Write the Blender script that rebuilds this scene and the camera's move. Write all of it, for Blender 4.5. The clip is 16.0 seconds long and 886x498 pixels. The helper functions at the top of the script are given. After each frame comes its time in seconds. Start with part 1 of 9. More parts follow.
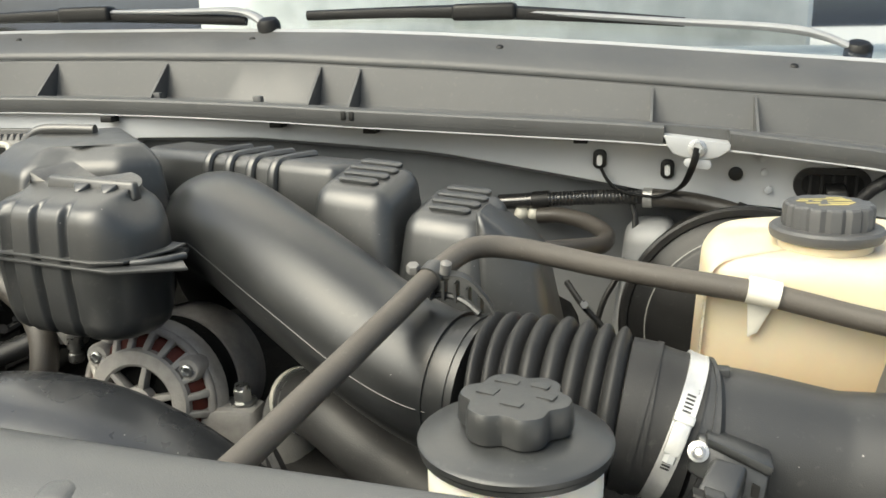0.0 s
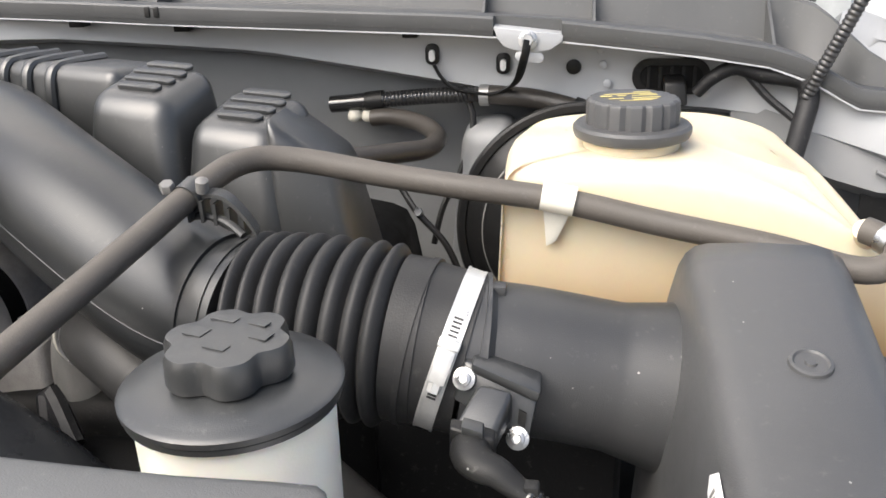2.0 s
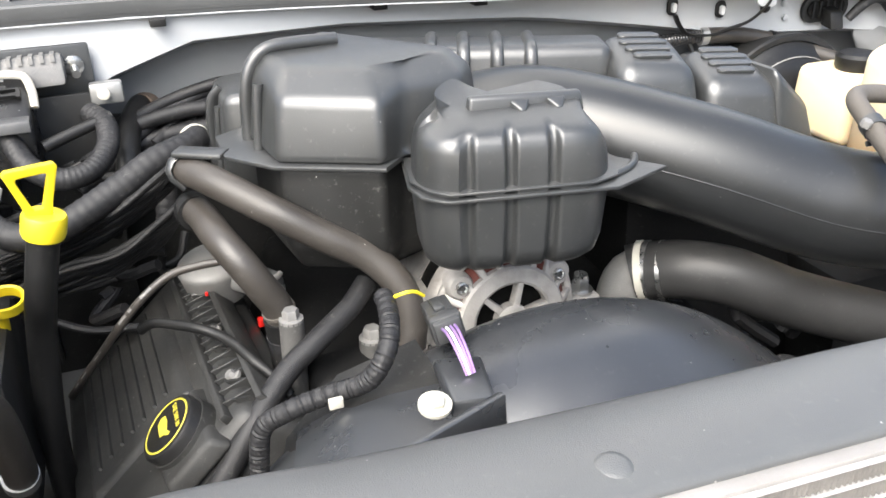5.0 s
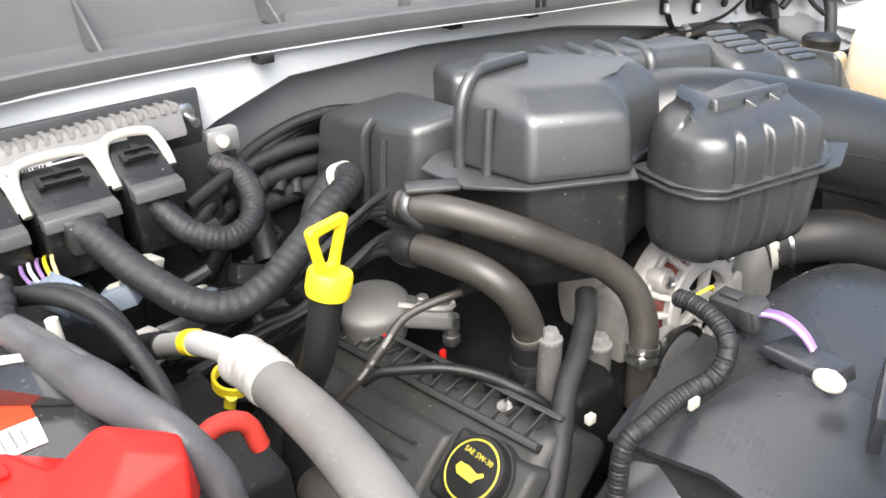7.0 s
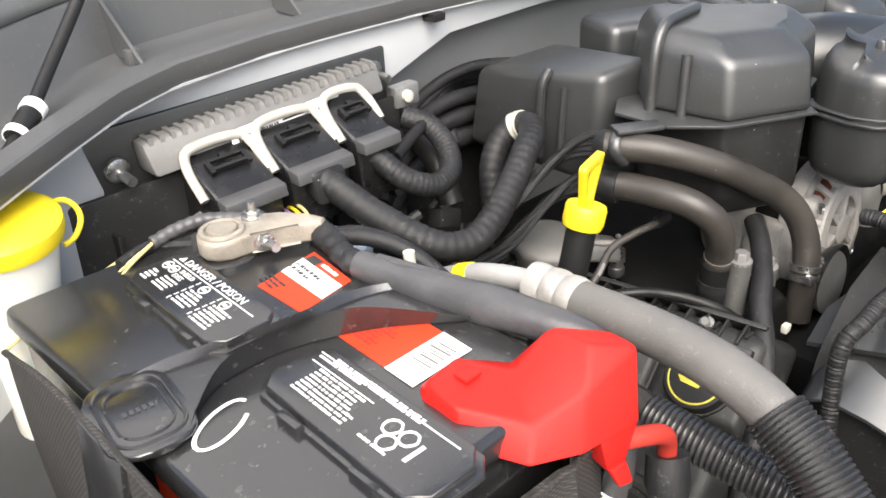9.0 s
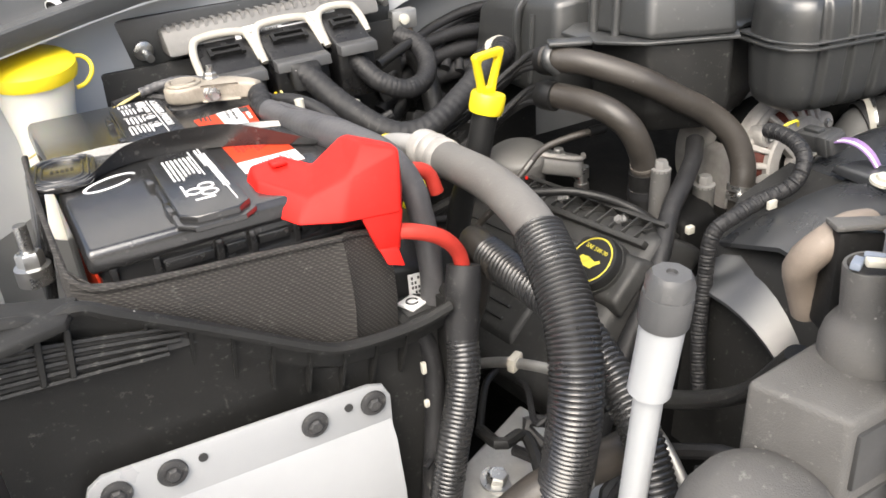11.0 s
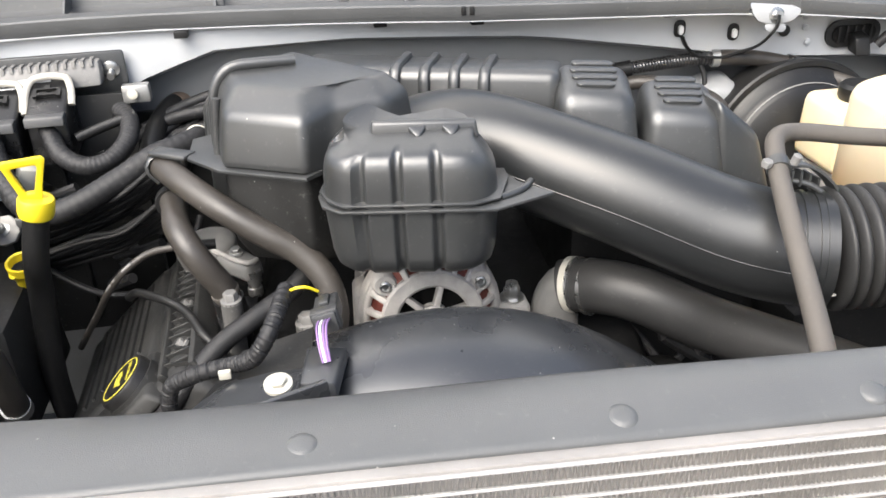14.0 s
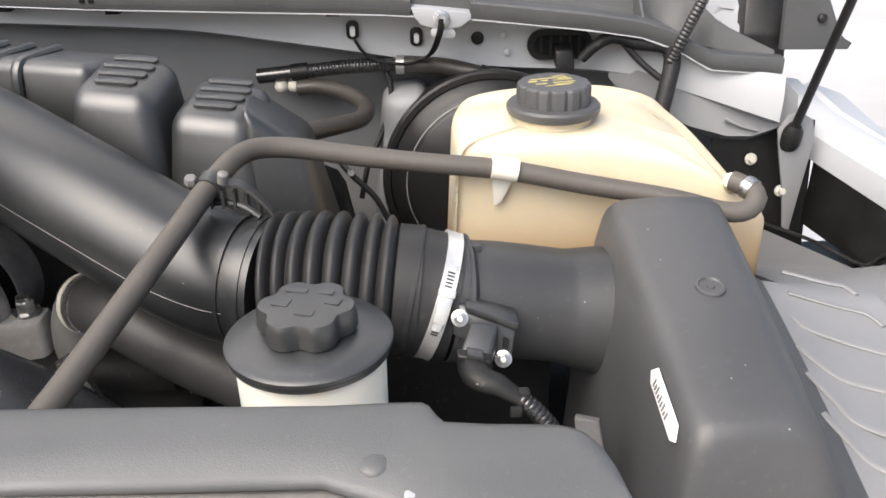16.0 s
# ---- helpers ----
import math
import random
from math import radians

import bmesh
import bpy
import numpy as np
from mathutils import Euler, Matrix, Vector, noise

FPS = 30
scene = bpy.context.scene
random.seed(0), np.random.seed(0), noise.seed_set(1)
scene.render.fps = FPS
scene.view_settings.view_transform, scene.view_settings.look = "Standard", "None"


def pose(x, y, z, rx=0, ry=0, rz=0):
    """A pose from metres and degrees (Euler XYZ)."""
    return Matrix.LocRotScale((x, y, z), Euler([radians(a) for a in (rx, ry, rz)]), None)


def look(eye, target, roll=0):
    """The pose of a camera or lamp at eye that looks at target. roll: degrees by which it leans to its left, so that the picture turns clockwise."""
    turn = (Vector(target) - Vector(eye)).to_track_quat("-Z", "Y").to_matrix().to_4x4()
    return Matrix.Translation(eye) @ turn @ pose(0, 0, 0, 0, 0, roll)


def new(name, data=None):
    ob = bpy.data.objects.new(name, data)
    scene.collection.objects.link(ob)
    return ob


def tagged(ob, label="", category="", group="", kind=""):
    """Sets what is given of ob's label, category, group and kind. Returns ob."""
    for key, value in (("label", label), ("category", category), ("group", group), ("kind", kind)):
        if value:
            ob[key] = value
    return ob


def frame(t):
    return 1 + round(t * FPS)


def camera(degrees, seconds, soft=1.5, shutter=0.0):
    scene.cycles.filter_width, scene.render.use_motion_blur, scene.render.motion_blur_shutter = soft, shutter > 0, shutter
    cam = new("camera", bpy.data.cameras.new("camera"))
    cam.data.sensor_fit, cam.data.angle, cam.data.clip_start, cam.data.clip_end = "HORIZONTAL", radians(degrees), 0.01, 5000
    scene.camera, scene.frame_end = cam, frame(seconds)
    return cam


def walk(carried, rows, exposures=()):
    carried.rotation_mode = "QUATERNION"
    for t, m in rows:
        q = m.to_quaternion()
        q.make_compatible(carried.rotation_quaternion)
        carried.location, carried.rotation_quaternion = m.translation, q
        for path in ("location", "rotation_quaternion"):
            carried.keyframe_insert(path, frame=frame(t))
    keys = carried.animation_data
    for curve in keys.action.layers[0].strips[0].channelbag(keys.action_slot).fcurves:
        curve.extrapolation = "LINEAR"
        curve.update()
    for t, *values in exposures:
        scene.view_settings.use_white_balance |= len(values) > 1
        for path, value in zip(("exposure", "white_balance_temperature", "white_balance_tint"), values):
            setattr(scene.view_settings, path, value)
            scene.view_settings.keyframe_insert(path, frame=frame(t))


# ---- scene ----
cam = camera(55.2, 16.0, soft=1.6)
PATH = [
    (0, (0.087, 0.039, 1.43), (-0.382, 1.917, 0.925), -1.2),
    (0.5, (0.135, 0.062, 1.423), (-0.333, 1.927, 0.874), -1.2),
    (1, (0.163, 0.079, 1.403), (-0.278, 1.924, 0.767), -1.4),
    (1.5, (0.189, 0.113, 1.411), (-0.168, 1.954, 0.717), -2.1),
    (2, (0.171, 0.115, 1.42), (-0.108, 1.954, 0.684), -1.8),
    (2.5, (0.058, 0.084, 1.444), (-0.078, 1.925, 0.673), -0.7),
    (3, (-0.052, 0.061, 1.448), (-0.043, 1.894, 0.647), -0.6),
    (3.5, (-0.156, 0.084, 1.45), (0.015, 1.894, 0.617), -0.7),
    (4, (-0.301, 0.108, 1.461), (0.036, 1.887, 0.612), -1.4),
    (4.5, (-0.449, 0.11, 1.47), (0.021, 1.845, 0.593), -2.1),
    (5, (-0.629, 0.083, 1.496), (-0.017, 1.764, 0.602), -1.7),
    (5.2, (-0.683, 0.077, 1.508), (-0.012, 1.735, 0.614), -1.5),
    (7.3, (-1.019, 0.325, 1.515), (0.147, 1.677, 0.614), -2.8),
    (7.5, (-1.055, 0.354, 1.519), (0.133, 1.677, 0.604), -3.2),
    (8, (-1.124, 0.415, 1.536), (0.106, 1.677, 0.59), -3.0),
    (8.5, (-1.181, 0.425, 1.541), (0.076, 1.647, 0.578), -2.2),
    (8.7, (-1.188, 0.414, 1.54), (0.052, 1.65, 0.572), -2.4),
    (10.8, (-1.117, 0.118, 1.478), (-0.244, 1.664, 0.557), -4.6),
    (11, (-1.104, 0.096, 1.476), (-0.27, 1.664, 0.556), -4.6),
    (11.5, (-1.057, 0.042, 1.501), (-0.316, 1.657, 0.583), -4.8),
    (12, (-0.988, 0.007, 1.518), (-0.293, 1.64, 0.596), -4.4),
    (12.5, (-0.85, 0.008, 1.531), (-0.25, 1.673, 0.6), -3.5),
    (13, (-0.712, -0.007, 1.53), (-0.246, 1.699, 0.596), -2.5),
    (13.5, (-0.586, -0.037, 1.534), (-0.234, 1.702, 0.611), -2.5),
    (14, (-0.442, -0.037, 1.545), (-0.194, 1.723, 0.629), -2.6),
    (14.5, (-0.266, 0.012, 1.512), (-0.104, 1.787, 0.605), -2.6),
    (15, (-0.104, 0.042, 1.499), (-0.001, 1.825, 0.599), -1.1),
    (15.5, (0.009, 0.033, 1.498), (0.096, 1.815, 0.595), -0.8),
    (16, (0.087, -0.001, 1.501), (0.166, 1.782, 0.598), -1.1),
]
# the clip's camera darkens its picture where the pale bottle fills the view
LIGHTING = [(0, 0.52, 7000, 2), (1, 0.64, 6750, 12), (2.5, 0.58, 6500, 10), (3.5, 0.78, 6400, 9), (4, 0.88, 6400, 9), (4.5, 1.08, 6400, 9), (5, 1.32, 6400, 9), (7.5, 1.22, 6400, 10), (8, 1.20, 6400, 10), (8.5, 0.88, 6500, 10), (11, 0.86, 6700, 10), (12, 0.97, 6650, 9), (13, 1.10, 6650, 10), (14.5, 1.02, 6400, 10), (15.2, 0.98, 6400, 10), (16, 0.45, 6550, 12)]
walk(cam, [(t, look(eye, target, roll)) for t, eye, target, roll in PATH], LIGHTING)

# ---- light ----
world = bpy.data.worlds.new("world")
scene.world = world
world.use_nodes = True
wn = world.node_tree.nodes
sky = wn.new("ShaderNodeTexSky")
sky.sky_type, sky.sun_disc = "NISHITA", False
sky.sun_elevation, sky.sun_rotation = radians(50), radians(222)
sky.air_density, sky.dust_density, sky.ozone_density = 1.0, 6.0, 1.0
wn["Background"].inputs["Strength"].default_value = 0.17
world.node_tree.links.new(sky.outputs["Color"], wn["Background"].inputs["Color"])
sun_data = bpy.data.lights.new("sun", "SUN")
sun_data.energy, sun_data.angle, sun_data.color = 2.9, radians(60), (0.965, 0.99, 0.975)
sun = new("sun", sun_data)
sun.matrix_world = look((-3.7, -3.1, 7.0), (-0.3, 0.7, 1.1))


# ---- materials ----
def paint(name, colour, rough=0.5, metal=0.0, grain=(900, 0.02), blotch=(14, 0.1), speck=0.0, spec=0.5, coat=0.0, sub=0.0, gloss=0.12, lift=(0.55, 0.54, 0.5), flecks=0.0):
    """A surface with fine grain relief, blotches of tone and gloss, and pale dust specks."""
    m = bpy.data.materials.new(name)
    m.use_nodes = True
    n, l = m.node_tree.nodes, m.node_tree.links
    b = n["Principled BSDF"]
    b.inputs["Metallic"].default_value = metal
    b.inputs["Specular IOR Level"].default_value = spec
    b.inputs["Coat Weight"].default_value = coat
    b.inputs["Coat Roughness"].default_value = 0.15
    if sub:
        b.inputs["Subsurface Weight"].default_value = sub
        b.inputs["Subsurface Radius"].default_value = (0.03, 0.02, 0.01)
        b.inputs["Subsurface Scale"].default_value = 0.4
    co = n.new("ShaderNodeTexCoord")
    big = n.new("ShaderNodeTexNoise")
    big.inputs["Scale"].default_value, big.inputs["Detail"].default_value, big.inputs["Roughness"].default_value = blotch[0], 5, 0.65
    l.new(co.outputs["Object"], big.inputs["Vector"])
    ramp = n.new("ShaderNodeMapRange")
    ramp.inputs["From Min"].default_value, ramp.inputs["From Max"].default_value = 0.3, 0.7
    ramp.inputs["To Min"].default_value, ramp.inputs["To Max"].default_value = 1 - blotch[1], 1 + blotch[1]
    l.new(big.outputs["Fac"], ramp.inputs["Value"])
    mul = n.new("ShaderNodeVectorMath")
    mul.operation = "SCALE"
    mul.inputs[0].default_value = colour
    l.new(ramp.outputs["Result"], mul.inputs["Scale"])
    out = mul.outputs["Vector"]
    fine = n.new("ShaderNodeTexNoise")
    fine.inputs["Scale"].default_value, fine.inputs["Detail"].default_value = grain[0], 3
    l.new(co.outputs["Object"], fine.inputs["Vector"])
    if speck:
        dots = n.new("ShaderNodeTexNoise")
        dots.inputs["Scale"].default_value, dots.inputs["Detail"].default_value, dots.inputs["Roughness"].default_value = 170, 4, 0.7
        l.new(co.outputs["Object"], dots.inputs["Vector"])
        cut = n.new("ShaderNodeMapRange")
        cut.inputs["From Min"].default_value, cut.inputs["From Max"].default_value = 0.60, 0.80
        cut.inputs["To Max"].default_value = speck
        l.new(dots.outputs["Fac"], cut.inputs["Value"])
        mix = n.new("ShaderNodeMix")
        mix.data_type = "RGBA"
        mix.inputs["B"].default_value = (*lift, 1)
        l.new(cut.outputs["Result"], mix.inputs["Factor"])
        l.new(out, mix.inputs["A"])
        out = mix.outputs["Result"]
    if flecks:
        cell = n.new("ShaderNodeTexVoronoi")
        cell.inputs["Scale"].default_value = 85
        l.new(co.outputs["Object"], cell.inputs["Vector"])
        near = n.new("ShaderNodeMath")
        near.operation = "LESS_THAN"
        near.inputs[1].default_value = 0.055
        l.new(cell.outputs["Distance"], near.inputs[0])
        pick = n.new("ShaderNodeSeparateColor")
        l.new(cell.outputs["Color"], pick.inputs["Color"])
        few = n.new("ShaderNodeMath")
        few.operation = "LESS_THAN"
        few.inputs[1].default_value = flecks
        l.new(pick.outputs["Red"], few.inputs[0])
        both = n.new("ShaderNodeMath")
        both.operation = "MULTIPLY"
        l.new(near.outputs["Value"], both.inputs[0])
        l.new(few.outputs["Value"], both.inputs[1])
        soft = n.new("ShaderNodeMath")
        soft.operation = "MULTIPLY"
        soft.inputs[1].default_value = 0.45
        l.new(both.outputs["Value"], soft.inputs[0])
        mix2 = n.new("ShaderNodeMix")
        mix2.data_type = "RGBA"
        mix2.inputs["B"].default_value = (0.6, 0.58, 0.54, 1)
        l.new(soft.outputs["Value"], mix2.inputs["Factor"])
        l.new(out, mix2.inputs["A"])
        out = mix2.outputs["Result"]
    l.new(out, b.inputs["Base Color"])
    rr = n.new("ShaderNodeMapRange")
    rr.inputs["From Min"].default_value, rr.inputs["From Max"].default_value = 0.3, 0.7
    rr.inputs["To Min"].default_value, rr.inputs["To Max"].default_value = max(rough - gloss, 0.03), min(rough + gloss, 1)
    l.new(big.outputs["Fac"], rr.inputs["Value"])
    l.new(rr.outputs["Result"], b.inputs["Roughness"])
    bump = n.new("ShaderNodeBump")
    bump.inputs["Strength"].default_value, bump.inputs["Distance"].default_value = min(1.0, grain[1] * 10), 0.0004
    l.new(fine.outputs["Fac"], bump.inputs["Height"])
    l.new(bump.outputs["Normal"], b.inputs["Normal"])
    return m


PLASTIC = paint("moulded black plastic", (0.0285, 0.0298, 0.0302), 0.36, grain=(1500, 0.03), blotch=(9, 0.16), speck=0.09, gloss=0.08, spec=0.9, flecks=0.12)
TUBE = paint("smooth black plastic", (0.0170, 0.0180, 0.0186), 0.33, grain=(1200, 0.02), blotch=(7, 0.14), speck=0.04, gloss=0.06, spec=0.62, flecks=0.06)
DUSTY = paint("dusty black plastic", (0.016, 0.016, 0.0155), 0.5, grain=(1400, 0.05), blotch=(12, 0.22), speck=0.16, spec=0.35, flecks=0.25)
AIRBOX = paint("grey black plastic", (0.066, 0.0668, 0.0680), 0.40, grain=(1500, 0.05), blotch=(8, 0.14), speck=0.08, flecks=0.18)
MAFTUBE = paint("dull dark plastic", (0.040, 0.041, 0.042), 0.42, grain=(1500, 0.05), blotch=(8, 0.14), speck=0.08, flecks=0.15)
COWL = paint("grey weathered plastic", (0.074, 0.076, 0.077), 0.48, grain=(1300, 0.04), blotch=(10, 0.12), speck=0.08)
DUSTBOX = paint("dusty grey plastic", (0.078, 0.076, 0.073), 0.66, grain=(900, 0.12), blotch=(16, 0.2), speck=0.22, flecks=0.3)
TRAYBOLT = paint("worn black rivet", (0.040, 0.040, 0.041), 0.55, grain=(500, 0.12), blotch=(60, 0.3), speck=0.3)
SHIELD = paint("grey flexible plastic", (0.083, 0.0855, 0.0865), 0.40, grain=(1300, 0.05), blotch=(6, 0.14), speck=0.07, flecks=0.12)
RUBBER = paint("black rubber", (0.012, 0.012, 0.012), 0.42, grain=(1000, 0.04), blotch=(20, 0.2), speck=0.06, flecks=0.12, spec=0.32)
HOSE = paint("dull rubber hose", (0.040, 0.0355, 0.031), 0.45, grain=(800, 0.06), blotch=(18, 0.18), speck=0.08, flecks=0.08)
PCV = paint("brown grey hose", (0.085, 0.076, 0.066), 0.55, grain=(900, 0.05), blotch=(14, 0.12), speck=0.08)
GREYHOSE = paint("grey rubber hose", (0.120, 0.116, 0.110), 0.62, grain=(700, 0.08), blotch=(18, 0.18), speck=0.2)
CONDUIT = paint("black corrugated conduit", (0.022, 0.022, 0.0225), 0.30, grain=(1000, 0.02), blotch=(16, 0.15), speck=0.04, spec=0.8)
TAPE = paint("black cloth tape", (0.018, 0.018, 0.019), 0.45, grain=(1400, 0.1), blotch=(30, 0.25), speck=0.16, spec=0.32)
# near-black with little gloss: the shade of the deep parts is in the colour
DARK = paint("dark metal toned for shade", (0.006, 0.006, 0.006), 0.6, grain=(500, 0.06), blotch=(20, 0.3), speck=0.06, spec=0.15)
VALVE = paint("dusty valve cover plastic", (0.0240, 0.0240, 0.0232), 0.5, grain=(900, 0.06), blotch=(16, 0.25), speck=0.14, spec=0.4, flecks=0.3)
HOODPAINT = paint("white hood paint", (0.74, 0.75, 0.76), 0.35, grain=(1200, 0.02), blotch=(5, 0.06), coat=0.2)
BODY = paint("grey white body paint", (0.44, 0.455, 0.47), 0.4, grain=(1200, 0.03), blotch=(5, 0.06), speck=0.03, coat=0.15)
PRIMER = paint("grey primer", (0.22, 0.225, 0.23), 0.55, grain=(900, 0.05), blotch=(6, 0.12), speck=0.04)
WHITE = paint("white paint", (0.32, 0.33, 0.34), 0.35, grain=(1200, 0.02), blotch=(7, 0.05), speck=0.0, coat=0.2)
CREAM = paint("translucent cream plastic", (0.74, 0.62, 0.40), 0.38, grain=(700, 0.03), blotch=(9, 0.05), sub=0.45)


def tank_plastic(level, fade):
    """Cream plastic with orange coolant showing through below a level (metres from the mesh's middle)."""
    m = paint("translucent bottle plastic", (0.66, 0.58, 0.42), 0.36, grain=(700, 0.03), blotch=(9, 0.06), sub=0.45)
    n, l = m.node_tree.nodes, m.node_tree.links
    b = n["Principled BSDF"]
    old = b.inputs["Base Color"].links[0].from_socket
    co = n.new("ShaderNodeTexCoord")
    sep = n.new("ShaderNodeSeparateXYZ")
    l.new(co.outputs["Object"], sep.inputs["Vector"])
    cut = n.new("ShaderNodeMapRange")
    cut.interpolation_type = "SMOOTHSTEP"
    cut.inputs["From Min"].default_value, cut.inputs["From Max"].default_value = level - fade, level + fade
    l.new(sep.outputs["Z"], cut.inputs["Value"])
    mix = n.new("ShaderNodeMix")
    mix.data_type = "RGBA"
    mix.inputs["A"].default_value = (0.60, 0.37, 0.16, 1)
    l.new(cut.outputs["Result"], mix.inputs["Factor"])
    l.new(old, mix.inputs["B"])
    l.new(mix.outputs["Result"], b.inputs["Base Color"])
    return m


TANK = tank_plastic(-0.030, 0.065)
PALE = paint("translucent white plastic", (0.78, 0.77, 0.70), 0.38, grain=(700, 0.03), blotch=(9, 0.05), sub=0.5)
RED = paint("red plastic", (0.60, 0.018, 0.014), 0.45, spec=0.18, grain=(1300, 0.03), blotch=(8, 0.06), speck=0.02)
REDRUB = paint("dull red rubber", (0.42, 0.036, 0.025), 0.6, spec=0.25, grain=(900, 0.05), blotch=(20, 0.12), speck=0.06)
YELLOW = paint("yellow plastic", (0.80, 0.62, 0.02), 0.38, grain=(1300, 0.02), blotch=(8, 0.05))
STEEL = paint("zinc plated steel", (0.48, 0.48, 0.47), 0.3, 0.95, grain=(500, 0.03), blotch=(40, 0.12))
BRIGHTSTEEL = paint("bright galvanised steel", (0.66, 0.66, 0.64), 0.36, 0.55, grain=(500, 0.03), blotch=(60, 0.14))
DULLSTEEL = paint("dull steel", (0.40, 0.40, 0.39), 0.45, 0.8, grain=(500, 0.05), blotch=(30, 0.2))
PALEALU = paint("oxidised cast aluminium", (0.37, 0.355, 0.335), 0.6, 0.3, grain=(600, 0.12), blotch=(40, 0.25), speck=0.15)
BOOSTER = paint("dull black booster paint", (0.012, 0.012, 0.012), 0.42, grain=(900, 0.03), blotch=(14, 0.2), speck=0.05, spec=0.35)
COPPER = paint("varnished copper winding", (0.10, 0.022, 0.014), 0.5, 0.3, grain=(500, 0.1), blotch=(60, 0.3))
LEAD = paint("tarnished lead", (0.30, 0.27, 0.225), 0.6, 0.35, grain=(400, 0.12), blotch=(50, 0.25), speck=0.2)
BATTERY = paint("glossy black case", (0.020, 0.020, 0.0205), 0.20, spec=0.95, grain=(900, 0.02), blotch=(14, 0.22), speck=0.14, gloss=0.07)


def woven(name, colour, pitch):
    """Cloth of crossing threads: two sets of bands give relief and a slight change of tone."""
    m = paint(name, colour, 0.85, grain=(1600, 0.2), blotch=(14, 0.22), speck=0.15)
    n, l = m.node_tree.nodes, m.node_tree.links
    b = n["Principled BSDF"]
    old = b.inputs["Base Color"].links[0].from_socket
    co = n.new("ShaderNodeTexCoord")
    waves = []
    for axis in ("DIAGONAL", "Z"):
        wv = n.new("ShaderNodeTexWave")
        wv.bands_direction = axis
        wv.inputs["Scale"].default_value, wv.inputs["Distortion"].default_value = 0.314 / pitch, 1.2
        wv.inputs["Detail Scale"].default_value = 3.0
        l.new(co.outputs["Object"], wv.inputs["Vector"])
        waves.append(wv)
    mul = n.new("ShaderNodeMath")
    mul.operation = "MULTIPLY"
    l.new(waves[0].outputs["Fac"], mul.inputs[0])
    l.new(waves[1].outputs["Fac"], mul.inputs[1])
    tone = n.new("ShaderNodeMapRange")
    tone.inputs["To Min"].default_value, tone.inputs["To Max"].default_value = 0.55, 1.75
    l.new(mul.outputs["Value"], tone.inputs["Value"])
    sc = n.new("ShaderNodeVectorMath")
    sc.operation = "SCALE"
    l.new(old, sc.inputs[0])
    l.new(tone.outputs["Result"], sc.inputs["Scale"])
    l.new(sc.outputs["Vector"], b.inputs["Base Color"])
    bump = n.new("ShaderNodeBump")
    bump.inputs["Strength"].default_value, bump.inputs["Distance"].default_value = 0.8, 0.0006
    l.new(mul.outputs["Value"], bump.inputs["Height"])
    l.new(bump.outputs["Normal"], b.inputs["Normal"])
    return m


BLANKET = woven("woven grey cloth", (0.036, 0.033, 0.030), 0.0020)
LABEL = paint("white label", (0.80, 0.80, 0.79), 0.45, grain=(900, 0.01), blotch=(20, 0.04))
PRINT = paint("grey white print", (0.62, 0.62, 0.62), 0.5, grain=(900, 0.01), blotch=(60, 0.12))
# print ink; also coloured onto holes, slots and openings as their shade
INK = paint("dark print and hole shade", (0.03, 0.03, 0.03), 0.5, grain=(900, 0.01), blotch=(30, 0.05))
REDLABEL = paint("red orange label", (0.58, 0.048, 0.018), 0.45, spec=0.2, grain=(900, 0.01), blotch=(14, 0.08))
BRAID = paint("braided black sleeve", (0.016, 0.016, 0.0165), 0.45, grain=(1800, 0.15), blotch=(40, 0.25), speck=0.12, spec=0.32)
SHROUD = paint("glossy black shroud plastic", (0.030, 0.032, 0.035), 0.30, grain=(1200, 0.02), blotch=(8, 0.2), speck=0.05, gloss=0.06, spec=0.8, flecks=0.22)
TUBING = paint("pale aluminium tubing", (0.36, 0.355, 0.345), 0.5, 0.25, grain=(900, 0.05), blotch=(20, 0.15), speck=0.05)
FIN = paint("dusty aluminium fins", (0.26, 0.248, 0.235), 0.6, 0.2, grain=(1500, 0.15), blotch=(12, 0.18), speck=0.15)
CONN = paint("blue grey connector", (0.17, 0.20, 0.25), 0.5, grain=(900, 0.03), blotch=(20, 0.12), speck=0.1)
PURPLE = paint("purple wire", (0.22, 0.13, 0.30), 0.45)
CLEARTAPE = paint("milky tape", (0.72, 0.69, 0.60), 0.35, grain=(500, 0.05), blotch=(40, 0.08))
CLIP = paint("pale nylon", (0.46, 0.445, 0.385), 0.45, grain=(900, 0.02), blotch=(30, 0.06))
PLUGBLACK = paint("glossy connector plastic", (0.0075, 0.0075, 0.008), 0.32, grain=(1400, 0.03), blotch=(24, 0.2), speck=0.08, flecks=0.15)
LEVER = paint("off-white nylon lever", (0.36, 0.345, 0.305), 0.5, grain=(900, 0.03), blotch=(40, 0.15), speck=0.05)
CONCRETE = paint("pale dry concrete", (0.46, 0.455, 0.445), 0.85, grain=(120, 0.3), blotch=(0.8, 0.12), speck=0.05)
BELLOWS = paint("matt black rubber", (0.026, 0.026, 0.026), 0.5, grain=(900, 0.04), blotch=(12, 0.18), speck=0.06, spec=0.32)
SLEEVE = paint("grey vinyl sleeve", (0.064, 0.063, 0.066), 0.42, grain=(260, 0.25), blotch=(40, 0.2), speck=0.06)
FADED = paint("faded yellow print", (0.55, 0.47, 0.20), 0.5, blotch=(90, 0.25))
CAPPRINT = paint("worn yellow print", (0.46, 0.40, 0.045), 0.5, grain=(900, 0.03), blotch=(120, 0.3))
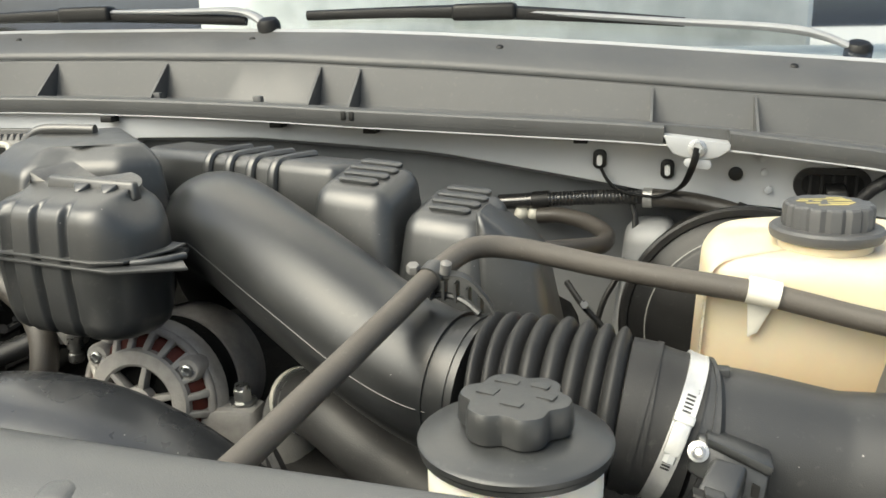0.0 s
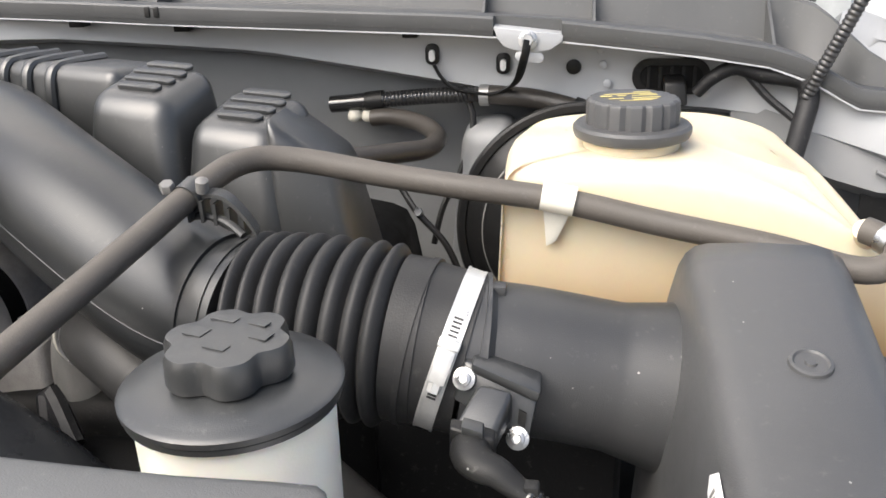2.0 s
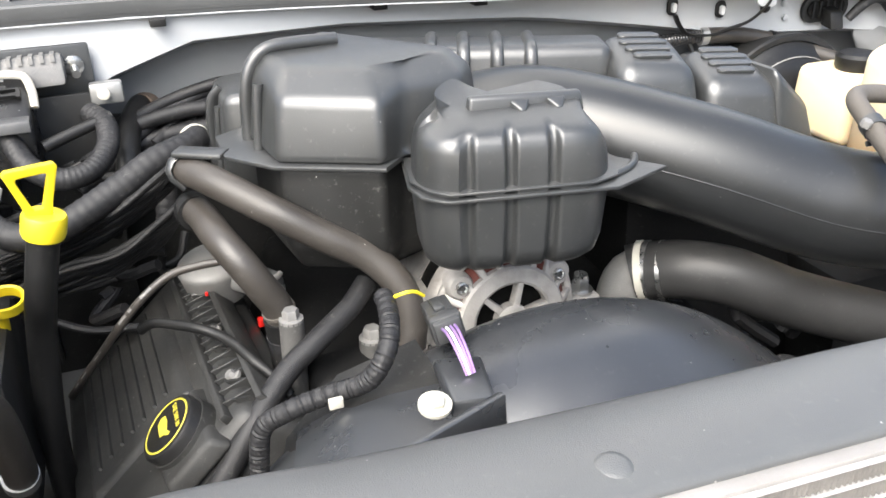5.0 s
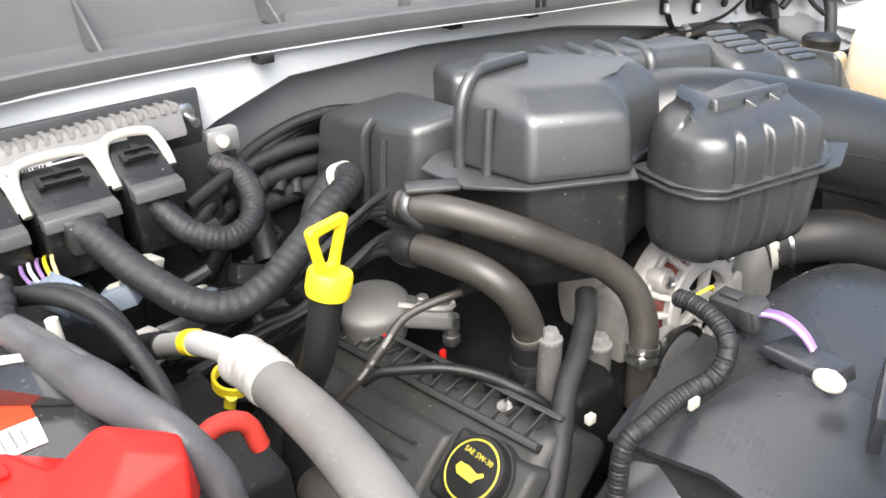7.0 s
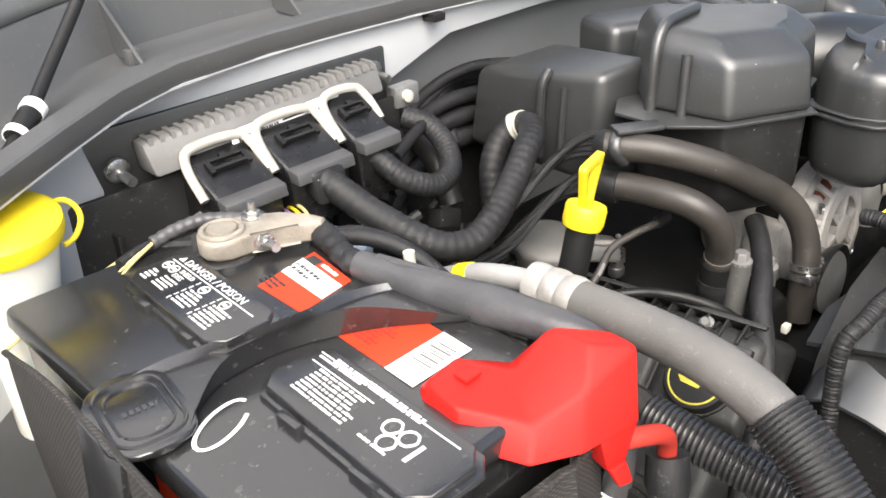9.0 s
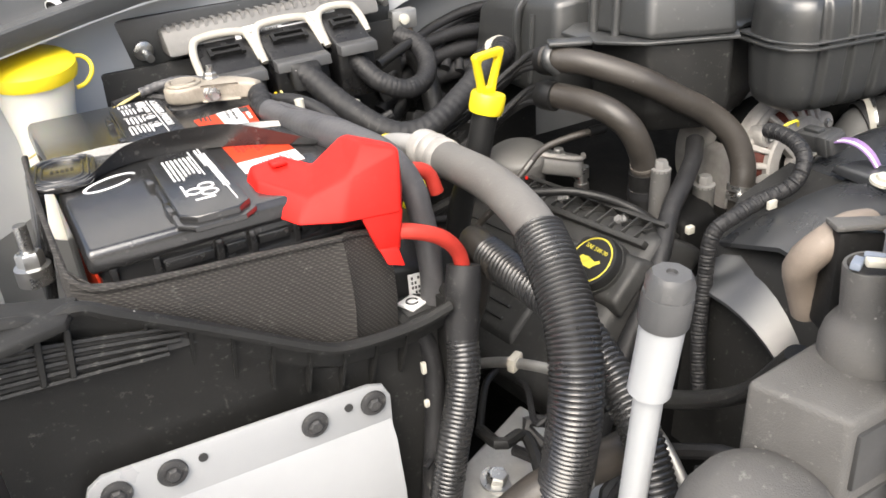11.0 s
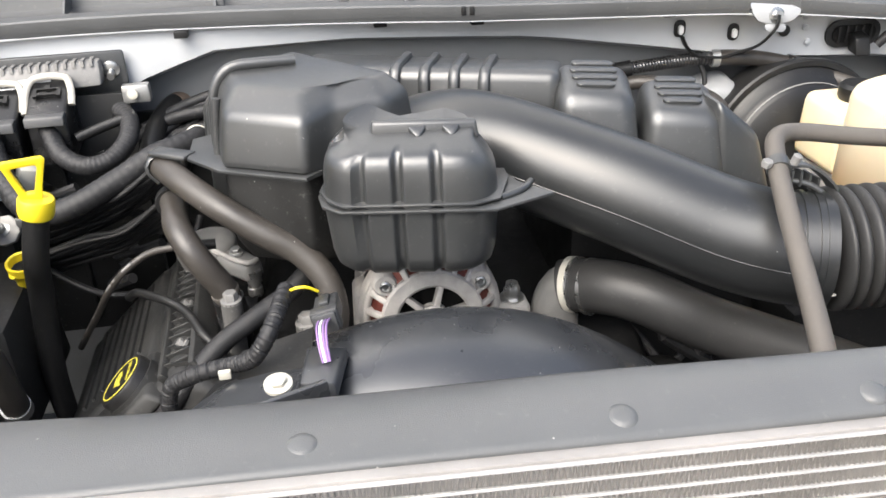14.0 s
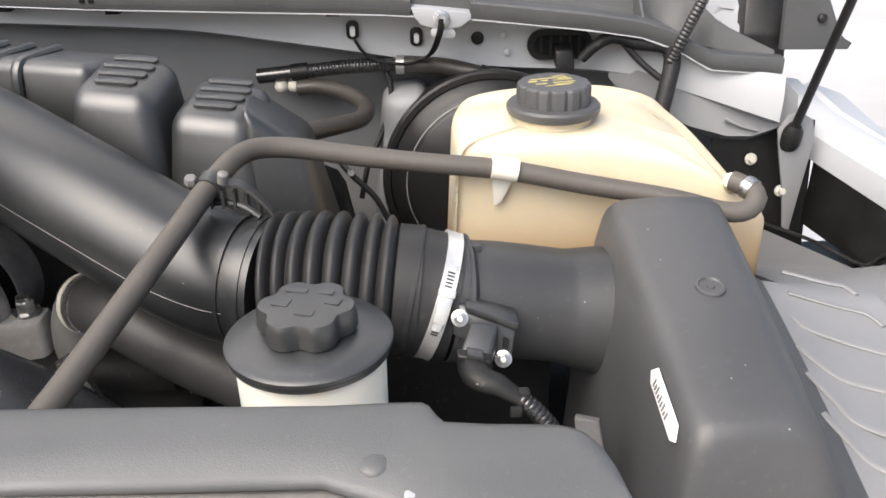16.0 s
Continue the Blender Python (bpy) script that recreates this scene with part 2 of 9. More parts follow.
# scuffs on the vacuum line, and the painted highlight on the booster
SCUFF_GLINT = paint("pale scuffs and rim glint", (0.20, 0.195, 0.185), 0.6, blotch=(60, 0.3))
# paler than AIRBOX; on the air box it carries the side's grazing sheen
PANEL = paint("pale grey plastic", (0.21, 0.212, 0.213), 0.42, grain=(1300, 0.04), blotch=(8, 0.12), speck=0.06)
MODULE = paint("dull die-cast alloy", (0.175, 0.172, 0.166), 0.55, 0.2, grain=(700, 0.08), blotch=(26, 0.15), speck=0.1)
WIPER = paint("silver grey wiper paint", (0.30, 0.31, 0.32), 0.4, grain=(900, 0.03), blotch=(12, 0.1))
# the sky's reflection in the windscreen, put into the cab's base colour
GLAREDASH = paint("pale windscreen glare tone", (0.58, 0.60, 0.59), 0.6, grain=(500, 0.05), blotch=(9, 0.25))
TANPIPE = paint("dusty tan rubber", (0.20, 0.165, 0.135), 0.6, grain=(800, 0.05), blotch=(20, 0.2), speck=0.1)
TAN = paint("brown pipe", (0.16, 0.12, 0.09), 0.6, grain=(800, 0.05), blotch=(20, 0.2), speck=0.1)


def clear(name, colour=(0.8, 0.9, 0.88), rough=0.02):
    m = bpy.data.materials.new(name)
    m.use_nodes = True
    b = m.node_tree.nodes["Principled BSDF"]
    b.inputs["Base Color"].default_value = (*colour, 1)
    b.inputs["Roughness"].default_value, b.inputs["IOR"].default_value = rough, 1.5
    b.inputs["Transmission Weight"].default_value = 1.0
    return m


GLASS = clear("tinted windscreen glass", (0.93, 0.97, 0.96))

# ---- building helpers ----
PLACE = {}


def thing(name, at, label, category, group="", kind=""):
    """A top-level thing: an Empty at its base."""
    ob = new(name)
    ob.empty_display_size = 0.02
    ob.location = at
    PLACE[ob] = Vector(at)
    return tagged(ob, label, category, group, kind)


def part(name, bm, material, parent=None, label="", sharp=40, kind="", category=""):
    """Links a bmesh, in world metres, as one mesh object under a thing or part."""
    bmesh.ops.recalc_face_normals(bm, faces=bm.faces)
    limit = radians(sharp)
    for e in bm.edges:
        e.smooth = len(e.link_faces) != 2 or e.calc_face_angle(9) < limit
    for fc in bm.faces:
        fc.smooth = True
    lo = Vector([min(v.co[i] for v in bm.verts) for i in range(3)])
    hi = Vector([max(v.co[i] for v in bm.verts) for i in range(3)])
    c = Vector(((lo.x + hi.x) / 2, (lo.y + hi.y) / 2, lo.z if parent is None else (lo.z + hi.z) / 2))
    bmesh.ops.translate(bm, verts=bm.verts, vec=-c)
    me = bpy.data.meshes.new(name)
    bm.to_mesh(me)
    bm.free()
    me.materials.append(material)
    ob = new(name, me)
    PLACE[ob] = c
    if parent is not None:
        ob.parent = parent
        ob.location = c - PLACE[parent]
    else:
        ob.location = c
    return tagged(ob, label, category, "", kind)


def join(*bms):
    out = bmesh.new()
    for b in bms:
        me = bpy.data.meshes.new("tmp")
        b.to_mesh(me)
        b.free()
        out.from_mesh(me)
        bpy.data.meshes.remove(me)
    return out


def hexa(c, r=0.004, seg=2):
    """A box from eight corners: bottom ring of four, then top ring in the same order; edges rounded by r."""
    bm = bmesh.new()
    v = [bm.verts.new(p) for p in c]
    for q in ((0, 1, 2, 3), (4, 5, 6, 7), (0, 1, 5, 4), (1, 2, 6, 5), (2, 3, 7, 6), (3, 0, 4, 7)):
        bm.faces.new([v[i] for i in q])
    bmesh.ops.recalc_face_normals(bm, faces=bm.faces)
    if r:
        bmesh.ops.bevel(bm, geom=bm.edges[:], offset=r, segments=seg, profile=0.5, affect="EDGES", clamp_overlap=True)
    return bm


def box(x0, x1, y0, y1, z0, z1, r=0.004, seg=2, taper=0.0):
    t = taper
    return hexa([(x0, y0, z0), (x1, y0, z0), (x1, y1, z0), (x0, y1, z0), (x0 + t, y0 + t, z1), (x1 - t, y0 + t, z1), (x1 - t, y1 - t, z1), (x0 + t, y1 - t, z1)], r, seg)


def turned(bm, at, rx=0, ry=0, rz=0):
    """Turns a mesh built round the origin and carries it to a place."""
    bmesh.ops.transform(bm, matrix=pose(*at, rx, ry, rz), verts=bm.verts)
    return bm


def smooth_path(pts, step=0.006):
    """Catmull-Rom through the points, at even steps."""
    p = [Vector(q) for q in pts]
    p = [2 * p[0] - p[1]] + p + [2 * p[-1] - p[-2]]
    raw = []
    for i in range(1, len(p) - 2):
        for k in range(24):
            u = k / 24
            raw.append(0.5 * (2 * p[i] + (p[i + 1] - p[i - 1]) * u + (2 * p[i - 1] - 5 * p[i] + 4 * p[i + 1] - p[i + 2]) * u * u + (3 * p[i] - p[i - 1] - 3 * p[i + 1] + p[i + 2]) * u ** 3))
    raw.append(p[-2])
    out, left = [raw[0]], step
    for a, b in zip(raw, raw[1:]):
        d = (b - a).length
        while d >= left > 0 and d > 1e-9:
            a = a + (b - a) * (left / d)
            out.append(a)
            d, left = (b - a).length, step
        left -= d
    if (out[-1] - raw[-1]).length > step * 0.3:
        out.append(raw[-1])
    return out


def tube(pts, r, n=14, step=0.008, caps=True, flat=1.0, twist=0.0):
    """A pipe along the points. r: a radius, or a function of the metres along the path (and of the path's length)."""
    path = smooth_path(pts, step)
    length = sum((b - a).length for a, b in zip(path, path[1:]))
    bm = bmesh.new()
    rings, s, side = [], 0.0, None
    for i, q in enumerate(path):
        way = (path[min(i + 1, len(path) - 1)] - path[max(i - 1, 0)]).normalized()
        if side is None:
            side = way.orthogonal().normalized() if abs(way.z) > 0.95 else way.cross(Vector((0, 0, 1))).normalized()
        side = (side - way * side.dot(way)).normalized()
        up = side.cross(way)
        if i:
            s += (q - path[i - 1]).length
        rad = r(s, length) if callable(r) else r
        rings.append([bm.verts.new(q + side * (math.cos(2 * math.pi * k / n + twist) * rad) + up * (math.sin(2 * math.pi * k / n + twist) * rad * flat)) for k in range(n)])
    for a, b in zip(rings, rings[1:]):
        for k in range(n):
            bm.faces.new((a[k], a[(k + 1) % n], b[(k + 1) % n], b[k]))
    if caps:
        bm.faces.new(rings[0])
        bm.faces.new(rings[-1])
    return bm


def ribbed(r, pitch=0.006, depth=0.0016):
    """The radius of a corrugated conduit."""
    return lambda s, length: r - depth * (0.5 + 0.5 * math.cos(2 * math.pi * s / pitch)) ** 2


def lathe(profile, at, axis=(0, 0, 1), n=32, caps=True):
    """Turns a profile of (radius, height) round an axis through a place."""
    bm = bmesh.new()
    m = Matrix.Translation(at) @ Vector(axis).to_track_quat("Z", "Y").to_matrix().to_4x4()
    rings = [[bm.verts.new(m @ Vector((math.cos(2 * math.pi * k / n) * r, math.sin(2 * math.pi * k / n) * r, h))) for k in range(n)] for r, h in profile]
    for a, b in zip(rings, rings[1:]):
        for k in range(n):
            bm.faces.new((a[k], a[(k + 1) % n], b[(k + 1) % n], b[k]))
    if caps:
        bm.faces.new(rings[0])
        bm.faces.new(rings[-1])
    return bm


def rod(a, b, r, n=14, r2=None):
    d = Vector(b) - Vector(a)
    return lathe([(r, 0), (r if r2 is None else r2, d.length)], a, d, n)


def prism(outline, thick, m, r=0.0, seg=2):
    """An outline in its own x-y plane, thickened along z, set by the matrix m; edges rounded by r."""
    bm = bmesh.new()
    lo = [bm.verts.new((x, y, 0)) for x, y in outline]
    hi = [bm.verts.new((x, y, thick)) for x, y in outline]
    bm.faces.new(lo[::-1])
    bm.faces.new(hi)
    k = len(lo)
    for i in range(k):
        bm.faces.new((lo[i], lo[(i + 1) % k], hi[(i + 1) % k], hi[i]))
    if r:
        rim = [e for e in bm.edges if abs(e.verts[0].co.z - e.verts[1].co.z) < 1e-9]
        bmesh.ops.bevel(bm, geom=rim, offset=r, segments=seg, profile=0.5, affect="EDGES", clamp_overlap=True)
    bmesh.ops.transform(bm, matrix=m, verts=bm.verts)
    return bm


def rounded(w, h, r, n=5):
    """A rectangle's outline with round corners, centred."""
    out = []
    for cx, cy, a0 in ((w / 2 - r, h / 2 - r, 0), (-w / 2 + r, h / 2 - r, 90), (-w / 2 + r, -h / 2 + r, 180), (w / 2 - r, -h / 2 + r, 270)):
        for k in range(n + 1):
            a = radians(a0 + 90 * k / n)
            out.append((cx + r * math.cos(a), cy + r * math.sin(a)))
    return out


def sheet(rows, thick=0.0, skew=(0, 0, -1)):
    """A skin through rows of points (all of one length), thickened along skew."""
    bm = bmesh.new()
    v = [[bm.verts.new(p) for p in row] for row in rows]
    for a, b in zip(v, v[1:]):
        for i in range(len(a) - 1):
            bm.faces.new((a[i], a[i + 1], b[i + 1], b[i]))
    if thick:
        d = Vector(skew).normalized() * thick
        made = bmesh.ops.extrude_face_region(bm, geom=bm.faces[:])
        bmesh.ops.translate(bm, verts=[g for g in made["geom"] if isinstance(g, bmesh.types.BMVert)], vec=d)
    return bm


def frame_at(o, x, y):
    """A matrix with its origin at o, x along x and y near y."""
    x = Vector(x).normalized()
    z = x.cross(Vector(y)).normalized()
    y = z.cross(x)
    m = Matrix.Identity(4)
    for i, a in enumerate((x, y, z)):
        m[0][i], m[1][i], m[2][i] = a
    m.translation = o
    return m


def words(text, size, m, depth=0.0003):
    """Raised lettering as a mesh, its left end at the origin of m."""
    cu = bpy.data.curves.new("lettering", "FONT")
    cu.body, cu.size, cu.extrude, cu.resolution_u = text, size, depth, 2
    ob = bpy.data.objects.new("lettering", cu)
    scene.collection.objects.link(ob)
    bpy.context.view_layer.update()
    me = bpy.data.meshes.new_from_object(ob.evaluated_get(bpy.context.evaluated_depsgraph_get()))
    bpy.data.objects.remove(ob)
    bm = bmesh.new()
    bm.from_mesh(me)
    bpy.data.meshes.remove(me)
    bmesh.ops.transform(bm, matrix=m, verts=bm.verts)
    return bm


def bars(rows, m, thick=0.0004):
    """Unreadable print as small bars: rows of (x, y, width, height) in the plane of m."""
    bm = bmesh.new()
    for x, y, w, h in rows:
        v = [bm.verts.new(m @ Vector(p)) for p in ((x, y, 0), (x + w, y, 0), (x + w, y + h, 0), (x, y + h, 0), (x, y, thick), (x + w, y, thick), (x + w, y + h, thick), (x, y + h, thick))]
        for q in ((3, 2, 1, 0), (4, 5, 6, 7), (0, 1, 5, 4), (1, 2, 6, 5), (2, 3, 7, 6), (3, 0, 4, 7)):
            bm.faces.new([v[i] for i in q])
    return bm


def hexbolt(at, axis, r=0.007, h=0.006, washer=0.0):
    prof = [(r * 0.92, h), (r, h * 0.85), (r, 0)]
    a = lathe([(r, -0.001), (r, h * 0.85), (r * 0.85, h)], at, axis, 6)
    if washer:
        a = join(a, lathe([(washer, -0.002), (washer, 0.0006), (r, 0.0012)], at, axis, 18))
    return a

# ---- structure ----
def ground():
    bm = bmesh.new()
    n = 12
    rows = [[(-200 + 400 * i / n, -200 + 400 * j / n, 0.0) for i in range(n + 1)] for j in range(n + 1)]
    bm.free()
    part("ground", sheet(rows), CONCRETE, None, "pale concrete ground under the truck", kind="structure", category="ground")


ground()


def lip_z(x):
    """Height of the cowl's front lip, which arches over the truck's width."""
    return run([(-1.15, 1.325), (-1.0, 1.338), (-0.90, 1.343), (-0.72, 1.344), (-0.53, 1.341), (-0.345, 1.336), (-0.148, 1.328), (0.054, 1.320), (0.166, 1.312), (0.30, 1.296), (0.375, 1.284), (0.41, 1.268), (0.445, 1.247), (0.53, 1.240)], x)


def crease_z(x):
    """Height of the step half way up the cowl."""
    return run([(-1.15, 1.39), (-0.815, 1.398), (-0.59, 1.396), (-0.384, 1.393), (-0.17, 1.382), (-0.018, 1.371), (0.208, 1.353), (0.339, 1.344), (0.42, 1.325), (0.47, 1.278), (0.53, 1.250)], x)


def crown_z(x):
    """Height of the cowl's upper edge at the glass."""
    return run([(-1.15, 1.428), (-0.855, 1.435), (-0.533, 1.432), (-0.309, 1.427), (-0.182, 1.421), (0.034, 1.406), (0.234, 1.390), (0.348, 1.381), (0.42, 1.372)], x)


def run(pts, x):
    """Straight lines through (x, value) pairs."""
    if x <= pts[0][0]:
        return pts[0][1]
    for (a, b), (c, d) in zip(pts, pts[1:]):
        if a <= x <= c:
            return b + (d - b) * (x - a) / (c - a)
    return pts[-1][1]


def lip_y(x):
    """How far back the lip runs: it bows forward to the sides."""
    return run([(-1.15, 0.84), (-1.05, 0.905), (-0.986, 0.945), (-0.943, 0.972), (-0.883, 0.994), (-0.79, 1.006), (-0.62, 1.006), (-0.45, 0.995), (-0.26, 0.972), (-0.05, 0.966), (0.13, 0.963), (0.30, 0.963), (0.40, 0.960), (0.53, 0.952)], x)


def span(a, b, n):
    return [a + (b - a) * i / n for i in range(n + 1)]


def cowl():
    c = thing("cowl_panel", (-0.3, 1.05, 1.30), "pale grey plastic cowl panel with gussets below the windscreen", "cowl", kind="structure")
    lift = lambda x: run([(0.40, 1.0), (0.46, 0.6), (0.53, 0.35)], x)
    xs = sorted(span(-1.15, 0.39, 52) + [0.0985, 0.0995, 0.1645, 0.1655] + span(0.40, 0.53, 8))
    rows = []
    for dy, dz in ((0.014, -0.008), (0.001, -0.008), (0.000, -0.006), (0.000, 0.006), (0.002, 0.008), (0.024, 0.009), (0.030, 0.003), (0.070, 0.001)):
        # the lip is cut away at the bracket
        rows.append([(x, lip_y(x) + (max(dy, 0.016) if 0.099 < x < 0.165 else dy) * (0.4 + 0.6 * lift(x)), lip_z(x) + dz) for x in xs])
    for dy, k in ((0.078, 0.12), (0.090, 0.94), (0.095, 1.0)):
        rows.append([(x, lip_y(x) + dy * lift(x), lip_z(x) + (crease_z(x) - lip_z(x)) * k) for x in xs])
    part("panel", sheet(rows, 0.003, (0, 0.3, -1)), COWL, c)
    # the upper panel laps over the lower one and leaves a fine dark step
    rows = []
    for k in (0.0, 0.03, 0.12, 0.55, 0.72, 1.0):
        dz = 0.0035 if 0 < k < 0.7 else 0.0
        rows.append([(x, lip_y(x) + 0.092 + 0.056 * k, crease_z(x) + 0.003 + (crown_z(x) - crease_z(x) - 0.003) * k + dz) for x in span(-1.15, 0.42, 52)])
    part("upper_panel", sheet(rows, 0.003, (0, 0.3, -1)), COWL, c)
    for x in (-0.262, -0.252):
        part("joint", box(x - 0.003, x + 0.003, lip_y(x) - 0.0015, lip_y(x) + 0.02, lip_z(x) - 0.004, lip_z(x) + 0.0065, 0.001), RUBBER, c, "dark joint in the lip")
    for x in (-0.90, -0.731, -0.555, -0.325, -0.270, 0.085, 0.197, 0.372):
        y, z, t = lip_y(x), lip_z(x), crease_z(x)
        g = prism([(0.032, 0.003), (0.082, 0.004), (0.0915, (t - z) * 0.92), (0.087, (t - z) * 0.90)], 0.003, frame_at((x - 0.0015, y, z), (0, 1, 0), (0, 0, 1)))
        part("gusset", g, COWL, c)
    for x in (-0.82, -0.444, -0.10, 0.241):
        part("plug", lathe([(0.0045, -0.001), (0.0045, 0.002), (0.003, 0.003)], (x, lip_y(x) + 0.131, crown_z(x) - 0.0105), (0, -0.5, 0.85), 12), RUBBER, c)
    for x in (-0.55, -0.40, -0.9):
        part("rest_nub", box(x - 0.006, x + 0.006, lip_y(x) + 0.045, lip_y(x) + 0.055, lip_z(x), lip_z(x) + 0.014, 0.002), COWL, c)
    return c


cowl()


def windscreen():
    w = thing("window_1", (-0.3, 1.15, 1.42), "tinted windscreen glass above the cowl panel", "windscreen", kind="structure")
    rows = [[(x, lip_y(x) + 0.150 + 0.62 * v, crown_z(x) - 0.006 + 0.42 * v) for x in span(-1.15, 0.42, 24)] for v in span(0, 1, 6)]
    g = part("pane", sheet(rows, 0.005, (0, 1, -1)), GLASS, w, "tinted glass pane")
    g.visible_shadow = False
    rows = [[(x, lip_y(x) + 0.148, crown_z(x) + 0.0005), (x, lip_y(x) + 0.153, crown_z(x) + 0.004)] for x in span(-1.15, 0.42, 24)]
    part("window_trim", sheet(rows, 0.003), WHITE, w, "pale bright lower edge")
    # the cab behind the glass, coloured pale for the sky reflected in the pane
    cab = thing("cab_interior", (-0.3, 1.9, 1.3), "cab interior paled to stand for the windscreen's reflection", "cab", kind="structure")
    part("dashboard", box(-1.1, 0.52, 1.22, 1.75, 1.2, 1.385, 0.04), GLAREDASH, cab, "dashboard paled to stand for the glass's reflection")
    part("seat_back", box(-1.0, 0.40, 1.95, 2.05, 1.0, 1.75, 0.05), GLAREDASH, cab, "seat back paled for the glass's reflection")


windscreen()


def firewall():
    f = thing("wall_firewall", (-0.3, 1.05, 0.8), "pale grey painted firewall with a flange, holes and grommet", "firewall", kind="structure")
    xs = span(-1.15, 0.53, 40)
    rows = [[(x, 1.10 - 0.02 * abs(math.sin(3 * x)), 0.75) for x in xs], [(x, 1.09, 1.05) for x in xs], [(x, 1.075, 1.20) for x in xs], [(x, 1.045, lip_z(x) - 0.03) for x in xs]]
    part("panel", sheet(rows, 0.003, (0, 1, 0)), PRIMER, f, "grey primer panel")

    def low(x):
        pts = [(-1.15, 1.15), (-0.70, 1.245), (-0.667, 1.266), (-0.564, 1.300), (-0.40, 1.302), (-0.285, 1.295), (-0.164, 1.287), (-0.009, 1.262), (0.119, 1.240), (0.21, 1.231), (0.36, 1.222), (0.62, 1.15)]
        for (a, b), (c2, d) in zip(pts, pts[1:]):
            if a <= x <= c2:
                return b + (d - b) * (x - a) / (c2 - a)
        return 1.15

    fy = lambda x: run([(-1.15, 0.90), (-1.05, 0.955), (-0.97, 1.008), (-0.90, 1.018), (0.32, 1.018), (0.45, 0.975), (0.62, 0.90)], x)
    rows = [[(x, fy(x) + 0.002, lip_z(x) - 0.010) for x in xs], [(x, fy(x) - 0.002, (lip_z(x) + low(x)) / 2) for x in xs], [(x, fy(x), low(x)) for x in xs], [(x, fy(x) + 0.015, low(x) - 0.006) for x in xs]]
    part("flange", sheet(rows, 0.002, (0, 1, 0)), BODY, f, "pale grey painted flange")
    rows = [[(x, lip_y(x) + 0.002, lip_z(x) - 0.0105) for x in xs], [(x, fy(x) + 0.004, lip_z(x) - 0.0095) for x in xs]]
    part("ledge", sheet(rows, 0.002), BODY, f)
    return f


firewall()


def inner_fenders():
    f = thing("wall_fender_left", (-1.2, 0.7, 0.8), "grey inner fender panel beside the battery", "fender", kind="structure")
    rows = [[(-1.17, y, 0.75), (-1.175, y, 1.12), (-1.19, y, 1.19), (-1.25, y, 1.21), (-1.33, y, 1.19)] for y in span(0.25, 1.15, 12)]
    part("panel", sheet(rows, 0.003, (-1, 0, 0)), PRIMER, f)
    f = thing("wall_fender_right", (0.55, 0.7, 0.8), "pale grey inner fender with a bright top rail", "fender", kind="structure")
    line = [(0.545, 1.06, 1.190), (0.572, 1.01, 1.163), (0.592, 0.95, 1.152), (0.600, 0.81, 1.156), (0.607, 0.65, 1.150), (0.62, 0.30, 1.12)]
    rows = [[(x + dx, y, z + dz) for x, y, z in line] for dx, dz in ((0.0, -0.034), (0.001, -0.020), (0.004, -0.008), (0.012, -0.001), (0.028, 0.003), (0.046, 0.004), (0.056, 0.002), (0.060, -0.004), (0.064, -0.006), (0.072, -0.002), (0.12, -0.02), (0.17, -0.09), (0.19, -0.35))]
    part("rail", sheet(rows, 0.003, (0, 0, -1)), BODY, f, sharp=30)
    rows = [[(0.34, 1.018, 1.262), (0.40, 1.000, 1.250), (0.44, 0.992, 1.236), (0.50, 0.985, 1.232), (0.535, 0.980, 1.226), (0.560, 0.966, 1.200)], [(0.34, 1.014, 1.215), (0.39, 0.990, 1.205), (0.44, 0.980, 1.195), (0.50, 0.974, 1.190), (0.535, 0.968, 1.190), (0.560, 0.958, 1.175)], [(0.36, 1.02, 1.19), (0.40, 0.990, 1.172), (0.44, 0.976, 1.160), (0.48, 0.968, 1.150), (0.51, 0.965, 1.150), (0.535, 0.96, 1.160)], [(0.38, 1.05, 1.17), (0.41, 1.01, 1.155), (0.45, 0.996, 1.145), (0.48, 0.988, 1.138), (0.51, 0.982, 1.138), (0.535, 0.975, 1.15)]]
    # body paint in truth; the darker grey here puts the cowl overhang's shade in
    part("corner_panel", sheet(rows, 0.003, (0, 1, 0)), PRIMER, f, "corner panel in darker grey for the cowl's shade")
    part("corner_crease", tube([(0.475, 0.967, 1.172), (0.495, 0.965, 1.163), (0.515, 0.9625, 1.158)], 0.0022, 8, 0.004), PRIMER, f)
    part("corner_hole", lathe([(0.0038, 0), (0.0038, 0.0012)], (0.522, 0.9655, 1.156), (0, -1, 0), 12), INK, f)
    part("mount_plate", prism([(0.531, 1.165), (0.540, 1.182), (0.556, 1.186), (0.572, 1.176), (0.578, 1.152), (0.571, 1.09), (0.566, 1.03), (0.557, 1.036), (0.548, 1.09), (0.537, 1.135)], 0.004, frame_at((0, 0.945, 0), (1, 0, 0), (0, 0, 1)), 0.0012), PRIMER, f, "grey plate under the strut")
    # a black sheet gives the open cavity its shade
    part("cavity_back", sheet([[(0.47, 0.985, 0.98), (0.60, 0.965, 0.98)], [(0.47, 0.985, 1.165), (0.59, 0.972, 1.165)]], 0.004, (0, 1, 0)), RUBBER, f, "black sheet for the shaded void beside the strut plate")
    part("bolt", hexbolt((0.517, 0.972, 1.117), (0, -1, 0.2), 0.0050, 0.007, 0.0075), CLIP, f, "pale plastic bolt")
    part("bolt", hexbolt((0.549, 0.946, 1.084), (0, -1, 0.2), 0.0048, 0.007, 0.0072), CLIP, f, "pale plastic bolt")
